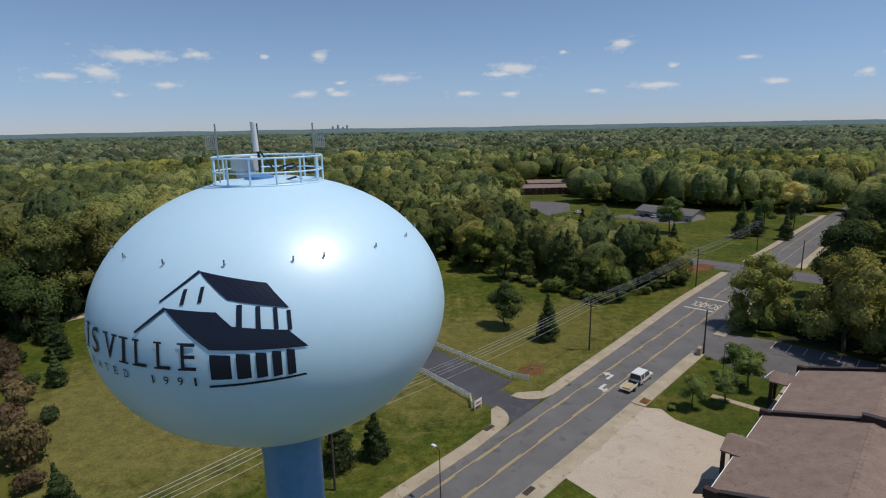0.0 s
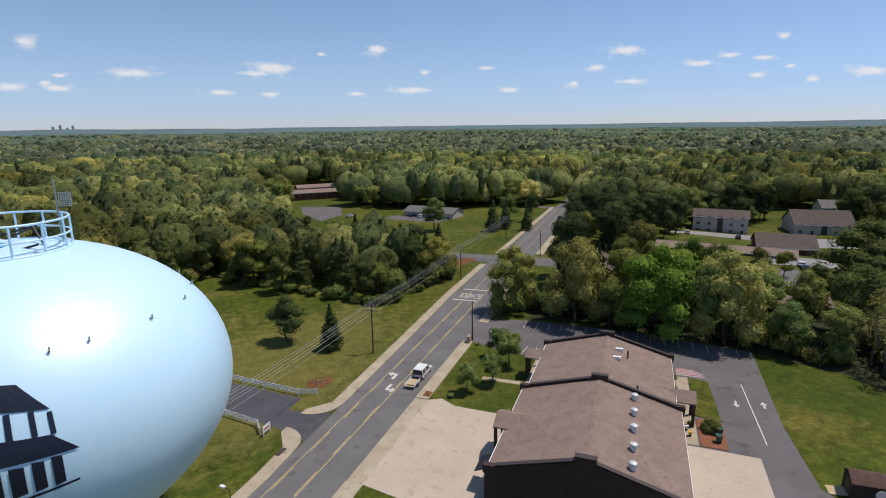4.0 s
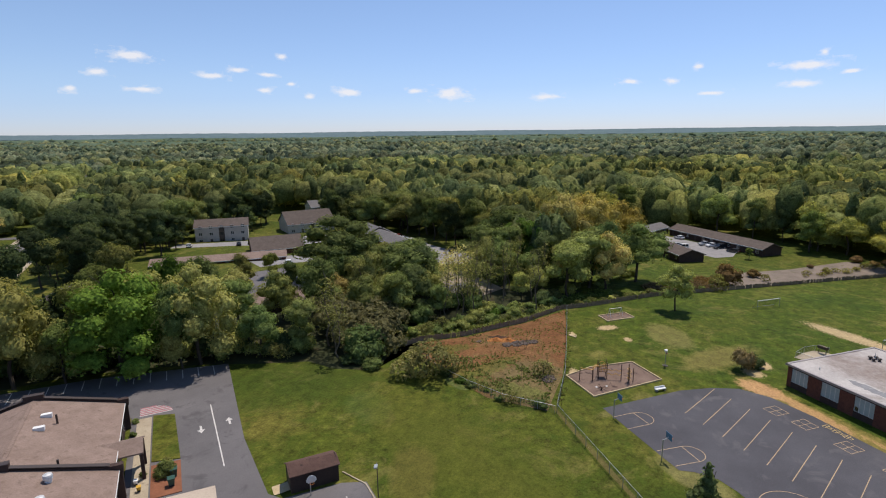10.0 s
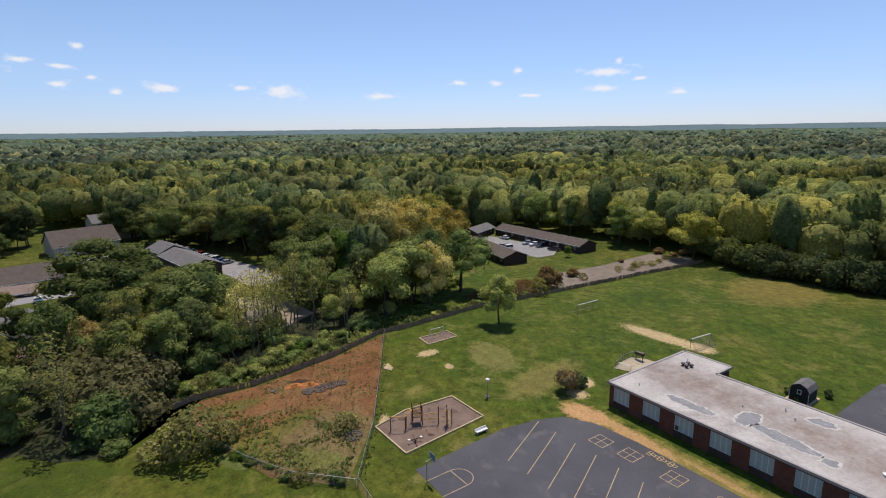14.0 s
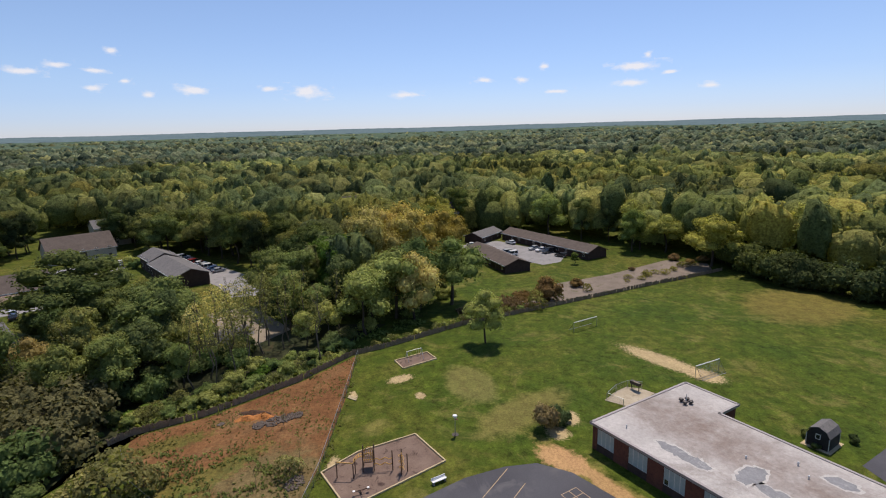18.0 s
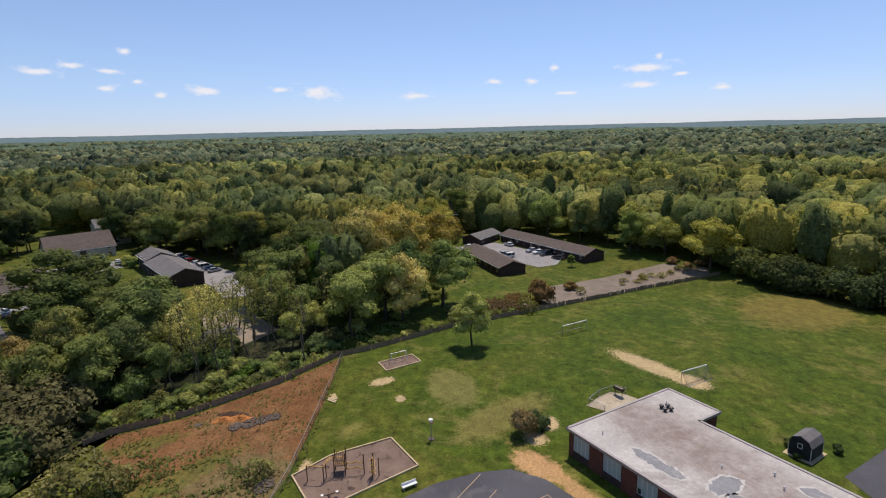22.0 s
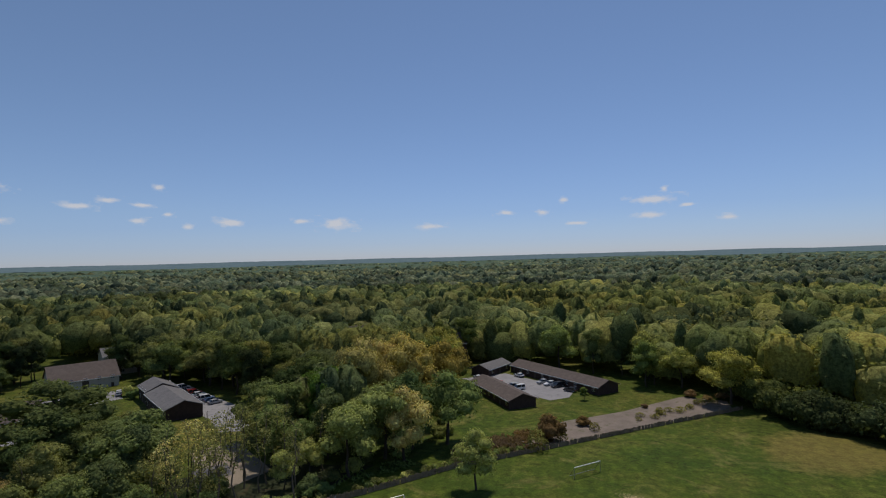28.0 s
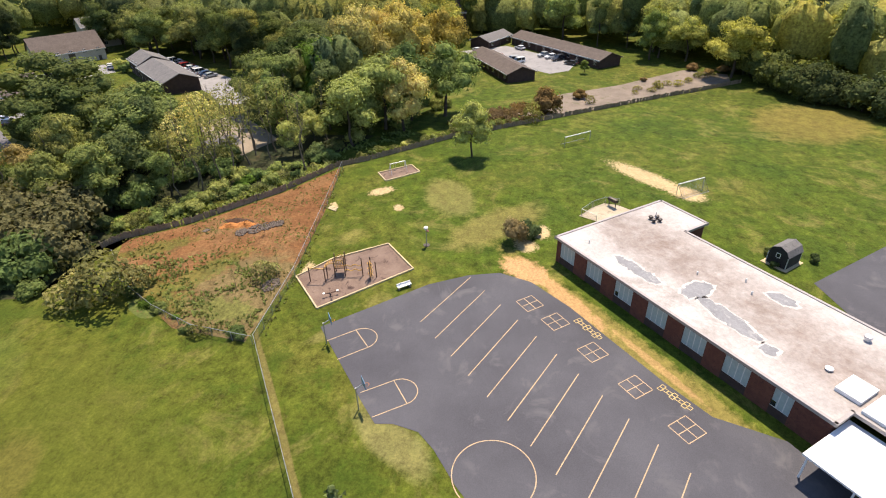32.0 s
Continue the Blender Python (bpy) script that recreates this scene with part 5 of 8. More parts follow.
low_building("motel_wing", pose(237.5, -49.0, -2, 0, 0, between((237.5, -49.0), (273, -20.5))), 47, 9, 2.6, 4.4, "dark_shingle", "brown_brick", "long low brown-brick apartment block with a dark shingle roof")
low_building("motel_wing", pose(218.5, -21.5, -2, 0, 0, between((220, -20.5), (247, -6))), 30, 9, 2.6, 4.3, "dark_shingle", "brown_brick", "short low brown-brick apartment block with a dark shingle roof")
low_building("motel_wing", pose(263.5, -4.5, -2, 0, 0, between((266, -2), (279, -13)) + 12), 16, 8, 2.6, 4.2, "grey_shingle", "brown_brick", "small low brick block with a grey shingle roof")
low_building("dark_apartments", pose(198.5, 76.5, -2, 0, 0, between((198.5, 76.5), (224, 105))), 27, 10.3, 4.0, 6.0, "grey_shingle", "brown_brick", "two-storey dark brick apartments with a grey shingle roof")
low_building("dark_apartments", pose(217.2, 97.3, -2, 0, 0, between((198.5, 76.5), (224, 105))), 13, 9.4, 4.4, 6.6, "grey_shingle", "brown_brick", "short wing of the dark brick apartments with a grey roof")
low_building("apartment_house", pose(197, 174.5, -2.5, 0, 0, between((197, 174.5), (210, 158.4))), 21, 12, 7.2, 9.7, "dark_shingle", "siding", "three-storey pale apartment house with a dark roof")
low_building("apartment_house", pose(229, 153.4, -2.5, 0, 0, between((229, 153.4), (246, 139.8))), 22, 16, 4.4, 9.6, "dark_shingle", "siding", "three-storey pale apartment house with a grey-brown roof")
low_building("office_hall", pose(180, 132, -2, 0, 0, between((180, 132), (194, 118))), 18, 14, 3.2, 7.0, "dark_shingle", "brick", "brick office hall with a broad brown roof")
low_building("office_wing", pose(150, 148, -2, 0, 0, between((150, 148), (177, 114))), 43, 8, 2.8, 4.2, "shingle", "brick", "long low brick office with a brown roof")
low_building("brown_house", pose(121, 85, -0.5, 0, 0, -42), 13, 9, 2.8, 4.6, "shingle", "brown_brick", "small brown-roofed house behind the trees")
low_building("brown_house", pose(101, 124, 0, 0, 0, 40), 13, 10, 2.8, 5.4, "dark_shingle", "brown_brick", "small house with a dark brown roof among trees")
low_building("church_hall", pose(96, 262, -1, 0, 0, between((96, 262), (112, 242))), 27, 12, 3.6, 5.6, "grey_shingle", "siding", "low pale hall with a grey metal roof")
low_building("brick_motel", pose(48, 352, -1, 0, 0, 2), 34, 10, 5.4, 7.0, "shingle", "brick", "distant two-storey brick block with a brown roof")
low_building("brick_motel", pose(58, 384, -1, 0, 0, 2), 28, 10, 5.4, 7.0, "shingle", "brick", "distant two-storey brick block with a brown roof")
low_building("white_house", pose(20, 356, -1, 0, 0, 20), 12, 9, 5.0, 7.8, "grey_shingle", "siding", "distant white house with a grey roof")
low_building("white_house", pose(33, 300, -1, 0, 0, 50), 10, 8, 2.8, 5.0, "dark_shingle", "siding", "distant white house with a dark roof")
low_building("far_block", pose(288, 4, -2, 0, 0, 100), 13, 11, 9.5, 13.5, "dark_shingle", "brown_brick", "tall brown gabled block among trees")
low_building("far_block", pose(322, 75, -2, 0, 0, -48), 17, 10, 8, 11.5, "dark_shingle", "brick", "distant roof rising from the trees")
low_building("white_house", pose(345, 470, -2, 0, 0, -45), 14, 10, 7, 10.5, "grey_shingle", "siding", "distant pale house with a grey roof")
low_building("white_house", pose(358, 455, -2, 0, 0, 45), 12, 10, 7, 11, "grey_shingle", "siding", "distant pale house with a steep grey roof")
low_building("white_house", pose(318, 584, -2, 0, 0, 10), 16, 10, 12, 16, "grey_shingle", "siding", "distant pale house among trees")
low_building("long_block", pose(224, 252, -2, 0, 0, -46), 24, 9, 5.5, 7.2, "grey_shingle", "siding", "long pale block with a grey roof behind the apartments")
low_building("long_block", pose(254, 234, -2, 0, 0, -38), 26, 9, 5.5, 7.0, "pale_metal", "siding", "long pale block with a white metal roof")
low_building("white_house", pose(274, 170, -2, 0, 0, -40), 16, 13, 5.5, 8.6, "grey_shingle", "siding", "pale house with a weathered grey roof")
low_building("white_house", pose(262, 154, -2, 0, 0, -40), 12, 10, 4.5, 7.2, "grey_shingle", "siding", "small pale house with a weathered grey roof")


# ---- trees ----
def ico(sub):
    bm = bmesh.new()
    bmesh.ops.create_icosphere(bm, subdivisions=sub, radius=1.0)
    v = np.array([p.co[:] for p in bm.verts])
    f = np.array([[q.index for q in t.verts] for t in bm.faces])
    bm.free()
    return v, f


ICO = {k: ico(k) for k in (1, 2, 3)}


def raw_mesh(name, v, f, material, smooth=True):
    """A mesh from arrays of vertices and of triangles or quads."""
    me = bpy.data.meshes.new(name)
    k = f.shape[1]
    me.vertices.add(len(v))
    me.vertices.foreach_set("co", np.ascontiguousarray(v, np.float32).ravel())
    me.loops.add(f.size)
    me.loops.foreach_set("vertex_index", np.ascontiguousarray(f, np.int32).ravel())
    me.polygons.add(len(f))
    me.polygons.foreach_set("loop_start", np.arange(0, f.size, k, dtype=np.int32))
    me.polygons.foreach_set("use_smooth", np.array(np.broadcast_to(smooth, (len(f),)), bool))
    me.update(calc_edges=True)
    me.validate()
    me.materials.append(material)
    return me


def lumpy(rng, v, k, width, depth):
    """Radii over the unit sphere v that swell into k rounded clumps, with creases between them."""
    d = rng.standard_normal((k, 3))
    d[:, 2] = np.abs(d[:, 2]) * 1.1 - 0.35
    d /= np.linalg.norm(d, axis=1)[:, None]
    near = (v @ d.T).max(1)
    return 1 - depth + depth * np.sqrt(np.clip((near - width) / (1 - width), 0, 1))


def leafy(name, rng, lobes, n, leaf, material, core=0.8, droop=0.0):
    """A crown of many small leaf sprays over rounded, clumped limbs' ends."""
    lobes = np.array(lobes, float)
    lobes[:, 3:] *= 1.1
    vs, fs, o = [], [], 0
    bv, bf = ICO[2]
    for x, y, z, r, rz in lobes:
        if core:
            d = (lumpy(rng, bv, 7, 0.72, 0.24) + 0.045 * rng.standard_normal(len(bv)))[:, None]
            vs.append(bv * d * core * [r, r, rz] + [x, y, z])
            fs.append(bf + o)
            o += len(bv)
    solid_faces = sum(len(q) for q in fs)
    area = lobes[:, 3] ** 2
    pick = rng.choice(len(lobes), n, p=area / area.sum())
    d = rng.standard_normal((n, 3))
    d /= np.linalg.norm(d, axis=1)[:, None]
    d[:, 2] = np.where(d[:, 2] < -0.55, -d[:, 2], d[:, 2])
    L = lobes[pick]
    rad = rng.uniform(0.8, 1.1, (n, 1))
    p = L[:, :3] + d * rad * np.stack([L[:, 3], L[:, 3], L[:, 4]], 1)
    keep = np.ones(n, bool)
    for x, y, z, r, rz in lobes:
        q = (p - [x, y, z]) / [r, r, rz]
        keep &= (q * q).sum(1) > 0.6
    p, d = p[keep], d[keep]
    n = len(p)
    nrm = 1.0 * d + 0.4 * rng.standard_normal((n, 3)) + [0, 0, 0.3 - droop]
    nrm /= np.linalg.norm(nrm, axis=1)[:, None]
    a = np.cross(nrm, rng.standard_normal((n, 3)))
    a /= np.linalg.norm(a, axis=1)[:, None]
    b = np.cross(nrm, a)
    s = leaf * rng.uniform(0.5, 1.25, (n, 1))
    vs.append(np.stack([p - a * s * 0.85, p + a * s * 0.85, p + b * s * 1.5], 1).reshape(-1, 3))
    tri = np.arange(3 * n).reshape(n, 3) + o
    fs.append(tri)
    f = np.concatenate(fs)
    return raw_mesh(name, np.concatenate(vs), f, material, np.arange(len(f)) < solid_faces)


def limbs(rng, h, r, spread, n, top=0.8, start=0.3):
    """A tapered trunk with limbs."""
    g = Geo()
    z, p = 0.0, Vector((0, 0, -0.3))
    steps = 5
    for k in range(steps):
        q = Vector((rng.normal(0, 0.02) * h, rng.normal(0, 0.02) * h, h * top * (k + 1) / steps))
        g.tube(p, q, r * (1 - k / steps * 0.75), r * (1 - (k + 1) / steps * 0.75), 7, False)
        if k * top / steps >= start * 0.8:
            for _ in range(n):
                a = rng.uniform(0, math.tau)
                e = q + Vector((math.cos(a) * spread * rng.uniform(0.5, 1), math.sin(a) * spread * rng.uniform(0.5, 1), h * rng.uniform(0.08, 0.2)))
                g.tube(q, e, r * 0.32 * (1 - k / steps * 0.6), 0.03, 5, False)
        p = q
    return g


def make_tree(kind, seed, label, leaf_mat, category="tree"):
    rng = np.random.default_rng(seed)
    e = empty("tree" if category == "tree" else category, Matrix(), label, category)
    bark = "bark"
    if kind == "round":
        h, R = 14.0, 4.4
        lobes = [(0, 0, 9.5, 3.0, 3.2)]
        for k in range(9):
            a, zz = k * 2.4 + rng.uniform(-0.4, 0.4), rng.uniform(4.4, 11.5)
            w = R * 0.72 * math.sqrt(max(0.15, 1 - ((zz - 7.5) / 6.2) ** 2))
            lobes.append((w * math.cos(a), w * math.sin(a), zz, rng.uniform(1.6, 2.5), rng.uniform(1.4, 2.1)))
        lobes.append((rng.uniform(-0.8, 0.8), rng.uniform(-0.8, 0.8), 12.2, 1.7, 1.6))
        crown = leafy("crown", rng, lobes, 2900, 0.27, M[leaf_mat])
        trunk = limbs(rng, h, 0.28, 2.6, 2)
    elif kind == "tall":
        h = 20.0
        lobes = [(0, 0, 12, 2.7, 4.5), (0.5, 0, 17, 2.0, 2.6)]
        for k in range(12):
            a, zz = k * 2.4 + rng.uniform(-0.4, 0.4), rng.uniform(6.0, 17.5)
            w = 3.1 * math.sqrt(max(0.12, 1 - ((zz - 11) / 8.4) ** 2))
            lobes.append((w * math.cos(a), w * math.sin(a), zz, rng.uniform(1.5, 2.4), rng.uniform(1.4, 2.3)))
        crown = leafy("crown", rng, lobes, 3000, 0.29, M[leaf_mat])
        trunk = limbs(rng, h, 0.32, 2.6, 2)
    elif kind == "broad":
        h = 16.0
        lobes = [(0, 0, 10, 4.2, 3.6)]
        for k in range(14):
            a, zz = k * 2.4 + rng.uniform(-0.4, 0.4), rng.uniform(5.0, 13.0)
            w = 5.2 * math.sqrt(max(0.1, 1 - ((zz - 7.8) / 7.4) ** 2))
            lobes.append((w * math.cos(a), w * math.sin(a), zz, rng.uniform(1.8, 2.9), rng.uniform(1.5, 2.3)))
        lobes.append((0, 0, 13.6, 2.4, 2.0))
        crown = leafy("crown", rng, lobes, 3500, 0.3, M[leaf_mat])
        trunk = limbs(rng, h, 0.38, 3.6, 3)
    elif kind == "full":
        h = 17.0
        lobes = [(0, 0, 8.5, 3.4, 5.6)]
        for k in range(17):
            a, zz = k * 2.4 + rng.uniform(-0.4, 0.4), 2.2 + 12.4 * (k + rng.uniform(0, 1)) / 17
            w = 4.7 * math.sqrt(max(0.1, 1 - ((zz - 6.5) / 9.4) ** 2))
            lobes.append((w * math.cos(a), w * math.sin(a), zz, rng.uniform(1.6, 2.5), rng.uniform(1.5, 2.4)))
        lobes.append((0, 0, 15.0, 1.8, 1.9))
        crown = leafy("crown", rng, lobes, 4200, 0.28, M[leaf_mat])
        trunk = limbs(rng, h, 0.34, 2.8, 2)
    elif kind == "cone":
        h = 12.0
        lobes = [(0, 0, 1.3 + 1.15 * k, max(0.35, 2.9 * (1 - k / 9.6)) * rng.uniform(0.9, 1.08), 0.95) for k in range(9)] + [(0, 0, 11.4, 0.35, 0.8)]
        for k in range(16):
            zz = rng.uniform(1.0, 9.0)
            a, w = rng.uniform(0, math.tau), 2.9 * (1 - zz / 12.5)
            lobes.append((w * math.cos(a), w * math.sin(a), zz, 0.85, 0.6))
        crown = leafy("crown", rng, lobes, 2400, 0.25, M[leaf_mat], 0.85, 0.5)
        trunk = limbs(rng, h, 0.22, 0.8, 1, 0.9)
    elif kind == "sparse":
        h = 18.0
        bark = "pale_bark"
        lobes = []
        for k in range(11):
            a, zz = k * 2.4, rng.uniform(7.0, 17.0)
            w = rng.uniform(0.4, 2.0)
            lobes.append((w * math.cos(a), w * math.sin(a), zz, rng.uniform(1.0, 1.7), rng.uniform(1.0, 1.7)))
        crown = leafy("crown", rng, lobes, 480, 0.27, M[leaf_mat], 0)
        trunk = limbs(rng, h, 0.21, 1.6, 2, 0.92, 0.4)
    else:
        h = 3.0
        lobes = [(rng.uniform(-1, 1), rng.uniform(-1, 1), rng.uniform(0.8, 1.9), rng.uniform(0.8, 1.3), rng.uniform(0.7, 1.1)) for _ in range(7)]
        crown = leafy("crown", rng, lobes, 900, 0.19, M[leaf_mat], 0 if leaf_mat in ("leaf_bare", "leaf_pale") else 0.6 if leaf_mat == "leaf_twig" else 0.85)
        trunk = limbs(rng, h, 0.09, 0.7, 3, 0.6, 0.1)
    part("trunk", trunk, bark, e)
    part("crown", crown, None, e)
    return e


KINDS = {
    "round": [make_tree("round", 11 + s, "leafy green broadleaf tree in spring leaf", "leaf") for s in range(3)],
    "tall": [make_tree("tall", 31 + s, "tall green broadleaf tree at the wood's edge", "leaf") for s in range(3)],
    "broad": [make_tree("broad", 51 + s, "broad spreading green tree", "leaf") for s in range(2)],
    "bright": [make_tree("broad", 291 + s, "broad tree in fresh bright green leaf", "leaf_bright") for s in range(2)],
    "olive": [make_tree("tall", 311 + s, "tall tree in olive-green young leaf", "leaf_olive") for s in range(2)],
    "oak": [make_tree("full", 371 + s, "large broad tree in deep green leaf", "leaf_oak") for s in range(2)],
    "full_olive": [make_tree("full", 411 + s, "dense olive-green tree with a crown low to the ground", "leaf_olive") for s in range(2)],
    "full_bright": [make_tree("full", 431, "dense bright green tree with a crown low to the ground", "leaf_bright")],
    "gold": [make_tree("broad", 71 + s, "broad tree in golden-green spring leaf", "leaf_gold") for s in range(2)],
    "pine": [make_tree("tall", 91 + s, "tall dark evergreen tree", "leaf_dark") for s in range(2)],
    "hedge": [make_tree("bush", 251 + s, "dense evergreen in the field's hedge, shade painted into its dark leaves", "leaf_hedge_shade", "hedge") for s in range(2)],
    "dark_round": [make_tree("round", 271, "round dark-leaved tree", "leaf_dark")],
    "cone": [make_tree("cone", 111 + s, "dark conical evergreen tree", "leaf_dark") for s in range(2)],
    "sparse": [make_tree("sparse", 131 + s, "thin tall tree with sparse young leaves", "leaf_bare") for s in range(3)],
    "gold_thin": [make_tree("sparse", 231 + s, "thin tree with golden-green young leaves", "leaf_gold") for s in range(2)],
    "bush": [make_tree("bush", 151 + s, "rounded leafy green shrub", "leaf", "shrub") for s in range(2)],
    "bright_bush": [make_tree("bush", 331 + s, "low bright green creeper", "leaf_bright", "shrub") for s in range(2)],
    "twig_bush": [make_tree("bush", 391 + s, "tangled dark brown twiggy brush under the trees", "leaf_twig", "shrub") for s in range(2)],
    "pale_bush": [make_tree("bush", 351 + s, "twiggy pale yellow-green shrub", "leaf_pale", "shrub") for s in range(2)],
    "dark_bush": [make_tree("bush", 171 + s, "dense dark evergreen shrub", "leaf_dark", "shrub") for s in range(2)],
    "brown_bush": [make_tree("bush", 211 + s, "reddish-brown half-bare hedge shrub", "leaf_brown", "shrub") for s in range(2)],
    "dry_bush": [make_tree("bush", 191 + s, "twiggy brownish half-bare shrub", "leaf_bare", "shrub") for s in range(2)],
}
USED = set()
rt = random.Random(5)


def plant(kind, x, y, scale=1.0, tall=1.0, label="", group=""):
    proto = KINDS[kind][rt.randrange(len(KINDS[kind]))]
    m = pose(x, y, float(height(x, y)) - 0.05, 0, 0, rt.uniform(0, 360)) @ Matrix.Diagonal((scale, scale, scale * tall, 1))
    if proto.name not in USED:
        USED.add(proto.name)
        proto.matrix_world = m
        ob = proto
    else:
        ob = copy_thing(proto, m)
        ob.scale = m.to_scale()
    if label:
        ob["label"] = label
    if group:
        ob["group"] = group
    return ob


# ---- single trees ----
plant("dark_round", 12.7, 111.5, 0.74, 1, "round dark-leaved tree alone on the lawn")
plant("cone", 20.1, 103.5, 0.82, 1, "open feathery evergreen alone on the lawn")
plant("round", 154.3, -13.9, 0.84, 1, "round leafy tree alone on the school field")
plant("cone", 72.2, -13.4, 0.95, 0.88, "dark conical evergreen beside the schoolyard")
plant("bush", 104.8, 43.6, 2.3, 1.0, "large rounded bright green bush at the wood's edge")
for x, y, s in ((101.6, 29.2, 2.3), (103.6, 26.4, 1.6), (100.0, 31.8, 1.8)):
    plant("pale_bush", x, y, s, 0.95, "twiggy bush beside the clay lot")
plant("pale_bush", 108.6, 9.6, 1.0, 1.1, "thin twiggy bush beside the rubble")
for x, y, s in ((109.0, 42.5, 2.3), (112.5, 46.0, 2.6), (110.0, 49.5, 2.4), (116.0, 44.0, 2.3), (117.0, 50.0, 2.8), (114.0, 54.5, 2.7), (121.0, 48.0, 2.4), (122.0, 56.0, 2.7), (119.0, 61.0, 2.6), (107.0, 46.5, 1.9)):
    plant("twig_bush", x, y, s, 1.0)
plant("dark_bush", 123.4, -25.6, 0.9, 1.05, "dense dark shrub in the school grass")
plant("brown_bush", 122.2, -23.8, 1.1, 1.35, "tall brownish shrub in the school grass")
plant("dark_bush", 124.2, -26.6, 0.65, 0.95)
plant("cone", -13.8, 61.5, 0.75, 1.0, "dark evergreen beside the road")
plant("cone", -9.5, 64.0, 0.6, 1.0, "dark evergreen beside the road")
for u, v, s in ((84.5, -21.5, 0.42), (92.5, -20.5, 0.5), (95.5, -23.5, 0.45), (80.0, -24.8, 0.4)):
    plant("round", *uv(u, v), s, 0.95, "small leafy tree on the station lawn")
plant("bush", *uv(79.5, 11.8), 0.75, 0.9, "low bush in the red mulch bed")
for x, y, s in ((-72.4, 85.3, 1.3), (-62.0, 73.2, 1.3), (-54.4, 63.7, 1.6), (-50, 58, 1.2), (-44, 53, 1.2), (-68, 80, 1.4), (-58, 68, 1.2), (-77, 91, 1.5), (-82, 96, 1.5)):
    plant("brown_bush", x + rt.uniform(-1, 1), y + rt.uniform(-1, 1), s * rt.uniform(0.65, 1.05), rt.uniform(0.9, 1.5), "reddish-brown shrub in the hedge row")
    if rt.random() < 0.5:
        plant("dark_bush", x + rt.uniform(0.5, 3), y + rt.uniform(0, 2), s * rt.uniform(0.4, 0.8), 1.1, "dark green shrub in the hedge row")
for x, y, s in ((-42.5, 52.5, 0.68), (-66.5, 86.5, 0.6), (-74, 98, 0.75), (-82, 107, 0.95), (-72, 108, 0.8)):
    plant("cone", x, y, s, 0.9, "dark bushy evergreen in the hedge row")
for k in range(48):
    t = k / 47
    x, y = (236 - 34 * t / 0.4, -84 - 9 * t / 0.4) if t < 0.4 else (202 - 52 * (t - 0.4) / 0.6, -93 - 46 * (t - 0.4) / 0.6)
    plant("hedge", x + rt.uniform(-1, 3), y - rt.uniform(1, 4), rt.uniform(2.1, 3.0), 1.1, "dense evergreen in the field's hedge, shade painted into its dark leaves", "field hedge")
for x, y, s in ((178.8, -25.5, 1.6), (196.5, -40, 0.8), (215, -60, 0.7), (186, -31, 0.9)):
    plant("dry_bush", x, y, s, 1)
for x, y, s, t in ((186.2, -28.8, 1.75, 1.15), (201, -37.6, 1.05, 0.75), (221.3, -57.2, 0.55, 0.8), (234.5, -73.4, 1.0, 0.75), (230.5, -77.4, 0.9, 0.7), (232, -81.7, 1.1, 0.8)):
    plant("brown_bush", x, y, s, t, "rounded brown shrub on the gravel strip")
plant("round", 229, -40.5, 0.3, 1, "young tree beside the parking lot")

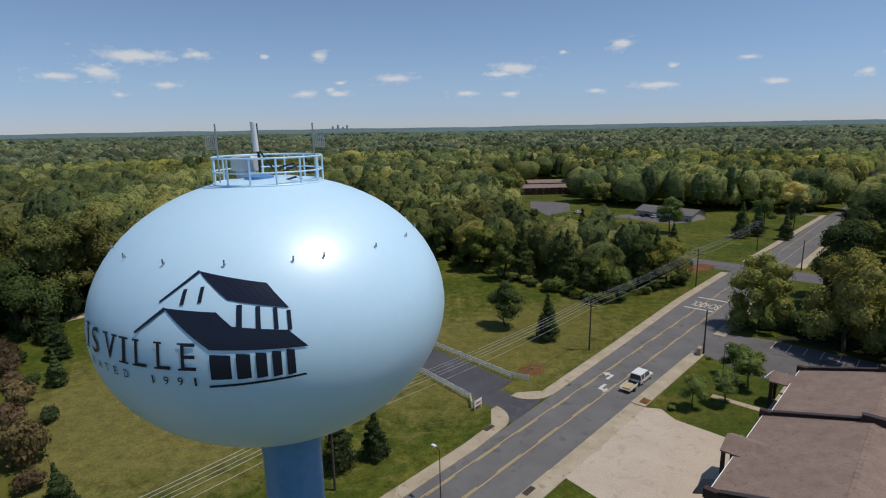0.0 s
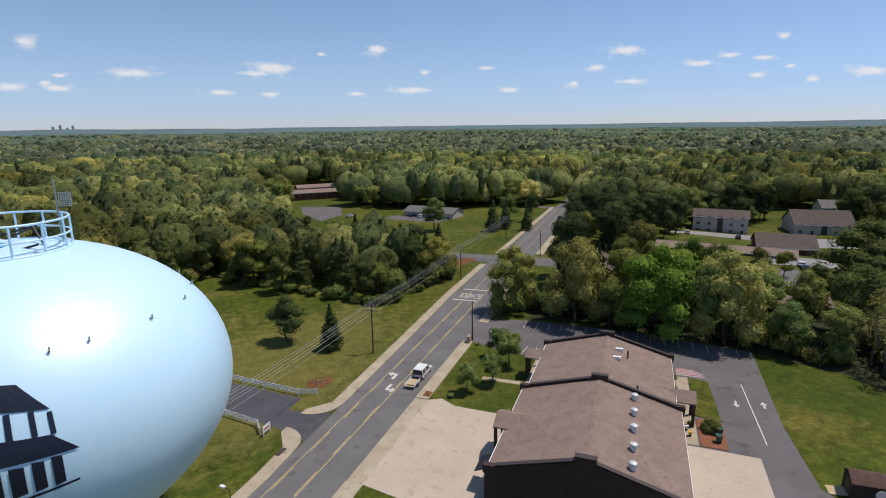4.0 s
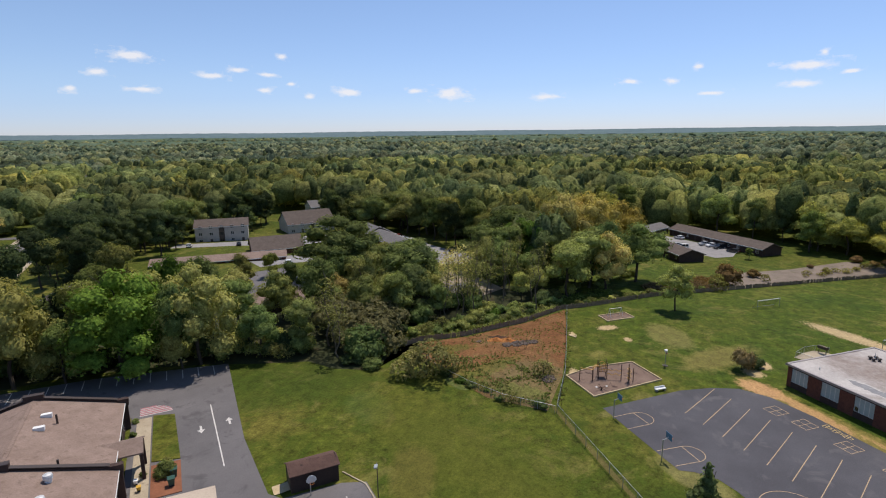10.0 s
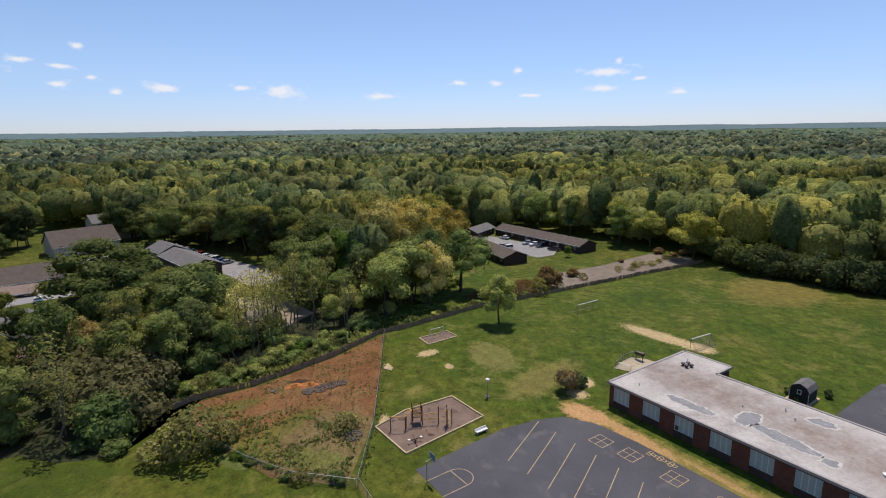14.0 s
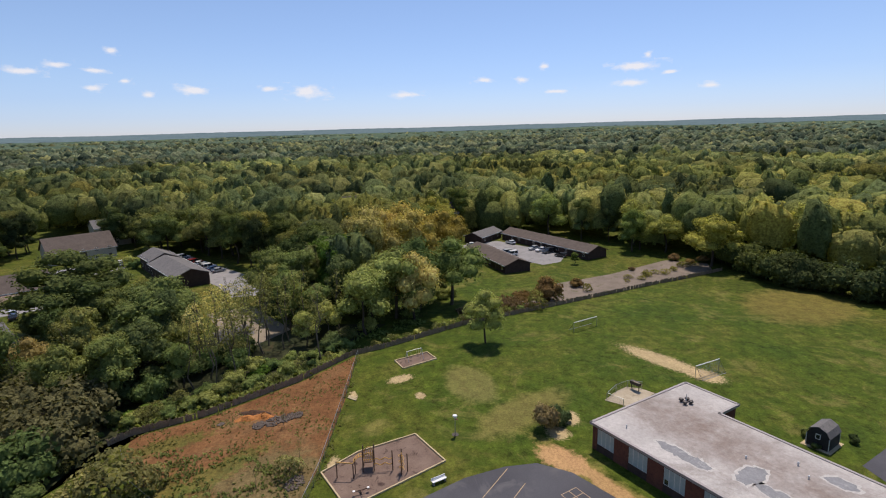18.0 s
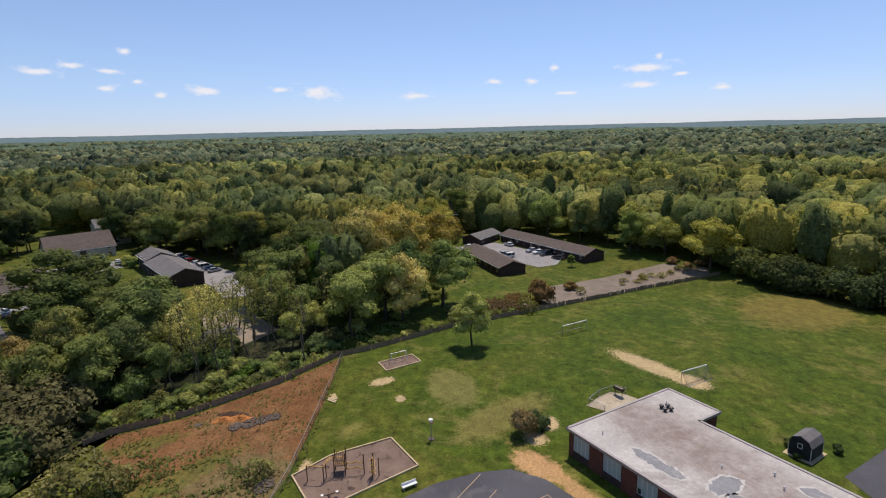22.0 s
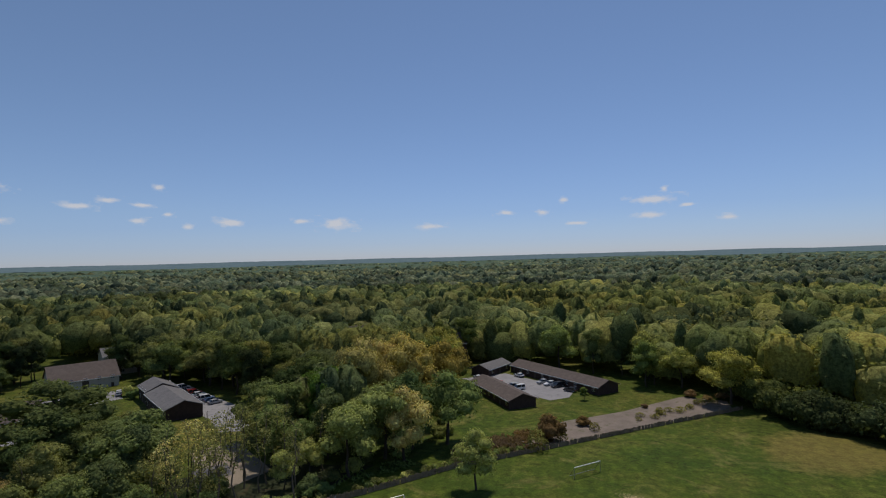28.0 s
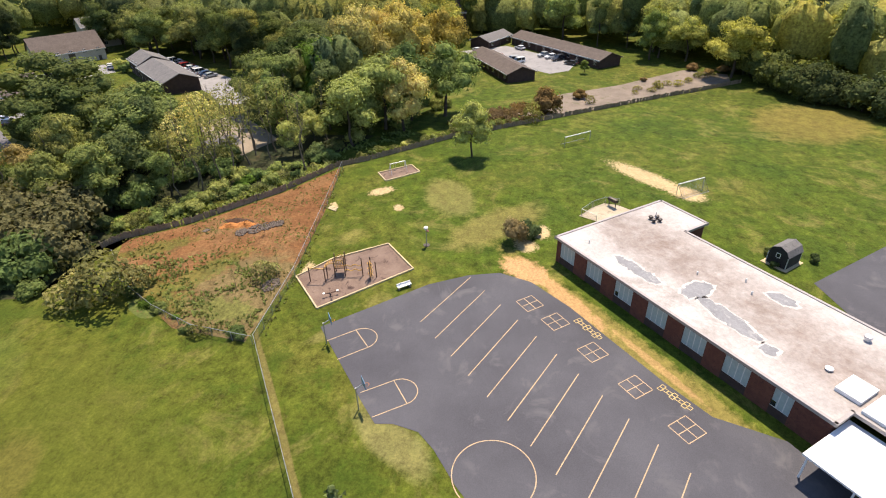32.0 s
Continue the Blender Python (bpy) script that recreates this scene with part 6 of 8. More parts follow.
# ---- woods ----
CLEAR = [
    [(-60, -60), (-60, -140), (150, -140), (192, -109), (204, -93), (222, -88), (231, -73), (250, -60), (290, -22), (286, 6), (262, 10), (244, 6), (230, -1), (213, -3), (186, -5), (175, -4), (165, 7), (151, 13), (137, 21), (123, 32),
     (113, 36), (99, 37), (97, 45), (101, 53), (97, 62), (95, 70), (91, 83), (80, 95), (67, 104), (58, 106), (20, 70), (-40, 10)],
    [(-140, 40), (-119, 86), (-109, 90), (-90, 106), (-86, 122), (-78, 131), (-40, 152), (0, 167), (17, 147), (36, 124), (61, 139), (73, 162), (84, 155), (40, 100), (-20, 40), (-60, -60)],
    [uv(-150, -53), uv(-150, -29.5), uv(320, -29.0), uv(320, -52)],
    [(38, 182), (34, 230), (26, 300), (10, 350), (20, 410), (95, 425), (84, 345), (74, 312), (88, 296), (100, 285), (120, 262), (150, 262), (172, 245), (160, 215), (112, 172), (84, 158), (62, 164)],
    [(100, 400), (120, 430), (140, 400)],
    [(226, 122), (248, 108), (216, 60), (204, 46), (186, 44), (176, 50), (160, 26), (150, 32), (158, 58), (164, 76), (192, 106)],
    [(180, 176), (200, 180), (252, 172), (250, 128), (222, 114), (200, 110), (172, 96), (156, 110), (140, 152), (152, 158), (166, 150)],
    [(108, 108), (98, 120), (112, 134), (140, 156), (176, 120), (196, 100), (186, 74), (164, 60), (152, 34), (134, 46), (124, 62), (116, 82)],
    [(-514, 430), (-383, 459), (-328, 385), (-422, 375)],
    [uv(163, -62), uv(181, -62), uv(172, -112), uv(158, -112)],
    [uv(140, -30), uv(146, -17), uv(262, -20), uv(262, -30)],
    [(325, 435), (368, 438), (374, 482), (335, 484)],
    [(214, 246), (232, 222), (285, 198), (302, 215), (272, 250), (236, 268)],
    [(246, 172), (258, 142), (288, 160), (290, 192), (262, 198)],
    [(292, 48), (332, 44), (346, 80), (302, 86)],
    [(136, 196), (150, 168), (172, 156), (188, 168), (178, 190), (160, 206), (145, 208)],
    [(190, 262), (205, 258), (290, 358), (545, 636), (535, 646), (276, 366)],
    [(240, -70), (222, -88), (204, -93), (192, -109), (150, -140), (157, -149), (201, -117), (213, -102), (229, -98), (250, -78)],
    [(178, -3), (228, -6), (231, 14), (208, 27), (180, 26)],
    [uv(118, -27), uv(262, -27), uv(262, -6), uv(190, 4), uv(118, 4)],
    # the belt behind the station, planted tree by tree
    [(67, 100), (95, 60), (100, 34), (125, 28), (140, 20), (158, 22), (160, 40), (134, 52), (122, 70), (116, 92), (84, 116)],
]


def wooded(x, y):
    w = np.ones(np.shape(x), bool)
    for c in CLEAR:
        w &= ~inside(c, x, y)
    return w


def scatter(cx, cy, r0, r1, step, seed):
    """Jittered places between two radii round a centre, on wooded ground only."""
    rng = np.random.default_rng(seed)
    k = np.arange(-r1, r1 + step, step)
    x, y = np.meshgrid(k, k)
    x, y = x.ravel(), y.ravel()
    x = x + rng.uniform(-0.42, 0.42, x.shape) * step
    y = y + rng.uniform(-0.42, 0.42, y.shape) * step
    r = np.hypot(x, y)
    ok = (r >= r0) & (r < r1)
    x, y = x[ok] + cx, y[ok] + cy
    # the camera's ground lies to the north-east; little stands south-west of it
    ok = (0.62 * x + 0.78 * y > -120) & wooded(x, y)
    return x[ok], y[ok], rng


def edge_distance(x, y):
    d = np.full(np.shape(x), 1e9)
    for c in CLEAR[:4] + CLEAR[5:7]:
        for (x0, y0), (x1, y1) in zip(c, c[1:] + c[:1]):
            t = np.clip(((x - x0) * (x1 - x0) + (y - y0) * (y1 - y0)) / max(1e-6, (x1 - x0) ** 2 + (y1 - y0) ** 2), 0, 1)
            d = np.minimum(d, np.hypot(x - x0 - t * (x1 - x0), y - y0 - t * (y1 - y0)))
    return d


# the row beside the parking lot: kind, place, width and slenderness
for k, x, y, w, t in (("full_olive", 64.9, 107.6, 0.95, 1.02), ("full_olive", 73.0, 94.5, 1.08, 1.08), ("full_olive", 78.5, 89.5, 0.75, 0.9), ("round", 77.6, 88.0, 0.7, 1.2), ("full_bright", 83.6, 81.0, 1.35, 0.87), ("full_olive", 92.0, 71.5, 1.1, 1.05), ("round", 89.0, 73.0, 0.8, 1.5), ("round", 98.8, 63.4, 0.85, 0.9),
                      ("round", 122.0, 63.8, 1.0, 1.08), ("olive", 104.0, 57.0, 0.7, 0.8), ("sparse", 101.8, 47.0, 0.9, 0.7), ("sparse", 105.0, 50.0, 1.0, 0.75), ("sparse", 108.0, 53.5, 1.0, 0.8), ("oak", 149.0, 53.0, 1.35, 0.66), ("oak", 141.5, 50.0, 1.15, 0.74), ("oak", 151.0, 72.0, 1.3, 0.66), ("pine", 141.0, 47.0, 0.8, 0.95), ("tall", 124.0, 45.0, 0.8, 0.78), ("pine", 130.0, 43.0, 0.75, 0.85),
                      ("olive", 129.8, 57.7, 0.7, 0.75), ("round", 114.0, 119.0, 0.95, 1.25), ("round", 105.0, 116.0, 0.8, 1.2), ("bright", 112.5, 99.0, 0.75, 1.3), ("olive", 128.0, 92.0, 0.75, 0.85), ("round", 114.0, 92.0, 0.9, 1.2), ("tall", 96.0, 90.0, 0.9, 0.9), ("round", 103.0, 84.0, 0.95, 1.2),
                      ("olive", 110.0, 78.0, 0.85, 0.85), ("tall", 104.5, 73.0, 0.8, 0.85), ("round", 88.0, 96.0, 0.9, 1.25), ("tall", 80.0, 102.0, 0.9, 0.9), ("round", 116.0, 72.0, 0.85, 1.1), ("oak", 158.5, 80.5, 2.0, 0.55), ("tall", 131.0, 79.0, 0.75, 0.75), ("round", 140.0, 64.0, 0.8, 1.05), ("round", 150.0, 68.0, 0.75, 1.0),
                      ("gold_thin", 158.0, 43.0, 1.0, 0.66), ("gold_thin", 154.0, 44.5, 1.0, 0.66), ("gold_thin", 161.0, 40.0, 1.0, 0.62), ("gold", 168.0, 3.2, 0.85, 1.22), ("gold", 186.2, 17.6, 1.2, 1.35), ("gold", 208.0, 13.0, 1.2, 1.3), ("gold", 219.0, 2.0, 1.05, 1.25), ("gold", 197.0, 8.0, 1.1, 1.35), ("gold", 201.0, 18.0, 1.1, 1.35),
                      ("bright", 176.0, 22.0, 0.95, 1.3), ("bright", 193.0, 32.0, 0.95, 1.1), ("tall", 172.0, 12.0, 0.8, 0.85), ("bright", 182.0, 30.0, 0.9, 1.2), ("tall", 178.0, 8.0, 0.75, 0.9)):
    plant(k, x, y, w, t)
BELT = (("gold_thin", 142, 37, 0.86), ("gold_thin", 139.5, 39, 0.8), ("gold_thin", 144.5, 36, 0.84), ("round", 131, 38, 0.6),
        ("sparse", 146, 30, 0.82), ("sparse", 149, 27, 0.78), ("sparse", 150.5, 31, 0.84), ("sparse", 153, 27.5, 0.8), ("sparse", 144, 32.5, 0.76), ("sparse", 156, 25, 0.82), ("sparse", 147.5, 34, 0.8), ("sparse", 154, 33, 0.85),
        ("sparse", 138, 33, 0.7), ("sparse", 135.5, 35.5, 0.7), ("sparse", 140, 30, 0.7), ("sparse", 133, 33, 0.68), ("sparse", 142, 34.5, 0.8), ("sparse", 151.5, 35.5, 0.82), ("sparse", 148, 37, 0.78), ("sparse", 136.5, 31, 0.72), ("sparse", 158, 28, 0.8), ("sparse", 131, 36, 0.68), ("gold_thin", 137, 38, 0.76), ("sparse", 161, 19, 0.75), ("round", 151, 23, 0.55), ("round", 156, 20, 0.6), ("round", 161, 24, 0.75), ("tall", 160, 30, 0.7),  ("round", 168, 70, 0.7), ("round", 150, 100, 0.55),
        ("pine", 79, 108, 0.8), ("round", 58.6, 140, 0.95), ("round", 89, 213.5, 1.05), ("cone", 110.5, 201, 1.15), ("cone", 118, 204, 1.0), ("cone", 124, 196, 0.9),
        ("round", 79, 303, 1.0), ("round", 86, 295, 0.9), ("pine", 92, 291, 0.6), ("round", 36, 296, 1.5), ("broad", 30, 290, 1.2), ("round", 42, 128, 0.62), ("round", 38.5, 133, 0.7), ("round", 131, 222, 0.9), ("pine", 138, 214, 0.7))
for k, x, y, s in (("round", 140, 69, 0.8), ("tall", 146, 74, 0.62), ("round", 135, 61, 0.85), ("broad", 150, 64, 0.8), ("round", 144, 57, 0.75), ("round", 138, 54, 0.7), ("sparse", 128, 57, 0.7), ("gold", 129, 65, 0.62), ("dry_bush", 124, 74, 1.8),
                   ("round", 164, 62, 0.8), ("round", 133, 50, 0.7), ("sparse", 132, 72, 0.65), ("round", 121, 52, 0.85), ("sparse", 122, 62, 0.7), ("round", 160, 56, 0.7), ("dry_bush", 128, 80, 1.6), ("round", 127, 49, 0.8), ("round", 147, 50, 0.75), ("broad", 141, 47, 0.7), ("round", 153, 70, 0.7), ("round", 118, 72, 0.75), ("tall", 131, 56, 0.75)):
    plant(k, x, y, s)
for k in range(24):
    t = rt.random()
    plant("pine", 138 + 40 * t + rt.uniform(0, 12), 194 - 36 * t + rt.uniform(0, 16), rt.uniform(0.62, 0.85), 0.95, "dark evergreen in the grove beside the apartments")
for k, x, y, s in (("pine", 157, 166, 0.7), ("pine", 165, 168, 0.75), ("pine", 172, 167, 0.7), ("pine", 177, 176, 0.75), ("round", 187, 176, 0.6), ("pine", 266, 143, 0.8), ("round", 257, 137, 0.75), ("round", 249, 126, 0.7), ("pine", 236, 172, 0.8), ("round", 226, 170, 0.7), ("pine", 248, 178, 0.85), ("oak", 242, 184, 0.7), ("pine", 219, 166, 0.65), ("round", 240, 118, 0.6), ("bush", 226, 116, 1.3), ("bush", 222, 112, 1.1)):
    plant(k, x, y, s)
for k, x, y, s in BELT:
    plant(k, x, y, s)
for i in range(11):
    for j in range(2):
        u, v = 146 + 9.5 * i + rt.uniform(-3, 3), -19.5 + 11 * j + rt.uniform(-2.5, 2.5)
        if not (166 < u < 182 and v < -8):
            plant(("pine", "pine", "cone", "pine", "round", "pine")[rt.randrange(6)], *uv(u, v), rt.uniform(0.85, 1.1), rt.uniform(0.85, 1.0), "dark evergreen in the grove beside the road")
for k in range(30):
    t = rt.random()
    x, y = (76 + 37 * t, 100 - 52 * t) if k % 2 else (118 + 40 * t, 42 - 20 * t)
    plant(rt.choice(("bush", "dark_bush", "dark_bush", "dry_bush", "bush")), x + rt.uniform(0, 9), y + rt.uniform(0, 7), rt.uniform(0.8, 1.7), rt.uniform(0.8, 1.3), "leafy undergrowth among the trees")


WX, WY, wr = scatter(55, 45, 0, 250, 8.8, 3)
WD = edge_distance(WX, WY)
near = (WD < 11.5) & (np.hypot(WX - 55, WY - 45) < np.where(WX > 150, 240, 190))
for x, y, d in zip(WX[near], WY[near], WD[near]):
    x, y = float(x), float(y)
    q = rt.random()
    ru, rv = U[0] * x + U[1] * y, V[0] * x + V[1] * y
    if ru < 300 and -56 < rv < -22:
        continue
    thin = inside([(118, 20), (150, 12), (168, 40), (140, 60), (120, 48)], np.array([x]), np.array([y]))[0]
    west = y > 90 and x < 72
    low = 0.84 if west and x > -30 else 0.76 if inside([(56, 104), (95, 64), (106, 80), (80, 130)], np.array([x]), np.array([y]))[0] else 0.82 if inside([(118, 20), (160, 8), (190, 60), (140, 75)], np.array([x]), np.array([y]))[0] else 1.0
    if thin and q < 0.62:
        plant("sparse", x, y, low * rt.uniform(0.85, 1.1))
    elif x < -30 and y > 80:
        plant(("olive", "broad", "pine", "tall")[rt.choice((0, 0, 0, 0, 1, 2, 3, 0))], x, y, rt.uniform(1.05, 1.3), 1.0)
    elif west and q < 0.36:
        plant("cone", x, y, rt.uniform(1.1, 1.5), 0.95)
    elif west and q < 0.82:
        plant("pine", x, y, low * rt.uniform(0.7, 1.0), 0.9)
    elif q < 0.16:
        plant("pine", x, y, low * rt.uniform(0.7, 0.95))
    elif q < 0.5:
        plant("tall", x, y, low * rt.uniform(0.95, 1.25), 0.84)
    elif q < 0.72:
        plant("round", x, y, low * rt.uniform(1.05, 1.5), 0.9)
    elif q < 0.93 or x > 190:
        plant("broad", x, y, low * rt.uniform(0.95, 1.35), 0.92)
    else:
        plant("gold", x, y, low * rt.uniform(0.9, 1.2), 0.9)


for k, p in enumerate(along([(68, 105), (80, 96.5), (90, 85), (95.5, 72), (98.8, 63.5), (102, 54)], 2.2)):
    plant(("dark_bush", "bush", "dark_bush", "dry_bush")[k % 4], p.x + rt.uniform(-1.5, 2.5), p.y + rt.uniform(-1.5, 2.5), rt.uniform(0.9, 1.6), rt.uniform(0.8, 1.3), "leafy undergrowth among the trees")
for path in ([(58, 107), (67, 105), (80, 96), (91, 84), (95, 71), (98, 62), (102, 53)], [(99, 46), (100, 40), (113, 40)], [(116, 41), (126, 33), (139, 23), (152, 15), (166, 8)], [(168, 4), (186, -3), (206, -1)], [(0, 168), (17, 148), (36, 125), (61, 140), (72, 161)],
             [(206, -92), (192, -109), (170, -124)], [(-118, 88), (-106, 93), (-90, 107)]):
    for (x0, y0), (x1, y1) in zip(path, path[1:]):
        n = int(math.hypot(x1 - x0, y1 - y0) / 4.2) + 1
        for k in range(n):
            t = (k + rt.random()) / n
            plant(rt.choice(("bush", "bush", "dry_bush", "dark_bush")), x0 + (x1 - x0) * t + rt.uniform(-0.5, 2.5), y0 + (y1 - y0) * t + rt.uniform(-0.5, 2.5), rt.uniform(0.5, 1.25), rt.uniform(0.7, 1.1), "leafy undergrowth at the wood's edge")

EDGE = [(-150, 62), (-119, 89), (-109, 93), (-90, 109), (-87, 124), (-79, 134), (-40, 156), (-2, 170)]
for (x0, y0), (x1, y1) in zip(EDGE, EDGE[1:]):
    n = int(math.hypot(x1 - x0, y1 - y0) / 3.6)
    for k in range(n):
        t = (k + rt.random()) / n
        plant(rt.choice(("bush", "dry_bush", "dark_bush", "dry_bush", "brown_bush")), x0 + (x1 - x0) * t + rt.uniform(-3, 0.5), y0 + (y1 - y0) * t + rt.uniform(0, 4), rt.uniform(1.0, 2.1), rt.uniform(1.0, 1.7), "tall leafy undergrowth at the wood's edge")


def woods(name, x, y, rng, sub, size, tall, material, label, clumps=10, cut=-0.35, sprays=0, leaf=0.4, rough=0.03):
    """Many crowns in one mesh: domes that swell into rounded clumps, cut off below, with loose sprays on the nearer ones."""
    n = len(x)
    bv, bf = ICO[sub]
    bf = bf[bv[bf].mean(1)[:, 2] > cut]
    used = np.unique(bf)
    back = np.full(len(bv), -1)
    back[used] = np.arange(len(used))
    bv, bf = bv[used], back[bf]
    tone = rng.random(n)
    w = np.where(tone < 0.16, 0.66, 1.0)[:, None, None] * size * np.exp(rng.normal(0, 0.32, (n, 1, 1))).clip(0.5, 1.7)
    h = np.broadcast_to(tall, (n,))[:, None, None] * (rng.uniform(0.7, 1.2, n) + 0.12 * (tone < 0.16))[:, None, None]
    r = np.stack([lumpy(rng, bv, 4, 0.2, 0.34) * lumpy(rng, bv, clumps, 0.78 if sub > 2 else 0.66, 0.22) for _ in range(n)])[:, :, None] * 1.12
    v = bv[None] * (r + rough * rng.standard_normal((n, len(bv), 1)))
    depth = np.maximum(w * 1.0, h * 0.46)
    wide = np.exp(rng.normal(0, 0.14, (n, 1, 1)))
    span = np.concatenate([w * wide, w / wide, depth], 2)
    mid = np.stack([x, y, height(x, y)], 1)[:, None, :] + np.concatenate([0 * h, 0 * h, h - depth], 2)
    v = v * span + mid
    f = (bf[None] + (np.arange(n) * len(bv))[:, None, None]).reshape(-1, 3)
    tones = np.repeat(tone, len(bv))
    v = v.reshape(-1, 3)
    cores = len(f)
    if sprays:
        k = rng.integers(0, len(bv), (n, sprays))
        d = bv[k]
        p = (mid + d * span * (np.take_along_axis(r[:, :, 0], k, 1)[:, :, None] + rng.uniform(-0.02, 0.08, (n, sprays, 1)))).reshape(-1, 3) + rng.normal(0, 0.3, (n * sprays, 3))
        nrm = d.reshape(-1, 3) + 0.35 * rng.standard_normal((n * sprays, 3)) + [0, 0, 0.3]
        nrm /= np.linalg.norm(nrm, axis=1)[:, None]
        a = np.cross(nrm, rng.standard_normal((len(p), 3)))
        a /= np.linalg.norm(a, axis=1)[:, None]
        b = np.cross(nrm, a)
        q = rng.uniform(0.5, 1.15, (len(p), 1)) * leaf
        tri = np.stack([p - a * q, p + a * q, p + b * q * 1.5], 1).reshape(-1, 3)
        f = np.concatenate([f, len(v) + np.arange(len(tri)).reshape(-1, 3)])
        v = np.concatenate([v, tri])
        tones = np.concatenate([tones, np.repeat(tone, sprays * 3)])
    me = raw_mesh(name, v, f, M[material], np.arange(len(f)) < cores)
    me.attributes.new("tone", "FLOAT", "POINT").data.foreach_set("value", tones.astype(np.float32))
    return tagged(new(name, me), label, "woods", kind="stuff")


DX, DY, wr = scatter(55, 45, 0, 250, 7.6, 13)
deep = (edge_distance(DX, DY) >= 10.5) | (np.hypot(DX - 55, DY - 45) >= np.where(DX > 150, 240, 190))
DX, DY = DX[deep], DY[deep]
deep_low = np.where((DX > -30) & (DX < 72) & (DY > 90), 0.84, 1.0)
woods("woodland", DX, DY, wr, 2, 5.5, 17.5 * deep_low, "woods", "dense mixed spring woodland behind the first trees", 18, -0.5, 480, 0.46, 0.07)
x, y, wr = scatter(55, 45, 250, 420, 8.8, 4)
woods("woodland_beyond", x, y, wr, 2, 5.8, 17.5, "woods", "dense mixed spring woodland", 16, -0.35, 190, 0.64, 0.08)
x, y, wr = scatter(55, 45, 420, 600, 9.6, 6)
woods("woodland_far", x, y, wr, 2, 6.2, 17.5, "woods", "dense distant woodland in mixed greens", 12, -0.1, 80, 0.85, 0.09)
# from here outward the crowns' greens carry painted haze
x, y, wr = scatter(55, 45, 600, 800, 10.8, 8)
woods("woodland_farther", x, y, wr, 2, 6.8, 17.5, "woods_far_haze", "dense distant woodland in mixed greens", 10, 0.1, 34, 1.1, 0.1)
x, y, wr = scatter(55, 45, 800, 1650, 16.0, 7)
woods("woodland_farthest", x, y, wr, 1, 9.4, 18, "woods_far_haze", "distant woodland in mixed greens", 5, -0.15)
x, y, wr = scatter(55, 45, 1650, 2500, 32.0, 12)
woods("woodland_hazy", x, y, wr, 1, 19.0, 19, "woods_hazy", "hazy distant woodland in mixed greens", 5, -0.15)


def far_canopy(name, r0, r1, rings, n, lump, material, label):
    """The roof of the farthest woods as one rough sheet."""
    rng = np.random.default_rng(9)
    a = np.radians(np.linspace(-72, 200, n))
    r = np.geomspace(r0, r1, rings)
    A, Rr = np.meshgrid(a, r)
    x, y = 55 + Rr * np.cos(A), 45 + Rr * np.sin(A)
    roll = 9 * np.sin(x / 310 + 1.3) * np.sin(y / 270) + 6 * np.sin(x / 120 + y / 170)
    z = height(x, y) + 14 + lump * rng.random(x.shape) + roll * np.clip((Rr - 1500) / 1500, 0, 0.3)
    v = np.stack([x, y, z], 2).reshape(-1, 3)
    i, j = np.meshgrid(np.arange(rings - 1), np.arange(n - 1), indexing="ij")
    q = (i * n + j).ravel()
    f = np.stack([q, q + 1, q + n + 1, q + n], 1)
    ob = new(name, raw_mesh(name, v, f, M[material], True))
    return tagged(ob, label, "woods", kind="structure")


# aerial haze is painted into these colours, bluer at the horizon
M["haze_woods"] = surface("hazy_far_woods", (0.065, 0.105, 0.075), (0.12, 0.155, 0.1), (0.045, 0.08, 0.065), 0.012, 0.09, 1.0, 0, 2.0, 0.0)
M["haze_blue_woods"] = surface("blue_distant_woods", (0.1, 0.15, 0.165), (0.13, 0.178, 0.19), (0.085, 0.13, 0.15), 0.004, 0.04, 1.0, 0, 1.0, 0.0)
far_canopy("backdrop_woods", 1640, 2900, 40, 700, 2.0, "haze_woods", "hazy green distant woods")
far_canopy("backdrop_horizon", 2850, 4750, 40, 700, 3, "haze_blue_woods", "horizon woods with bluish haze painted in")


# ---- mown field beside the tower ----
def mown_material():
    m, t, b = nodes_of("mown_grass")
    tc = t.nodes.new("ShaderNodeNewGeometry")
    mp = t.nodes.new("ShaderNodeMapping")
    mp.inputs["Rotation"].default_value = (0, 0, radians(-40.5))
    link(t, tc.outputs["Position"], mp.inputs["Vector"])
    w = t.nodes.new("ShaderNodeTexWave")
    w.inputs["Scale"].default_value, w.inputs["Distortion"].default_value, w.inputs["Detail"].default_value = 0.16, 1.2, 2
    w.inputs["Detail Scale"].default_value = 0.6
    link(t, mp.outputs[0], w.inputs["Vector"])
    c = ramp(t, w.outputs["Fac"], [(0.2, (0.082, 0.088, 0.016)), (0.8, (0.102, 0.102, 0.021))])
    n = noise_node(t, 0.3, 6, 0.7)
    c = mixc(t, 0.45, c, ramp(t, n, [(0.3, grey(0.3)), (0.7, grey(0.7))]), "OVERLAY")
    c = mixc(t, ramp(t, noise_node(t, 0.07, 5, 0.7), [(0.55, grey(0)), (0.75, grey(0.6))]), c, (0.16, 0.13, 0.05))
    link(t, c, b.inputs["Base Color"])
    b.inputs["Roughness"].default_value, b.inputs["Specular IOR Level"].default_value = 0.9, 0.1
    bump(t, b, n, 0.5, 0.1)
    return m


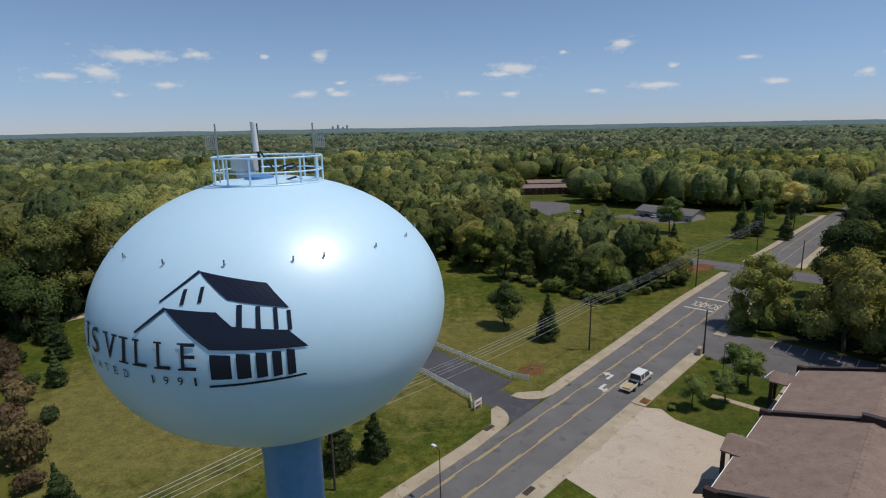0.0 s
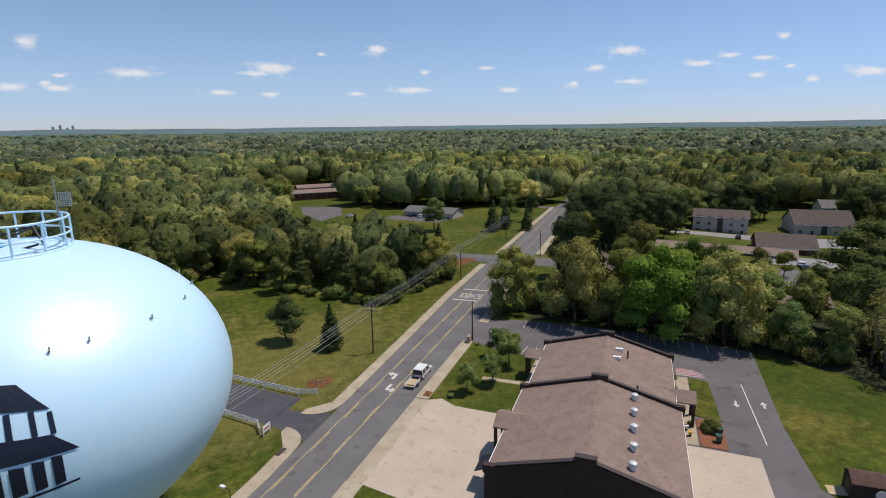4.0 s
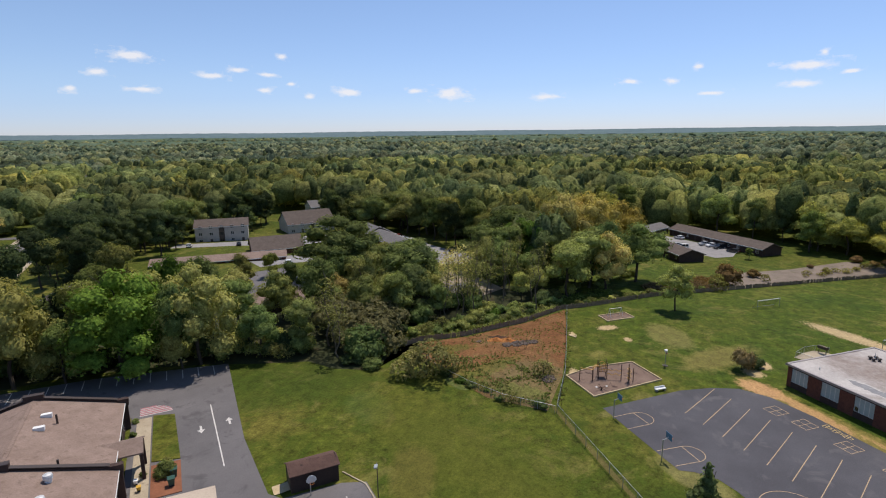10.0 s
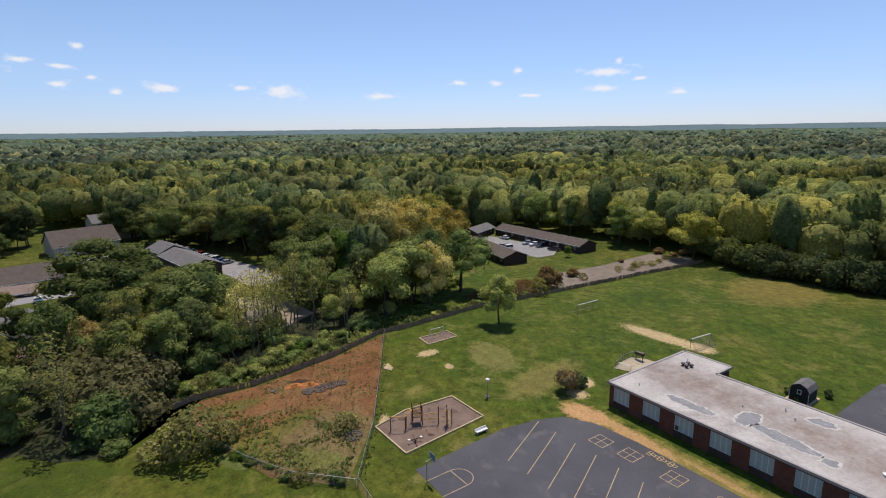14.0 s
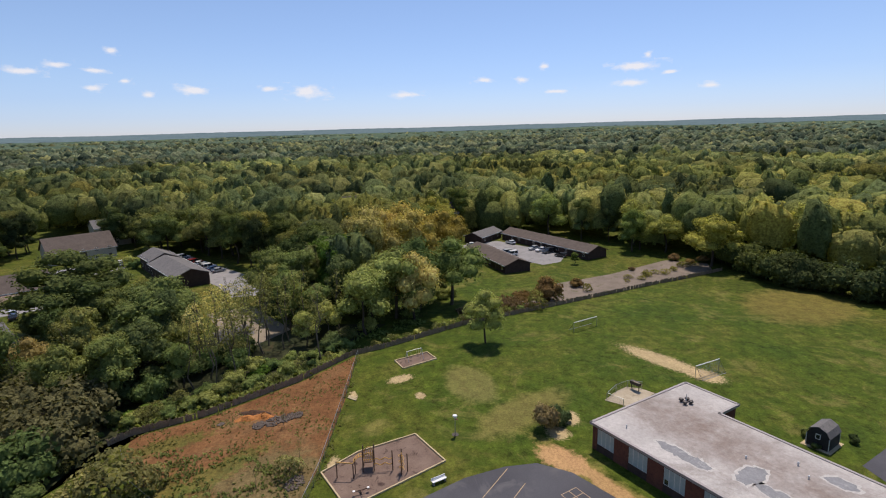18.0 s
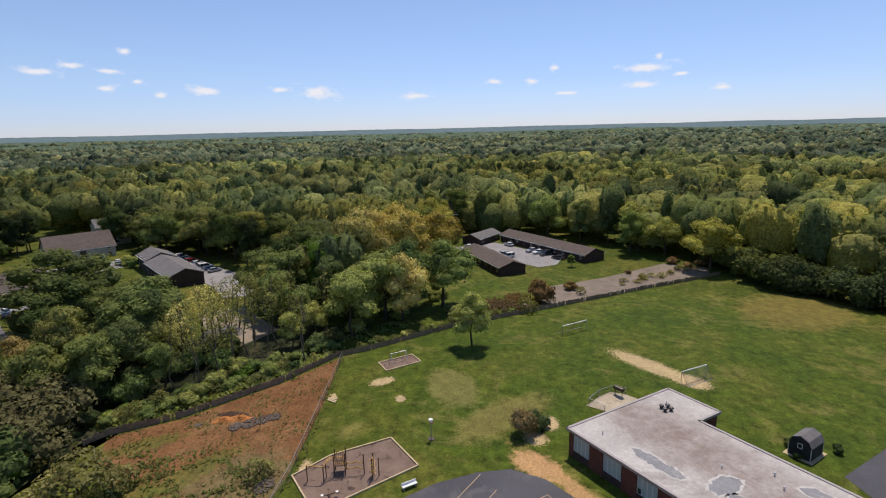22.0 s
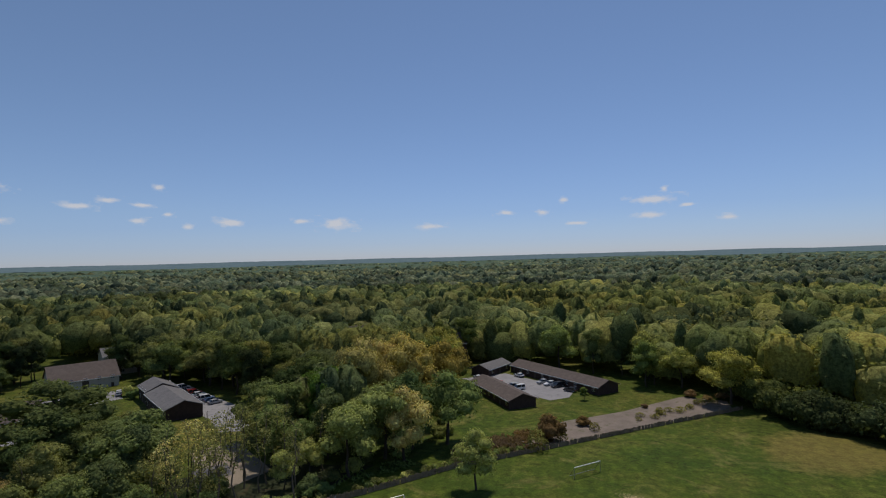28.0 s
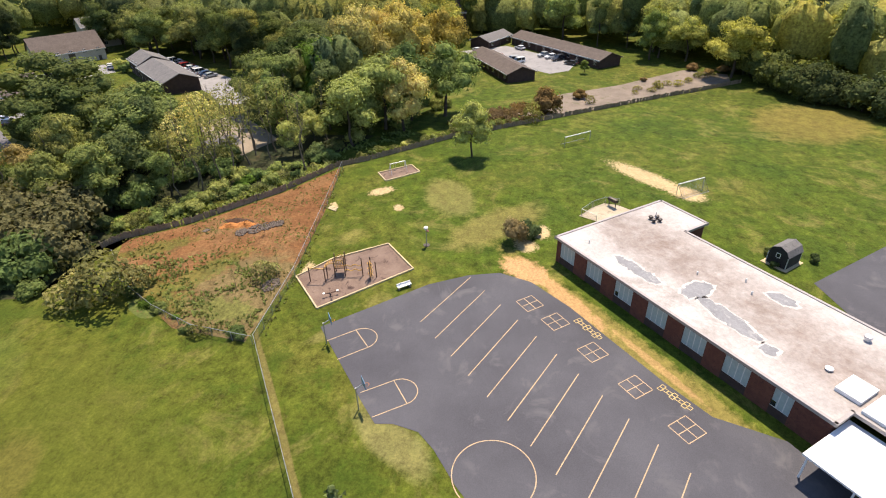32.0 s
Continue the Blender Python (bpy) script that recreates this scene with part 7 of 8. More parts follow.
M["mown"] = mown_material()
patch("mown_field", [(-44.5, 48), (-80, 94.5), (-91, 103.5), (-108, 90), (-118, 84), (-140, 52), (-95, 0)], 0.015, "mown", "striped mown field beside the hedge row", "field", soft=0.3)
patch("sandy_margin", [(-121, 83.5), (-109, 88.2), (-99, 96.5), (-89, 104), (-90, 106.5), (-101, 99.5), (-110, 91), (-122, 86.5)], 0.03, "sand", "pale sandy track at the wood's edge", "track", soft=0.5)
patch("sandy_margin", [(-88, 119), (-78, 128.5), (-66, 134), (-67, 137), (-80, 133), (-90, 123)], 0.03, "sand", "pale sandy track at the wood's edge", "track", soft=0.5)
patch("red_bank", [(68, 152), (77, 155.5), (82, 160), (78, 163), (69, 157)], 0.03, "clay", "red earth bank at the street corner", "soil", soft=0.6)

# ---- fences ----


def veil_material():
    m, t, b = nodes_of("woven_wire")
    b.inputs["Base Color"].default_value = (0.2, 0.2, 0.19, 1)
    b.inputs["Metallic"].default_value, b.inputs["Roughness"].default_value = 0.4, 0.55
    tr = t.nodes.new("ShaderNodeBsdfTransparent")
    mx = t.nodes.new("ShaderNodeMixShader")
    mx.inputs[0].default_value = 0.22
    link(t, tr.outputs[0], mx.inputs[1])
    link(t, b.outputs[0], mx.inputs[2])
    link(t, mx.outputs[0], t.nodes["Material Output"].inputs[0])
    return m


M["veil"] = veil_material()


def chain_fence(path, h, label):
    e = empty("chain_link_fence", Matrix(), label, "fence")
    pts = along(path, 3.0)
    up = Vector((0, 0, h))
    for p in pts:
        part("post", Geo().tube(p, p + up, 0.045, n=6), "galvanised", e)
    for a, b in zip(pts, pts[1:]):
        part("top_rail", Geo().tube(a + up * 0.98, b + up * 0.98, 0.03, n=5), "galvanised", e)
        part("wire_panel", Geo().add([a, b, b + up * 0.97, a + up * 0.97], [(0, 1, 2, 3)]), "veil", e)
    return e


def board_fence(path, h, label, near=0):
    """Ragged upright boards on two rails; the first panels board by board, the rest joined."""
    e = empty("wooden_fence", Matrix(), label, "fence")
    pts = along(path, 2.4)
    r = random.Random(2)
    wide = (pts[1] - pts[0]).length / 10 * 0.86
    boards = [Geo().prism([(-wide / 2, -0.015), (wide / 2, -0.015), (wide / 2, 0.015), (-wide / 2, 0.015)], 0, h + d).mesh("board", M["fence_wood"], False) for d in (-0.26, -0.14, -0.05, 0.0, 0.06, 0.12)]
    rest = Geo()
    for p in pts:
        part("post", Geo().box(p.x - 0.07, p.x + 0.07, p.y - 0.07, p.y + 0.07, p.z, p.z + h + 0.05), "fence_wood", e)
    for j, (a, b) in enumerate(zip(pts, pts[1:])):
        d = (b - a).normalized()
        side = Vector((-d.y, d.x, 0)) * 0.03
        for z in (0.3, h - 0.25):
            part("rail", Geo().bar(a + side + Vector((0, 0, z)), b + side + Vector((0, 0, z)), 0.05, 0.1), "fence_wood", e)
        turn = math.degrees(math.atan2(d.y, d.x))
        for k in range(10):
            if r.random() < 0.1:
                continue
            p = a.lerp(b, (k + 0.5) / 10)
            if j < near:
                part("board", boards[r.randrange(6)], None, e, at=pose(*p, 0, r.uniform(-3, 3), turn))
            else:
                z = Vector((0, 0, h + r.uniform(-0.26, 0.12)))
                w = d * wide / 2
                rest.slab([p - w, p - w + z, p + w + z, p + w], side)
    tagged(part("far_board", rest, "fence_wood", e), "joined grey boards of the fence's far end", kind="stuff")
    return e


chain_fence([(42, -30), (77.1, -7.0), (95.3, 5.1), (109.3, 5.8), (128, 8.2), (145.7, 10.6)], 1.6, "long galvanised chain-link fence round the school field")
chain_fence([(95.3, 5.4), (96.4, 13.7), (99.5, 21), (104, 28.5), (111, 35)], 1.3, "overgrown chain-link fence beside the clay lot")
board_fence([(113, 38.5), (115.8, 37.0), (122.0, 28.9), (134.7, 18.5), (146.9, 11.9), (150.2, 7.0), (164.4, -8.3), (178.3, -26.5), (192, -44), (206.2, -62.2), (221, -84)], 1.12, "long weathered grey board fence along the woods", 32)
for k, p in enumerate(along([(150.2, 8.0), (164.4, -7.0), (178.3, -25)], 2.6)):
    plant(("dry_bush", "bush", "dry_bush")[k % 3], p.x + rt.uniform(0.4, 1.8), p.y + rt.uniform(0.4, 1.8), rt.uniform(0.4, 0.75), rt.uniform(0.6, 1))
for k, p in enumerate(along([(96.6, 8.5), (97.0, 13.7), (100, 21), (104, 28.5)], 1.5)):
    if (k * 7) % 10 < 7:
        plant(("bush", "bright_bush", "dry_bush", "bush")[k % 4], p.x + rt.uniform(-0.8, 0.6), p.y + rt.uniform(-0.8, 0.8), rt.uniform(0.25, 0.75), rt.uniform(0.5, 0.9), "ragged shrub along the low wire fence")
for k, p in enumerate(along([(117, 38), (124, 30.5), (136, 21), (148, 14)], 2.1)):
    plant(("bush", "bush", "dry_bush")[k % 3], p.x + rt.uniform(0.2, 2.2), p.y + rt.uniform(0.4, 2.4), rt.uniform(0.5, 0.95), rt.uniform(0.6, 1))
for k, p in enumerate(along([(118, 41), (124, 34), (131, 28), (140, 22)], 2.6)):
    plant("bright_bush" if k % 4 else "bush", p.x + rt.uniform(0.3, 3.2), p.y + rt.uniform(0.6, 3.2), rt.uniform(0.7, 1.1), rt.uniform(0.35, 0.6), "low bright green creeper beside the board fence")
for k, p in enumerate(along([(205, -56), (214, -68), (226, -80)], 2.4)):
    plant("dry_bush", p.x + rt.uniform(1.5, 6), p.y + rt.uniform(1, 4), rt.uniform(0.5, 0.8), 0.7)


def rail_fence(path, label):
    e = empty("rail_fence", Matrix(), label, "fence", "white driveway fences")
    pts = along(path, 2.3)
    for p in pts:
        part("post", Geo().box(p.x - 0.08, p.x + 0.08, p.y - 0.08, p.y + 0.08, 0, 1.2), "white", e)
    for a, b in zip(pts, pts[1:]):
        for z in (0.45, 0.78, 1.08):
            part("rail", Geo().bar(a + Vector((0, 0, z)), b + Vector((0, 0, z)), 0.05, 0.16), "white", e)
    return e


rail_fence([(-24, 125), (-2.3, 100.6), (10.8, 86.2), (13.6, 85.0)], "white painted rail fence along the driveway")
rail_fence([(-30, 120), (-4.8, 89.2), (3.6, 78.8), (3.7, 76.4)], "white painted rail fence along the driveway")
e = empty("yard_sign", pose(4.6, 76.2, 0, 0, 0, 50), "small white sign with red marks beside the driveway", "sign")
part("panel", Geo().box(-0.9, 0.9, -0.04, 0.04, 0.5, 1.5), "white", e)
part("mark", Geo().box(-0.6, 0.6, -0.055, -0.041, 0.85, 1.15), "red_line", e)
for s in (-0.8, 0.8):
    part("post", Geo().box(s - 0.05, s + 0.05, -0.05, 0.05, 0, 1.55), "white", e)


# ---- poles and lines ----
def utility_pole(x, y, h, turn, arms=2, label="tall weathered wooden utility pole with crossarms"):
    e = empty("utility_pole", pose(x, y, float(height(x, y)), 0, 0, turn), label, "utility pole", "utility poles")
    part("pole", Geo().tube((0, 0, -0.3), (0, 0, h), 0.17, 0.11, 9), "wood_pole", e)
    for k in range(arms):
        z = h - 0.35 - 0.9 * k
        a = part("crossarm", Geo().box(-0.08, 0.08, -1.25, 1.25, z - 0.07, z + 0.07), "wood_pole", e)
        for yy in (-1.1, -0.45, 0.45, 1.1):
            part("insulator", Geo().tube((0, yy, z + 0.07), (0, yy, z + 0.3), 0.06, 0.04, 7), "pale_metal", a)
    return e


POLES = [(-54.0, 15.5), (-13.5, 57.3), (27.1, 97.8), (65.6, 138.4), (104.5, 179.5)]
for x, y in POLES:
    utility_pole(x, y, 10.1, ROAD_TURN)
M["wire"] = paint("aluminium_wire", (0.45, 0.45, 0.45), 0.5, 0.6)


def wires(a, b, za, zb, offs, sag):
    """Hanging conductors between two poles."""
    a, b = Vector((*a, 0)), Vector((*b, 0))
    d = (b - a).normalized()
    s = Vector((-d.y, d.x, 0))
    for o, dz in offs:
        g = Geo()
        n = 14
        pts = []
        for k in range(n + 1):
            t = k / n
            p = a.lerp(b, t) + s * o
            p.z = za + (zb - za) * t + dz - 4 * sag * t * (1 - t)
            pts.append(p)
        g.sweep(pts, 0.024)
        solid("power_line", g, "wire", Matrix(), "thin sagging power line between wooden poles", "cable", "power lines")


for a, b in zip(POLES, POLES[1:]):
    wires(a, b, 9.9, 9.9, ((-1.1, 0.15), (-0.4, 0.15), (0.45, 0.15), (1.1, 0.15), (0.0, -1.6)), 0.8)


def street_lamp(x, y, h, arm_turn, label, bulb="galvanised"):
    e = empty("street_lamp", pose(x, y, float(height(x, y)), 0, 0, arm_turn), label, "street lamp", "street lamps")
    part("pole", Geo().tube((0, 0, 0), (0, 0, h), 0.07, 0.045, 8), "brown_metal", e)
    part("base", Geo().tube((0, 0, 0), (0, 0, 0.25), 0.2, 0.16, 10), "galvanised", e)
    a = part("arm", Geo().bar((0, 0, h - 0.05), (0.9, 0, h + 0.1), 0.07), "brown_metal", e)
    part("head", Geo().box(0.6, 1.2, -0.17, 0.17, h + 0.03, h + 0.2), bulb, a)
    return e


street_lamp(63.3, 19.3, 8.3, 200, "tall dark lamp post beside the parking lot")
street_lamp(44.7, 82.6, 6.4, 45, "slim lamp post on the station lawn")
street_lamp(-1.0, 55.0, 6.6, 135, "slim lamp post beside the road", "white")
utility_pole(47.6, 95.2, 8.6, ROAD_TURN, 0, "plain wooden pole beside the parking lot entrance")
utility_pole(102.2, 152.6, 9.0, ROAD_TURN, 0, "plain wooden pole beside the road")
for u, v in ((101.4, -31.0), (100.6, -30.9)):
    solid("traffic_cabinet", Geo().box(-0.35, 0.35, -0.3, 0.3, 0, 1.3).box(-0.4, 0.4, -0.35, 0.35, 1.3, 1.36), "walk", pose(*uv(u, v), 0.14, 0, 0, ROAD_TURN), "pale utility cabinet on the sidewalk", "cabinet")
solid("manhole_cover", Geo().tube((0, 0, 0), (0, 0, 0.03), 0.35, n=16), "brown_metal", pose(*uv(74.5, -42.6), 0.02), "round iron manhole cover in the road", "manhole")
solid("kerb_ramp_mat", Geo().box(-0.9, 0.9, -0.6, 0.6, 0, 0.02), "clay", pose(*uv(77.2, -30.9), 0.14, 0, 0, ROAD_TURN), "reddish tactile mat on the kerb ramp", "paving")


# ---- vehicles ----
def car(name, m, colour, label, kind="sedan", group="parked cars"):
    """A road vehicle; local x is ahead."""
    e = empty(name, m, label, "car", group)
    L, W, Hh = {"sedan": (4.6, 1.8, 1.45), "suv": (5.0, 1.95, 1.85), "pickup": (4.9, 1.85, 1.75)}[kind]
    body = [(-L / 2, 0.35), (-L / 2 + 0.05, 0.85), (-L * 0.47, 0.98), (L * 0.2, 1.0), (L * 0.42, 0.9), (L / 2, 0.72), (L / 2, 0.35)]
    g = Geo().slab([(x, -W / 2, z) for x, z in body], (0, W, 0))
    bm = bmesh.new()
    me = g.mesh("body", CAR[colour])
    bm.from_mesh(me)
    bmesh.ops.bevel(bm, geom=[q for q in bm.edges if q.calc_length() > 0.2], offset=0.07, segments=2, affect="EDGES")
    bm.to_mesh(me)
    bm.free()
    b = part("body", me, None, e)
    if kind == "sedan":
        top = [(-L * 0.42, 0.97), (-L * 0.27, Hh), (L * 0.06, Hh), (L * 0.22, 0.99)]
    elif kind == "suv":
        top = [(-L * 0.485, 0.96), (-L * 0.45, Hh), (L * 0.08, Hh), (L * 0.23, 0.99)]
    else:
        top = [(-L * 0.485, 0.96), (-L * 0.47, Hh), (L * 0.1, Hh), (L * 0.24, 0.99)]
    k = 0.86
    v = [(x, s * W / 2 * (0.97 if z < 1.2 else k), z) for s in (-1, 1) for x, z in top]
    part("cabin_glass", Geo().add(v, [(3, 2, 1, 0), (4, 5, 6, 7), (0, 1, 5, 4), (1, 2, 6, 5), (2, 3, 7, 6), (3, 0, 4, 7)]), "glass", e)
    part("roof_panel", Geo().box(top[1][0] - 0.05, top[2][0] + 0.05, -W / 2 * k - 0.02, W / 2 * k + 0.02, Hh - 0.06, Hh + 0.03), CAR[colour], e)
    for x in (top[1][0] - 0.02, (top[1][0] + top[2][0]) / 2):
        part("pillar", Geo().bar((x, -W / 2 * 0.98, 0.97), (x, -W / 2 * k, Hh), 0.14, 0.05).bar((x, W / 2 * 0.98, 0.97), (x, W / 2 * k, Hh), 0.14, 0.05), CAR[colour], e)
    if kind == "pickup":
        part("canopy_side", Geo().box(-L * 0.49, -L * 0.14, -W / 2 * 0.99, W / 2 * 0.99, 0.97, 1.28), CAR[colour], e)
    for x in (-L * 0.31, L * 0.31):
        for s in (-1, 1):
            t = part("wheel", Geo().tube((x, s * (W / 2 - 0.2), 0.34), (x, s * (W / 2 + 0.02), 0.34), 0.34, n=14), "rubber", e)
            part("rim", Geo().tube((x, s * (W / 2 + 0.0), 0.34), (x, s * (W / 2 + 0.035), 0.34), 0.2, n=10), "pale_metal", t)
    for s in (-1, 1):
        part("headlight", Geo().box(L / 2 - 0.1, L / 2 + 0.02, s * W * 0.36 - 0.18, s * W * 0.36 + 0.18, 0.6, 0.76), "pale_metal", e)
        part("tail_light", Geo().box(-L / 2 - 0.02, -L / 2 + 0.06, s * W * 0.42 - 0.1, s * W * 0.42 + 0.1, 0.65, 0.9), CAR["red"], e)
    part("bumper", Geo().box(-L / 2 - 0.06, -L / 2 + 0.1, -W / 2 + 0.05, W / 2 - 0.05, 0.38, 0.58), "black", e)
    return e


px_, py_ = uv(84.0, -34.5)
car("suv", pose(px_, py_, 0.04, 0, 0, ROAD_TURN), "white", "white sport utility car on the road", "suv", "cars on the road")
px_, py_ = uv(79.3, -34.5)
e = empty("trailer", pose(px_, py_, 0.04, 0, 0, ROAD_TURN), "small open trailer with pale boards behind the white car", "trailer")
part("bed", Geo().box(-1.5, 1.4, -0.85, 0.85, 0.45, 0.58), "timber", e)
for y0 in (-0.87, 0.83):
    part("side_board", Geo().box(-1.5, 1.4, y0, y0 + 0.05, 0.55, 0.95), "white", e)
part("load", Geo().box(-1.2, 0.9, -0.6, 0.6, 0.58, 0.8), "timber", e)
part("tow_bar", Geo().bar((1.4, 0, 0.5), (2.3, 0, 0.5), 0.1), "black", e)
for s in (-1, 1):
    part("wheel", Geo().tube((0, s * 0.87, 0.32), (0, s * 1.05, 0.32), 0.32, n=12), "rubber", e)
car("pickup", pose(61.7, 26.9, 0.04, 0, 0, 92), "white", "white pickup with a canopy parked beside the trailer", "pickup")
e = empty("box_trailer", pose(60.0, 23.0, 0.04, 0, 0, 30), "white enclosed box trailer in the parking lot", "trailer")
part("box", Geo().box(-1.7, 1.7, -0.9, 0.9, 0.45, 2.15), "white", e)
part("rear_door", Geo().box(-1.74, -1.7, -0.8, 0.8, 0.5, 2.05), "galvanised", e, "grey rear door")
part("roof_seam", Geo().box(-1.72, 1.72, -0.92, 0.92, 2.15, 2.19), "pale_metal", e)
part("tow_bar", Geo().bar((1.7, 0, 0.5), (2.7, 0, 0.5), 0.1), "black", e)
for s in (-1, 1):
    part("wheel", Geo().tube((-0.2, s * 0.8, 0.34), (-0.2, s * 1.04, 0.34), 0.34, n=12), "rubber", e)
for x, y, c, t, k in ((262, -19.5, "white", 40, "sedan"), (251.5, -10.5, "red", 120, "sedan"), (248.5, -12.5, "red", 120, "sedan"), (241.5, -19.5, "white", 120, "suv"), (243.5, -17.5, "silver", 120, "suv"), (248.8, -30.5, "white", 130, "sedan"),
                      (246, -33.0, "black", 130, "suv"), (251.5, -28.0, "silver", 130, "sedan"), (240.0, -37.0, "black", 60, "sedan"), (258, -4, "white", 30, "sedan")):
    car("car", pose(x, y, -1.96, 0, 0, t), c, c + " car parked in the pale lot", k)
for k in range(9):
    c = ("white", "silver", "white", "red", "white", "silver", "white", "blue", "silver")[k]
    car("car", pose(236.5 - 2.35 * k, 103.0 - 3.05 * k, -1.96, 0, 0, -35), c, c + " car parked beside the dark apartments", "sedan" if k % 3 else "suv")
car("car", pose(207, 62, -1.96, 0, 0, 20), "black", "black car parked in the pale lot", "suv")
for x, y, c in ((228, 122.5, "white"), (225.5, 120.5, "silver"), (167, 106, "white"), (164, 103, "black"), (192, 148, "black"), (181, 163, "white")):
    car("car", pose(x, y, float(height(x, y)) + 0.04, 0, 0, 40), c, c + " car parked before the apartments", "sedan")
for x, y, c in ((97, 250, "white"), (100, 247, "silver"), (103, 244, "black"), (94, 254, "black"), (66, 268, "white")):
    car("car", pose(x, y, 0.04, 0, 0, 30), c, c + " car parked beside the low hall", "sedan")
patch("hall_lot", [(88, 262), (108, 238), (98, 232), (78, 256)], 0.03, "asphalt", "grey parking lot beside the low hall", "parking lot")
px_, py_ = uv(262, -34.5)
car("car", pose(px_, py_, 0.04, 0, 0, ROAD_TURN), "black", "black car far down the road", "sedan", "cars on the road")


# ---- station yard ----
def storage_shed():
    e = empty("storage_shed", pose(*uv(69.7, 28.5), 0, 0, 0, ROAD_TURN), "dark brown wooden storage shed with a shingle roof", "shed")
    part("wall", Geo().box(-1.5, 1.5, -2.95, 2.95, 0, 2.35), "shed_wood", e)
    for yy in (-2.95, 2.85):
        part("gable", Geo().slab([(-1.5, yy, 2.34), (1.5, yy, 2.34), (0.0, yy, 3.05)], (0, 0.1, 0)), "shed_wood", e)
    for s in (-1, 1):
        part("roof", Geo().slab([(s * 1.72, -3.12, 2.25), (s * 1.72, 3.12, 2.25), (0, 3.12, 3.15), (0, -3.12, 2.85)], (0, 0, 0.1)), "shed_roof", e)
    part("door", Geo().box(-0.8, 0.8, 2.95, 2.956, 0.1, 2.1), "brown_metal", e)
    part("ramp", Geo().slab([(-0.9, 2.95, 0.18), (0.9, 2.95, 0.18), (0.9, 4.9, 0.02), (-0.9, 4.9, 0.02)], (0, 0, 0.05)), "timber", e, "pale plank ramp")
    return e


storage_shed()


def hoop(x, y, turn, board, label, h=3.05):
    e = empty("basketball_hoop", pose(x, y, 0, 0, 0, turn), label, "basketball hoop", "basketball hoops")
    part("pole", Geo().tube((0, 0, -0.2), (0, 0, h), 0.07, n=8), "galvanised", e)
    part("arm", Geo().bar((0, 0, h - 0.1), (0.85, 0, h + 0.25), 0.08), "galvanised", e)
    b = part("backboard", Geo().box(0.82, 0.87, -0.62, 0.62, h - 0.1, h + 0.8), board, e)
    part("target", Geo().box(0.872, 0.88, -0.3, 0.3, h + 0.1, h + 0.15).box(0.872, 0.88, -0.3, 0.3, h + 0.5, h + 0.55), "white", b)
    g = Geo().ring(0.23, h, 0.02, 16, 5)
    g.v = [(p[0] + 1.15, p[1], p[2]) for p in g.v]
    part("rim", g, "orange", e)
    return e


HT = math.degrees(math.atan2(-0.83, 0.55))
hoop(96.6, -3.2, HT, "blue_board", "steel basketball hoop with a blue backboard")
hoop(87.4, -9.8, HT, "blue_board", "steel basketball hoop with a blue backboard")
fan = hoop(*uv(66.9, 27.6), ROAD_TURN + 180, "pale_metal", "basketball hoop with a pale fan backboard beside the shed", 2.3)
for o in list(fan.children_recursive):
    if o.name.startswith(("backboard", "target")):
        bpy.data.objects.remove(o)
part("fan_backboard", Geo().slab([(0.82, 0.62 * math.cos(math.pi * k / 10), 2.45 + 0.72 * math.sin(math.pi * k / 10)) for k in range(11)] + [(0.82, -0.35, 2.2), (0.82, 0.35, 2.2)], (0.05, 0, 0)), "pale_metal", fan, "pale fan-shaped backboard")
for k in range(4):
    a, b = Vector((61.9 + 0.35 * k, 16.6 - 0.3 * k, 0.16)), Vector((59.4 + 0.35 * k, 13.2 - 0.3 * k, 0.16))
    solid("parking_beam", Geo().bar(a, b, 0.2, 0.26), "yellow", Matrix(), "yellow painted beam lying on the asphalt", "beam", "yellow beams")
for u, v, c, n in ((76.6, 12.6, "green_bin", "dark green wheeled bin"), (78.6, 12.9, "green_bin", "dark green wheeled bin"), (77.2, 9.0, "yellow", "yellow mop bucket"), (78.8, 8.6, "white", "white bin")):
    e = empty("wheelie_bin", pose(*uv(u, v), 0.12, 0, 0, ROAD_TURN), n + " beside the station wall", "bin")
    s = 1.0 if c == "green_bin" else 0.6
    part("bin_body", Geo().add([(-0.3 * s, -0.3 * s, 0.05), (0.3 * s, -0.3 * s, 0.05), (0.3 * s, 0.3 * s, 0.05), (-0.3 * s, 0.3 * s, 0.05), (-0.4 * s, -0.4 * s, 1.0 * s), (0.4 * s, -0.4 * s, 1.0 * s), (0.4 * s, 0.4 * s, 1.0 * s), (-0.4 * s, 0.4 * s, 1.0 * s)],
                               [(3, 2, 1, 0), (4, 5, 6, 7), (0, 1, 5, 4), (1, 2, 6, 5), (2, 3, 7, 6), (3, 0, 4, 7)]), c, e)
    part("lid", Geo().box(-0.44 * s, 0.46 * s, -0.44 * s, 0.44 * s, 1.0 * s, 1.08 * s), "green_bin" if c == "green_bin" else c, e)
    part("wheel", Geo().tube((-0.3 * s, -0.3 * s, 0.1), (-0.3 * s, 0.3 * s, 0.1), 0.1, n=8), "rubber", e)
for u, v, s in ((80.5, 9.3, 0.25), (88, 7.7, 0.25), (92, 7.7, 0.28), (96, 7.8, 0.3), (82, 12, 0.4), (75.5, -17.2, 0.3), (100, -29, 0.25), (96, -17.5, 0.4), (77.5, -27, 0.32)):
    plant("bush", *uv(u, v), s, 0.9, "small clipped shrub beside the station")


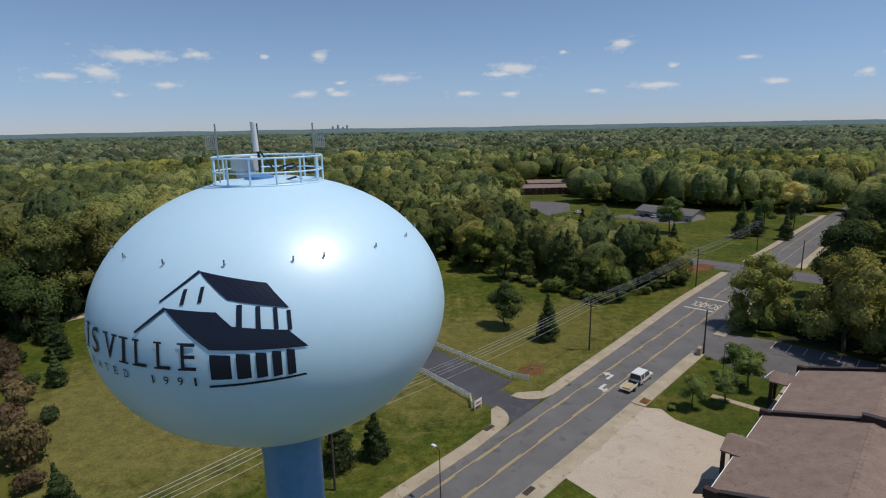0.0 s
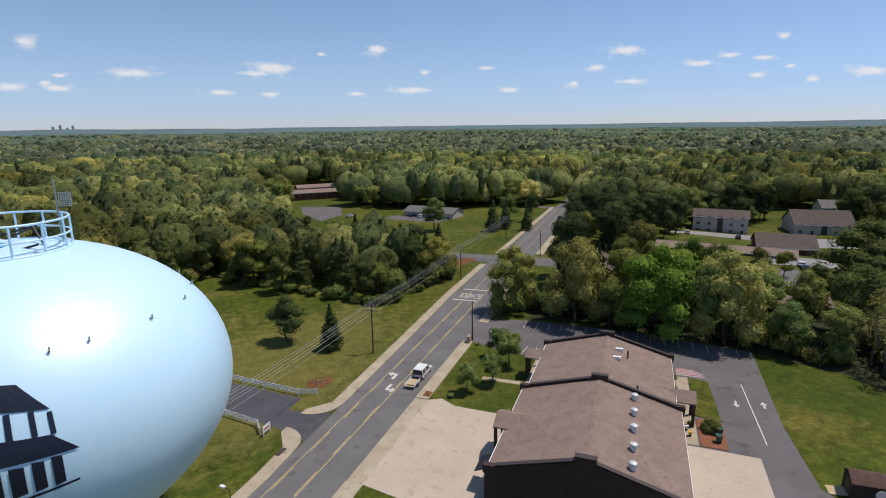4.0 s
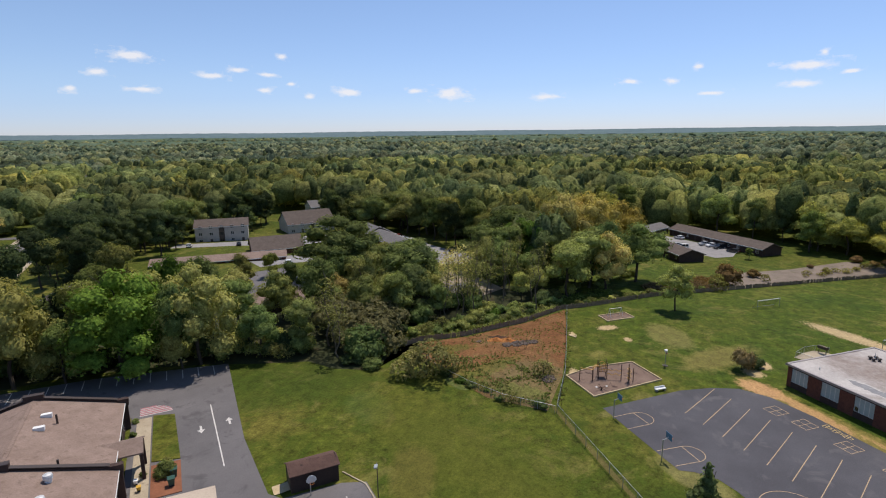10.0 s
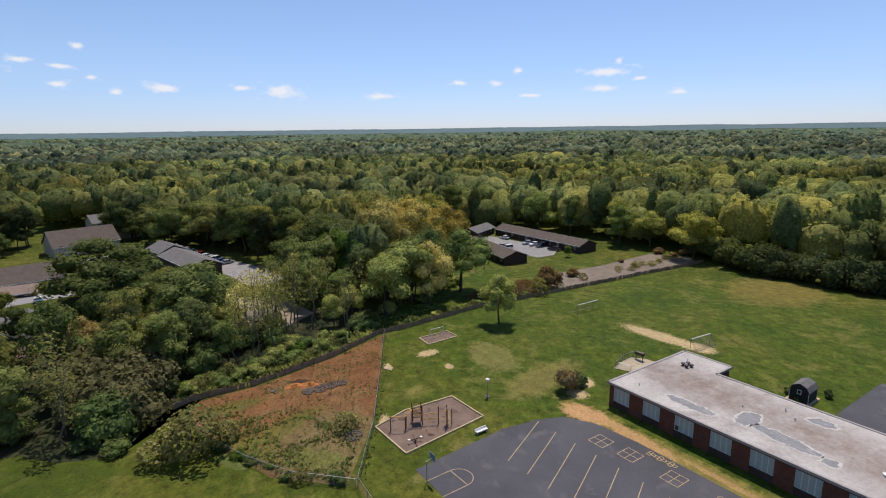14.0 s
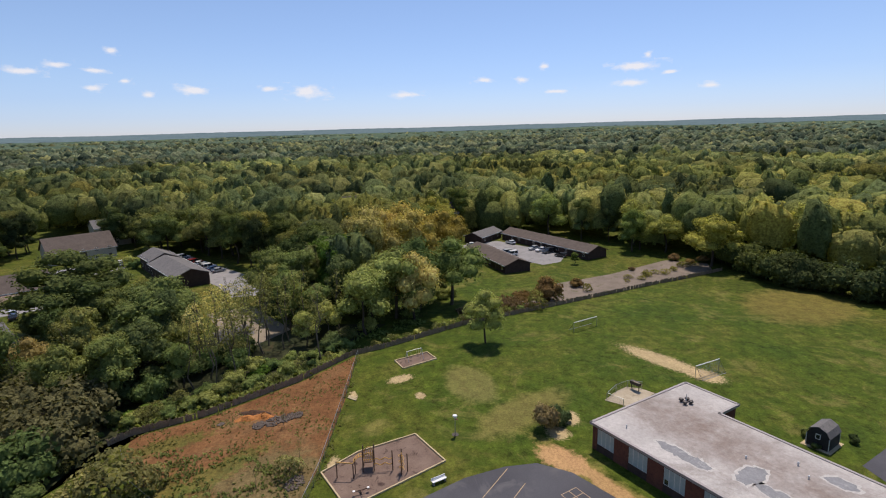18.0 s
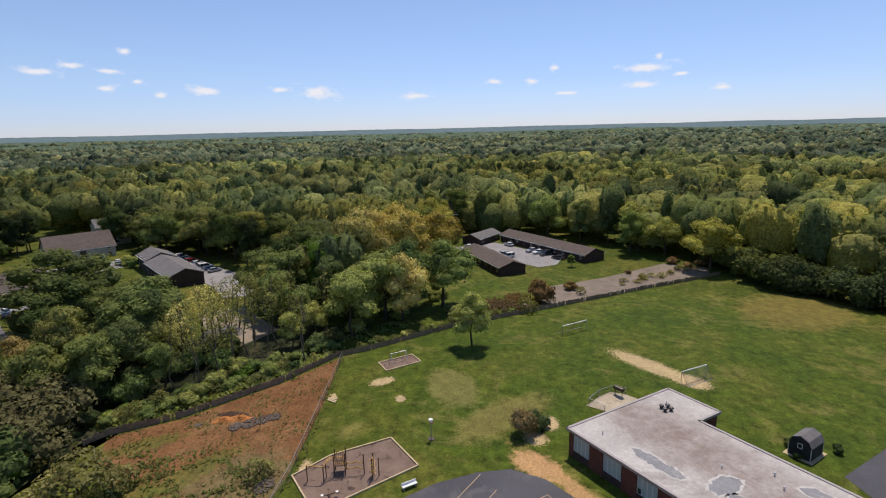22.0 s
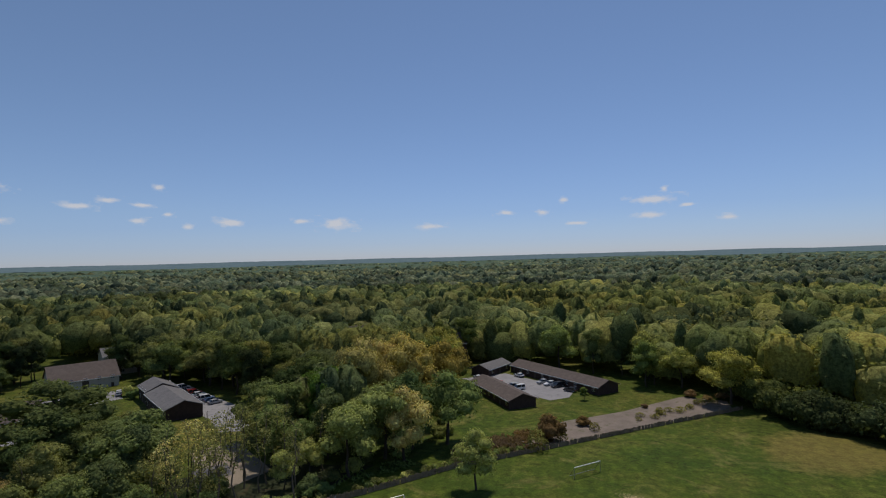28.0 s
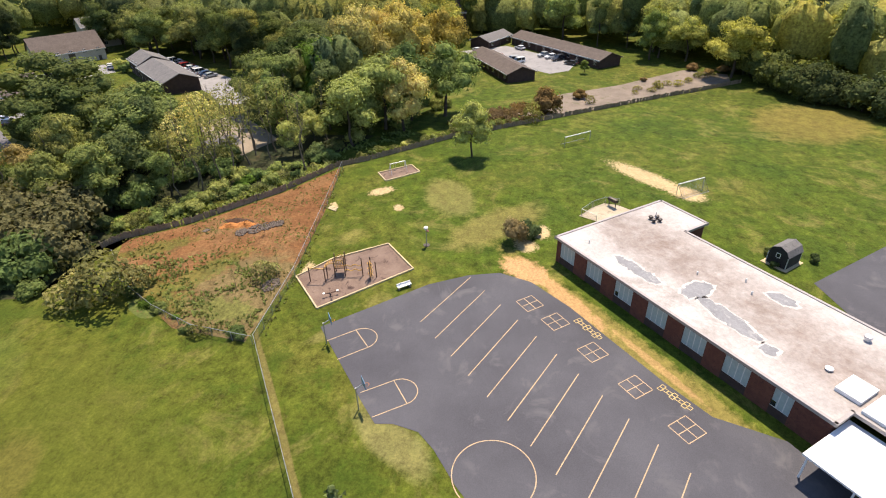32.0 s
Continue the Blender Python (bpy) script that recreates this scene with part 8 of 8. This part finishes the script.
# ---- school field ----
def barn_shed():
    t = math.degrees(math.atan2(0.62, -0.78))
    e = empty("barn_shed", pose(120.8, -60.8, 0, 0, 0, 131) @ Matrix.Diagonal((0.86, 0.86, 0.9, 1)), "dark gambrel-roofed garden barn with a grey roof", "shed")
    prof = [(-1.6, 0.1), (1.6, 0.1), (1.6, 2.0), (1.1, 2.9), (0, 3.4), (-1.1, 2.9), (-1.6, 2.0)]
    part("wall", Geo().slab([(-1.9, y, z) for y, z in prof], (3.8, 0, 0)), "barn_wood", e)
    for a, b in ((2, 3), (3, 4), (4, 5), (5, 6)):
        (y0, z0), (y1, z1) = prof[a], prof[b]
        part("roof", Geo().slab([(-2.05, y0 * 1.06, z0 + 0.03), (2.05, y0 * 1.06, z0 + 0.03), (2.05, y1 * 1.06, z1 + 0.03), (-2.05, y1 * 1.06, z1 + 0.03)], (0, 0, 0.09)), "grey_shingle", e, "grey shingle roof")
    for x in (-1.92, 1.92):
        w = part("window", Geo().box(x - 0.03, x + 0.03, -0.35, 0.35, 1.5, 2.3), "white", e)
        part("pane", Geo().box(x - 0.04, x + 0.04, -0.25, 0.25, 1.6, 2.2), "glass", w)
        for s in (-1, 1):
            part("trim", Geo().box(x - 0.03, x + 0.03, s * 1.58 - 0.06, s * 1.58 + 0.06, 0.1, 2.0), "window_frame", e)
    part("base", Geo().box(-2.5, 2.5, -2.1, 2.1, 0.0, 0.1), "timber", e, "pale timber base")
    return e


barn_shed()
plant("dark_bush", 122.5, -59.6, 0.42, 0.9)
plant("dark_bush", 119.6, -59.4, 0.35, 0.9)
plant("dark_bush", 121.3, -65.0, 0.4, 1.2)


def soccer_goal(a, b, h, back, label):
    a, b = Vector((*a, 0)), Vector((*b, 0))
    e = empty("soccer_goal", Matrix(), label, "goal", "soccer goals")
    d = (b - a).normalized()
    n = Vector((-d.y, d.x, 0)) * back
    up = Vector((0, 0, h))
    part("crossbar", Geo().tube(a + up, b + up, 0.09, n=8), "white", e)
    for p in (a, b):
        part("upright", Geo().tube(p, p + up, 0.055, n=8), "galvanised", e)
        part("stay", Geo().tube(p + up, p + n, 0.025, n=6), "brown_metal", e)
    part("ground_bar", Geo().tube(a + n + Vector((0, 0, 0.04)), b + n + Vector((0, 0, 0.04)), 0.035, n=6), "galvanised", e)
    part("net", Geo().add([a + up, b + up, b + n, a + n], [(0, 1, 2, 3)]), "veil", e)
    return e


soccer_goal((161.4, -32.4), (165.6, -37.8), 2.1, 1.5, "white soccer goal on the grass")
soccer_goal((140.6, -50.6), (143.9, -55.6), 2.1, -1.5, "white soccer goal before the worn sand")


def swing_frame():
    e = empty("swing_set", pose(145.4, -0.6, 0, 0, 0, -52), "low steel swing set in the small mulch pit", "swing")
    part("top_bar", Geo().tube((-1.6, 0, 2.0), (1.6, 0, 2.0), 0.06), "pale_metal", e)
    for s in (-1.6, 1.6):
        for y in (-0.7, 0.7):
            part("leg", Geo().tube((s, 0, 2.0), (s, y, 0), 0.05), "pale_metal", e)
    for s in (-0.7, 0.7):
        w = part("seat", Geo().box(s - 0.22, s + 0.22, -0.1, 0.1, 0.5, 0.55), "black", e)
        part("chain", Geo().tube((s - 0.2, 0, 0.55), (s - 0.2, 0, 2.0), 0.015, n=5).tube((s + 0.2, 0, 0.55), (s + 0.2, 0, 2.0), 0.015, n=5), "galvanised", w)
    return e


swing_frame()


M["play_yellow"] = paint("worn_orange_yellow_paint", (0.5, 0.27, 0.06), 0.5)


def climbing_frame():
    a, b = Vector((108.4, 3.2, 0)), Vector((110.4, -5.7, 0))
    turn = math.degrees(math.atan2(b.y - a.y, b.x - a.x))
    e = empty("climbing_frame", pose(a.x, a.y, 0, 0, 0, turn), "brown and yellow steel climbing frame on mulch", "playground")
    L = (b - a).length
    for x, y, h in ((0, 0, 2.3), (2.1, -0.4, 2.2), (2.3, 0.5, 2.2), (3.3, 0.8, 3.0), (3.3, 2.2, 3.0), (4.7, 0.8, 3.1), (4.7, 2.2, 3.1), (7.1, 0.65, 2.9), (8.2, -0.6, 3.0), (8.3, 0.5, 3.1), (9.0, 0.1, 2.6)):
        part("post", Geo().tube((x, y, 0), (x, y, h), 0.075, n=7), "brown_paint", e)
    part("monkey_bar", Geo().bar((0, 0, 2.25), (2.1, -0.4, 2.15), 0.1), "play_yellow", e)
    for s in (-0.35, 0.35):
        part("ladder_rail", Geo().sweep([(2.1 + 1.2 * k / 8, 0.05 + s + 1.3 * k / 8, 2.1 + 0.35 * math.sin(math.pi * k / 8)) for k in range(9)], 0.05, 6), "play_yellow", e, "yellow arched ladder rail")
    for k in range(6):
        part("overhead_rung", Geo().tube((2.2 + 0.2 * k, -0.2 + 0.22 * k, 2.2 + 0.3 * math.sin(math.pi * (k + 0.5) / 6)), (2.2 + 0.2 * k, 0.5 + 0.22 * k, 2.2 + 0.3 * math.sin(math.pi * (k + 0.5) / 6)), 0.035, n=5), "play_yellow", e)
    part("deck", Geo().box(3.3, 4.7, 0.8, 2.2, 1.3, 1.4), "brown_paint", e)
    for y in (0.78, 2.22):
        part("guard_arch", Geo().sweep([(3.35 + 1.3 * k / 10, y, 2.1 + 0.6 * math.sin(math.pi * k / 10)) for k in range(11)], 0.055, 6), "play_yellow", e, "yellow guard arch")
        part("guard_rail", Geo().tube((3.35, y, 1.75), (4.65, y, 1.75), 0.045, n=6), "play_yellow", e, "yellow guard rail")
        for k in range(5):
            part("guard_bar", Geo().tube((3.5 + 0.26 * k, y, 1.4), (3.5 + 0.26 * k, y, 2.3), 0.035, n=5), "play_yellow", e)
    for z in (1.0, 1.75):
        part("wavy_rail", Geo().sweep([(4.7 + 2.4 * k / 10, 0.75, z + 0.15 * math.sin(k * 1.3)) for k in range(11)], 0.06, 6), "play_yellow", e, "wavy yellow rail")
    for k in range(6):
        part("rung", Geo().tube((8.2, -0.6, 0.5 + 0.42 * k), (8.3, 0.5, 0.5 + 0.42 * k), 0.05, n=6), "play_yellow", e)
    part("spiral", Geo().sweep([(8.25 + 0.35 * math.cos(k * 0.9), -0.05 + 0.5 * math.sin(k * 0.9), 0.4 + 0.12 * k) for k in range(20)], 0.045, 6), "play_yellow", e, "yellow spiral climber")
    return e


climbing_frame()
e = empty("spring_rider", pose(105.6, -0.7, 0, 0, 0, 30), "small four-armed spring rider on mulch", "playground")
part("spring", Geo().lathe([(0.12, 0), (0.15, 0.2), (0.1, 0.35), (0.15, 0.5)], 10), "black", e)
for k in range(4):
    a = math.tau * k / 4
    s = part("arm", Geo().bar((0, 0, 0.55), (1.0 * math.cos(a), 1.0 * math.sin(a), 0.6), 0.1), "brown_paint", e)
    part("seat", Geo().box(0.9 * math.cos(a) - 0.15, 0.9 * math.cos(a) + 0.15, 0.9 * math.sin(a) - 0.15, 0.9 * math.sin(a) + 0.15, 0.62, 0.68), "white" if k % 2 else "brown_paint", s)
e = empty("bench", pose(108.5, -9.9, 0, 0, 0, -52), "pale concrete bench beside the schoolyard", "bench")
part("seat", Geo().box(-1.0, 1.0, -0.28, 0.28, 0.42, 0.5), "white", e)
part("backrest", Geo().box(-1.0, 1.0, 0.2, 0.27, 0.55, 0.8), "white", e)
for s in (-0.8, 0.8):
    part("leg", Geo().box(s - 0.08, s + 0.08, -0.25, 0.25, 0, 0.42), "coping", e)
e = empty("wind_funnel_ball_game", pose(119.6, -10.9, 0), "slim pole with a pale funnel head for ball games", "play post")
part("pole", Geo().tube((0, 0, 0), (0, 0, 2.8), 0.06), "galvanised", e)
part("funnel", Geo().lathe([(0.14, 2.6), (0.32, 2.9), (0.33, 3.05), (0.28, 3.1)], 14), "white", e)
part("chute", Geo().bar((0, 0, 2.5), (0.4, -0.3, 2.2), 0.16), "red_line", e)
part("foot_plate", Geo().tube((0, 0, 0), (0, 0, 0.06), 0.5, n=14), "brown_metal", e)
e = empty("backstop", pose(135.2, -39.4, 0, 0, 0, 40), "small dark hopper on legs behind the school", "feeder")
part("box", Geo().box(-0.9, 0.9, -0.3, 0.3, 1.0, 1.5), "brown_metal", e)
part("lid", Geo().box(-0.95, 0.3, 0.1, 0.4, 1.5, 1.62), "gravel", e, "pale board lid")
for s in (-0.7, 0.7):
    part("leg", Geo().box(s - 0.05, s + 0.05, -0.05, 0.05, 0, 1.0), "brown_metal", e)
chain_fence([(129.6, -36.4), (131.6, -34.2), (134.6, -36.2), (136.3, -38.4), (135.9, -40.6)], 1.2, "low wire fence round the gravel pad")


def rubble(cx, cy, rx, ry, n, material, label, seed):
    r = np.random.default_rng(seed)
    bv, bf = ICO[1]
    vs, fs = [], []
    for k in range(n):
        a, q = r.uniform(0, math.tau), math.sqrt(r.uniform(0, 1))
        s = r.uniform(0.08, 0.22)
        vs.append(bv * (1 + 0.25 * r.standard_normal((len(bv), 1))) * [s, s, s * 0.6] + [cx + rx * q * math.cos(a), cy + ry * q * math.sin(a), 0.12])
        fs.append(bf + k * len(bv))
    ob = new("rubble_heap", raw_mesh("rubble_heap", np.concatenate(vs), np.concatenate(fs), M[material], False))
    tagged(ob, label, "rubble", kind="stuff")




def soil_bank(path, width, tall, material, label, seed):
    """A ragged ridge of dug soil along a line."""
    r = np.random.default_rng(seed)
    pts = along(path, 0.35)
    g, n = Geo(), 9
    v = []
    for i, p in enumerate(pts):
        d = (pts[min(i + 1, len(pts) - 1)] - pts[max(i - 1, 0)]).normalized()
        s = Vector((-d.y, d.x, 0))
        end = min(1.0, 3.2 * min(i, len(pts) - 1 - i) / len(pts))
        for j in range(n):
            q = 2 * j / (n - 1) - 1
            h = tall * end * max(0.0, 1 - abs(q) ** 1.5) * (0.75 + 0.6 * noise.noise(p * 0.9 + Vector((0, 0, seed)))) + r.uniform(-0.07, 0.07) * (1 - abs(q))
            v.append(p + s * (q * width * (0.6 + 0.4 * end) + r.uniform(-0.1, 0.1)) + Vector((0, 0, max(-0.02, h) - 0.01)))
    g.add(v, [(i * n + j, (i + 1) * n + j, (i + 1) * n + j + 1, i * n + j + 1) for i in range(len(pts) - 1) for j in range(n - 1)])
    return solid("soil_bank", g, material, Matrix(), label, "soil heap")


M["weed_bank"] = surface("weedy_soil", (0.07, 0.1, 0.02), (0.11, 0.13, 0.03), (0.16, 0.1, 0.04), 0.7, 4, 0.95, 0, 0.05)
M["rubble_stone"] = surface("broken_concrete", (0.075, 0.056, 0.046), (0.15, 0.12, 0.1), (0.04, 0.026, 0.02), 0.9, 5, 0.92, 0, 0.03)
M["raw_soil"] = surface("raw_orange_soil", (0.38, 0.135, 0.035), (0.46, 0.19, 0.06), (0.1, 0.04, 0.02), 0.9, 5, 0.95, 0, 0.06)
# dark soil colour that stands in for the shade inside the dug hole
M["hole_shade"] = surface("dark_wet_soil", (0.05, 0.028, 0.018), (0.08, 0.045, 0.028), (0.15, 0.06, 0.03), 0.9, 5, 0.95, 0, 0.06)
soil_bank([(120.6, 23.4), (121.6, 22.6), (121.8, 21.2), (122.6, 19.8), (122.4, 18.2), (122.6, 17.2)], 0.8, 0.9, "raw_soil", "ridge of raw orange soil beside a dug hole", 3)
soil_bank([(123.2, 24.0), (123.6, 21.0), (123.4, 18.6)], 0.9, 0.5, "hole_shade", "low dark bank standing in for the dug hole's shade", 5)
for cx, cy, sx in ((119.9, 19.0, 1.1), (121.2, 17.2, 1.5), (122.4, 15.6, 1.4), (123.3, 14.2, 0.9)):
    rubble(cx, cy, sx, sx * 0.8, 130, "rubble_stone", "grey rubble heap on the clay", int(cx * 10))
solid("scrap_sheet", Geo().slab([(119.4, 25.6, 0.08), (120.3, 25.2, 0.12), (120.1, 24.4, 0.15), (119.3, 24.8, 0.08)], (0, 0, 0.05)), "rubble_stone", Matrix(), "pale scrap sheet lying on the clay", "scrap")
for k in range(3):
    solid("loose_board", Geo().bar((129.4 + 0.3 * k, 7.9, 0.12), (128.6 + 0.5 * k, 6.3, 0.12), 0.3, 0.1), "timber", Matrix(), "pale loose board beside the wire fence", "board", "loose boards")
soil_bank([(98.3, 20.5), (100.0, 23.5), (101.5, 25.5)], 1.0, 0.3, "weed_bank", "low weedy bank at the lot's edge", 9)
patch("mulch_bed", blob(14.9, 89.5, 2.6, 2.0, 0.6, 28), 0.03, "clay", "round bed of red mulch on the lawn", "flower bed", soft=0.2)
rubble(14.9, 89.6, 1.2, 0.8, 14, "mulch", "few dark stones in the mulch bed", 8)
rubble(106.9, 8.2, 1.6, 1.1, 110, "rubble_stone", "pale rubble beside the fence", 4)


def tufts(name, poly, n, size, material, label, seed):
    """Loose weeds scattered over a piece of ground."""
    r = np.random.default_rng(seed)
    xs, ys = [p[0] for p in poly], [p[1] for p in poly]
    x, y = r.uniform(min(xs), max(xs), n * 3), r.uniform(min(ys), max(ys), n * 3)
    ok = inside(poly, x, y)
    x, y = x[ok][:n], y[ok][:n]
    clump = np.sin(x * 0.5 + 1) * np.sin(y * 0.45) + 0.5 * np.sin(x * 1.3) * np.sin(y * 1.1 + 2)
    ok = clump + r.normal(0, 0.5, len(x)) > 0.1
    x, y = x[ok], y[ok]
    k = 5
    m = len(x)
    a = r.uniform(0, math.tau, (m, k))
    s = size * r.uniform(0.5, 1.4, (m, k))
    base = np.stack([np.repeat(x[:, None], k, 1), np.repeat(y[:, None], k, 1), np.repeat(height(x, y)[:, None], k, 1)], 2)
    side = np.stack([np.cos(a), np.sin(a), 0 * a], 2)
    out = np.stack([-np.sin(a), np.cos(a), 0 * a], 2)
    up = np.array([0, 0, 1.0])
    w = s[:, :, None]
    tri = np.stack([base - side * w * 0.5 + out * w * 0.2, base + side * w * 0.5 + out * w * 0.2, base + out * w * 0.9 + up * w * 0.8], 2).reshape(-1, 3)
    me = raw_mesh(name, tri, np.arange(len(tri)).reshape(-1, 3), M[material], False)
    return tagged(new(name, me), label, "weeds", kind="stuff")


tufts("fence_brush", [(116.0, 37.6), (122.3, 29.2), (134.9, 18.8), (147.1, 12.2), (150.5, 7.2), (164.8, -8.0), (166.0, -6.6), (151.8, 9.0), (148.2, 14.2), (136.0, 20.8), (123.6, 31.0), (117.6, 39.0)], 900, 0.85, "leaf_bare", "twiggy brush grown against the board fence", 31)
tufts("fence_brush_green", [(116.0, 37.6), (122.3, 29.2), (134.9, 18.8), (147.1, 12.2), (149.2, 15.2), (137.0, 22.8), (124.6, 33.0), (118.6, 41.0)], 900, 0.8, "leaf", "green brush grown against the board fence", 33)
tufts("fence_foot_weeds", [(115.0, 37.0), (121.7, 28.6), (134.4, 18.2), (146.7, 11.6), (146.2, 10.8), (133.9, 17.2), (121.0, 27.6), (114.2, 36.2)], 420, 0.34, "leaf_bare", "dry weeds at the foot of the board fence", 35)
tufts("dry_scrub", [(167, -8.5), (179, -24.5), (186, -29), (198, -27), (188, -15), (176, -6)], 2200, 0.75, "leaf_brown", "dry brownish scrub behind the board fence", 37)
tufts("clay_weeds", [(146, 11.3), (134.7, 17.9), (122.0, 28.2), (115.8, 36.4), (103, 27), (97.5, 17), (95.8, 6.4), (109.3, 6.8), (128, 8.8)], 2600, 0.2, "leaf_bare", "scattered pale weeds on the clay lot", 21)
tufts("green_weeds", [(112, 33), (103, 27), (97.5, 17), (96, 7), (108, 7), (114, 22)], 1500, 0.3, "leaf", "green weeds along the clay lot's edge", 22)
tufts("fence_weeds", [(95.6, 5.8), (109.3, 6.2), (145.7, 11.2), (146, 9.8), (109, 4.8), (95.2, 4.4)], 500, 0.24, "leaf_bare", "dry weeds along the wire fence", 23)
tufts("wood_edge_weeds", [(113, 40), (122, 31), (135, 20), (150, 12), (166, 0), (170, 4), (152, 18), (138, 26), (124, 37), (116, 44)], 1600, 0.5, "leaf", "rank green weeds along the board fence", 24)
for x, y in ((112, 9.5), (106, 13), (120, 15)):
    plant("sparse", x, y, 0.16, 1.0, "thin bare sapling on the clay lot")

# ---- clouds ----
def cloud_material():
    m, t, b = nodes_of("cloud_vapour")
    tc = t.nodes.new("ShaderNodeTexCoord")
    n = t.nodes.new("ShaderNodeTexNoise")
    n.inputs["Scale"].default_value, n.inputs["Detail"].default_value, n.inputs["Roughness"].default_value = 1.0, 6, 0.62
    mp = t.nodes.new("ShaderNodeMapping")
    mp.inputs["Scale"].default_value = (0.012, 0.012, 0.026)
    link(t, t.nodes.new("ShaderNodeNewGeometry").outputs["Position"], mp.inputs["Vector"])
    link(t, mp.outputs[0], n.inputs["Vector"])
    g = t.nodes.new("ShaderNodeTexGradient")
    g.gradient_type = "QUADRATIC_SPHERE"
    mp2 = t.nodes.new("ShaderNodeMapping")
    mp2.inputs["Location"].default_value = (-1, -1, 0)
    mp2.inputs["Scale"].default_value = (2, 2, 0)
    link(t, tc.outputs["UV"], mp2.inputs["Vector"])
    link(t, mp2.outputs[0], g.inputs["Vector"])
    ad = t.nodes.new("ShaderNodeMath")
    ad.operation = "MULTIPLY_ADD"
    link(t, g.outputs["Fac"], ad.inputs[0])
    ad.inputs[1].default_value = 0.85
    link(t, n.outputs["Fac"], ad.inputs[2])
    a = ramp(t, ad.outputs[0], [(0.54, grey(0)), (1.0, grey(0.85))])
    em = t.nodes.new("ShaderNodeEmission")
    em.inputs[0].default_value, em.inputs[1].default_value = (0.92, 0.96, 1.04, 1), 1.0
    tr = t.nodes.new("ShaderNodeBsdfTransparent")
    mx = t.nodes.new("ShaderNodeMixShader")
    link(t, a, mx.inputs[0])
    link(t, tr.outputs[0], mx.inputs[1])
    link(t, em.outputs[0], mx.inputs[2])
    link(t, mx.outputs[0], t.nodes["Material Output"].inputs[0])
    return m


M["cloud"] = cloud_material()


def cloud(az, el, w, h):
    d, a = 4300.0, math.radians(az)
    c = Vector((55 * 0.6 + d * math.cos(a), d * math.sin(a), 42.5 + d * math.tan(math.radians(el))))
    s = Vector((-math.sin(a), math.cos(a), 0)) * d * math.radians(w) * 0.62
    u = Vector((0, 0, 1)) * d * math.radians(h) * 0.8
    me = bpy.data.meshes.new("backdrop_cloud")
    me.from_pydata([c + s - u, c - s - u, c - s + u, c + s + u], [], [(0, 1, 2, 3)])
    uvl = me.uv_layers.new(name="UVMap")
    for k, q in enumerate(((0, 0), (1, 0), (1, 1), (0, 1))):
        uvl.data[k].uv = q
    me.materials.append(M["cloud"])
    ob = new("backdrop_cloud", me)
    ob.visible_shadow = False
    tagged(ob, "small soft white cloud low in the sky", "cloud", kind="structure")


for c in ((118.5, 6.7, 8.0, 1.1), (113.4, 7.0, 3.0, 0.8), (107.5, 7.0, 1.3, 0.5), (102.5, 7.1, 2.4, 0.9), (95.2, 5.0, 4.7, 0.8), (83.2, 5.75, 5.0, 1.3), (73.1, 7.6, 2.6, 1.1), (121.2, 5.3, 3.6, 1.1), (124.3, 4.9, 4.1, 0.7),
          (116.2, 4.3, 3.3, 0.6), (69.9, 3.74, 5.3, 0.6), (53.7, 4.05, 1.5, 0.6), (120.0, 3.46, 1.5, 0.5), (48.9, 7.0, 4.3, 0.9), (51.6, 5.5, 2.2, 0.6), (42.5, 5.46, 3.0, 0.6), (48.3, 4.13, 3.3, 0.5), (35.3, 4.83, 1.2, 0.4),
          (29.9, 4.1, 3.6, 0.8), (37.7, 4.2, 1.8, 0.5), (23.2, 4.16, 1.8, 0.5), (75.3, 3.44, 2.1, 0.5), (-12.2, 5.24, 5.3, 0.8), (19.6, 3.86, 4.1, 1.2), (2.1, 4.59, 2.4, 0.5), (-1.6, 4.48, 1.8, 0.6), (-11.9, 3.76, 3.4, 0.7),
          (36.0, 7.3, 1.4, 0.7), (-15.3, 4.57, 1.8, 0.4), (60, 3.6, 2.5, 0.5), (88, 3.5, 3.5, 0.5), (104, 3.6, 3, 0.6), (10, 3.4, 4, 0.6), (-5, 3.3, 3, 0.4)):
    cloud(*c)
rc = random.Random(41)
for k in range(14):
    cloud(rc.uniform(-22, 124), rc.uniform(2.6, 7.2), rc.uniform(0.9, 3.4), rc.uniform(0.3, 0.6))
# pale blue-grey, so that haze lies in the towers' own colour
M["far_tower"] = paint("hazy_far_concrete", (0.3, 0.36, 0.42), 0.9)
# tiny skyline at the horizon
for k, (az, w, h) in enumerate(((101.1, 18, 34), (100.6, 14, 44), (100.1, 22, 26), (99.7, 14, 40))):
    a = math.radians(az)
    solid("backdrop_tower", Geo().box(-w / 2, w / 2, -8, 8, 0, 34 + h).box(-w / 3, w / 3, -5, 5, 34 + h, 38 + h), "far_tower", pose(4650 * math.cos(a), 4650 * math.sin(a), 12, 0, 0, az), "tiny hazy tower block at the horizon", "tower block", "far skyline", "structure")

# prototypes that stand nowhere are taken away
for kind in KINDS:
    for proto in KINDS[kind]:
        if proto.name not in USED:
            for o in (*proto.children_recursive, proto):
                bpy.data.objects.remove(o)
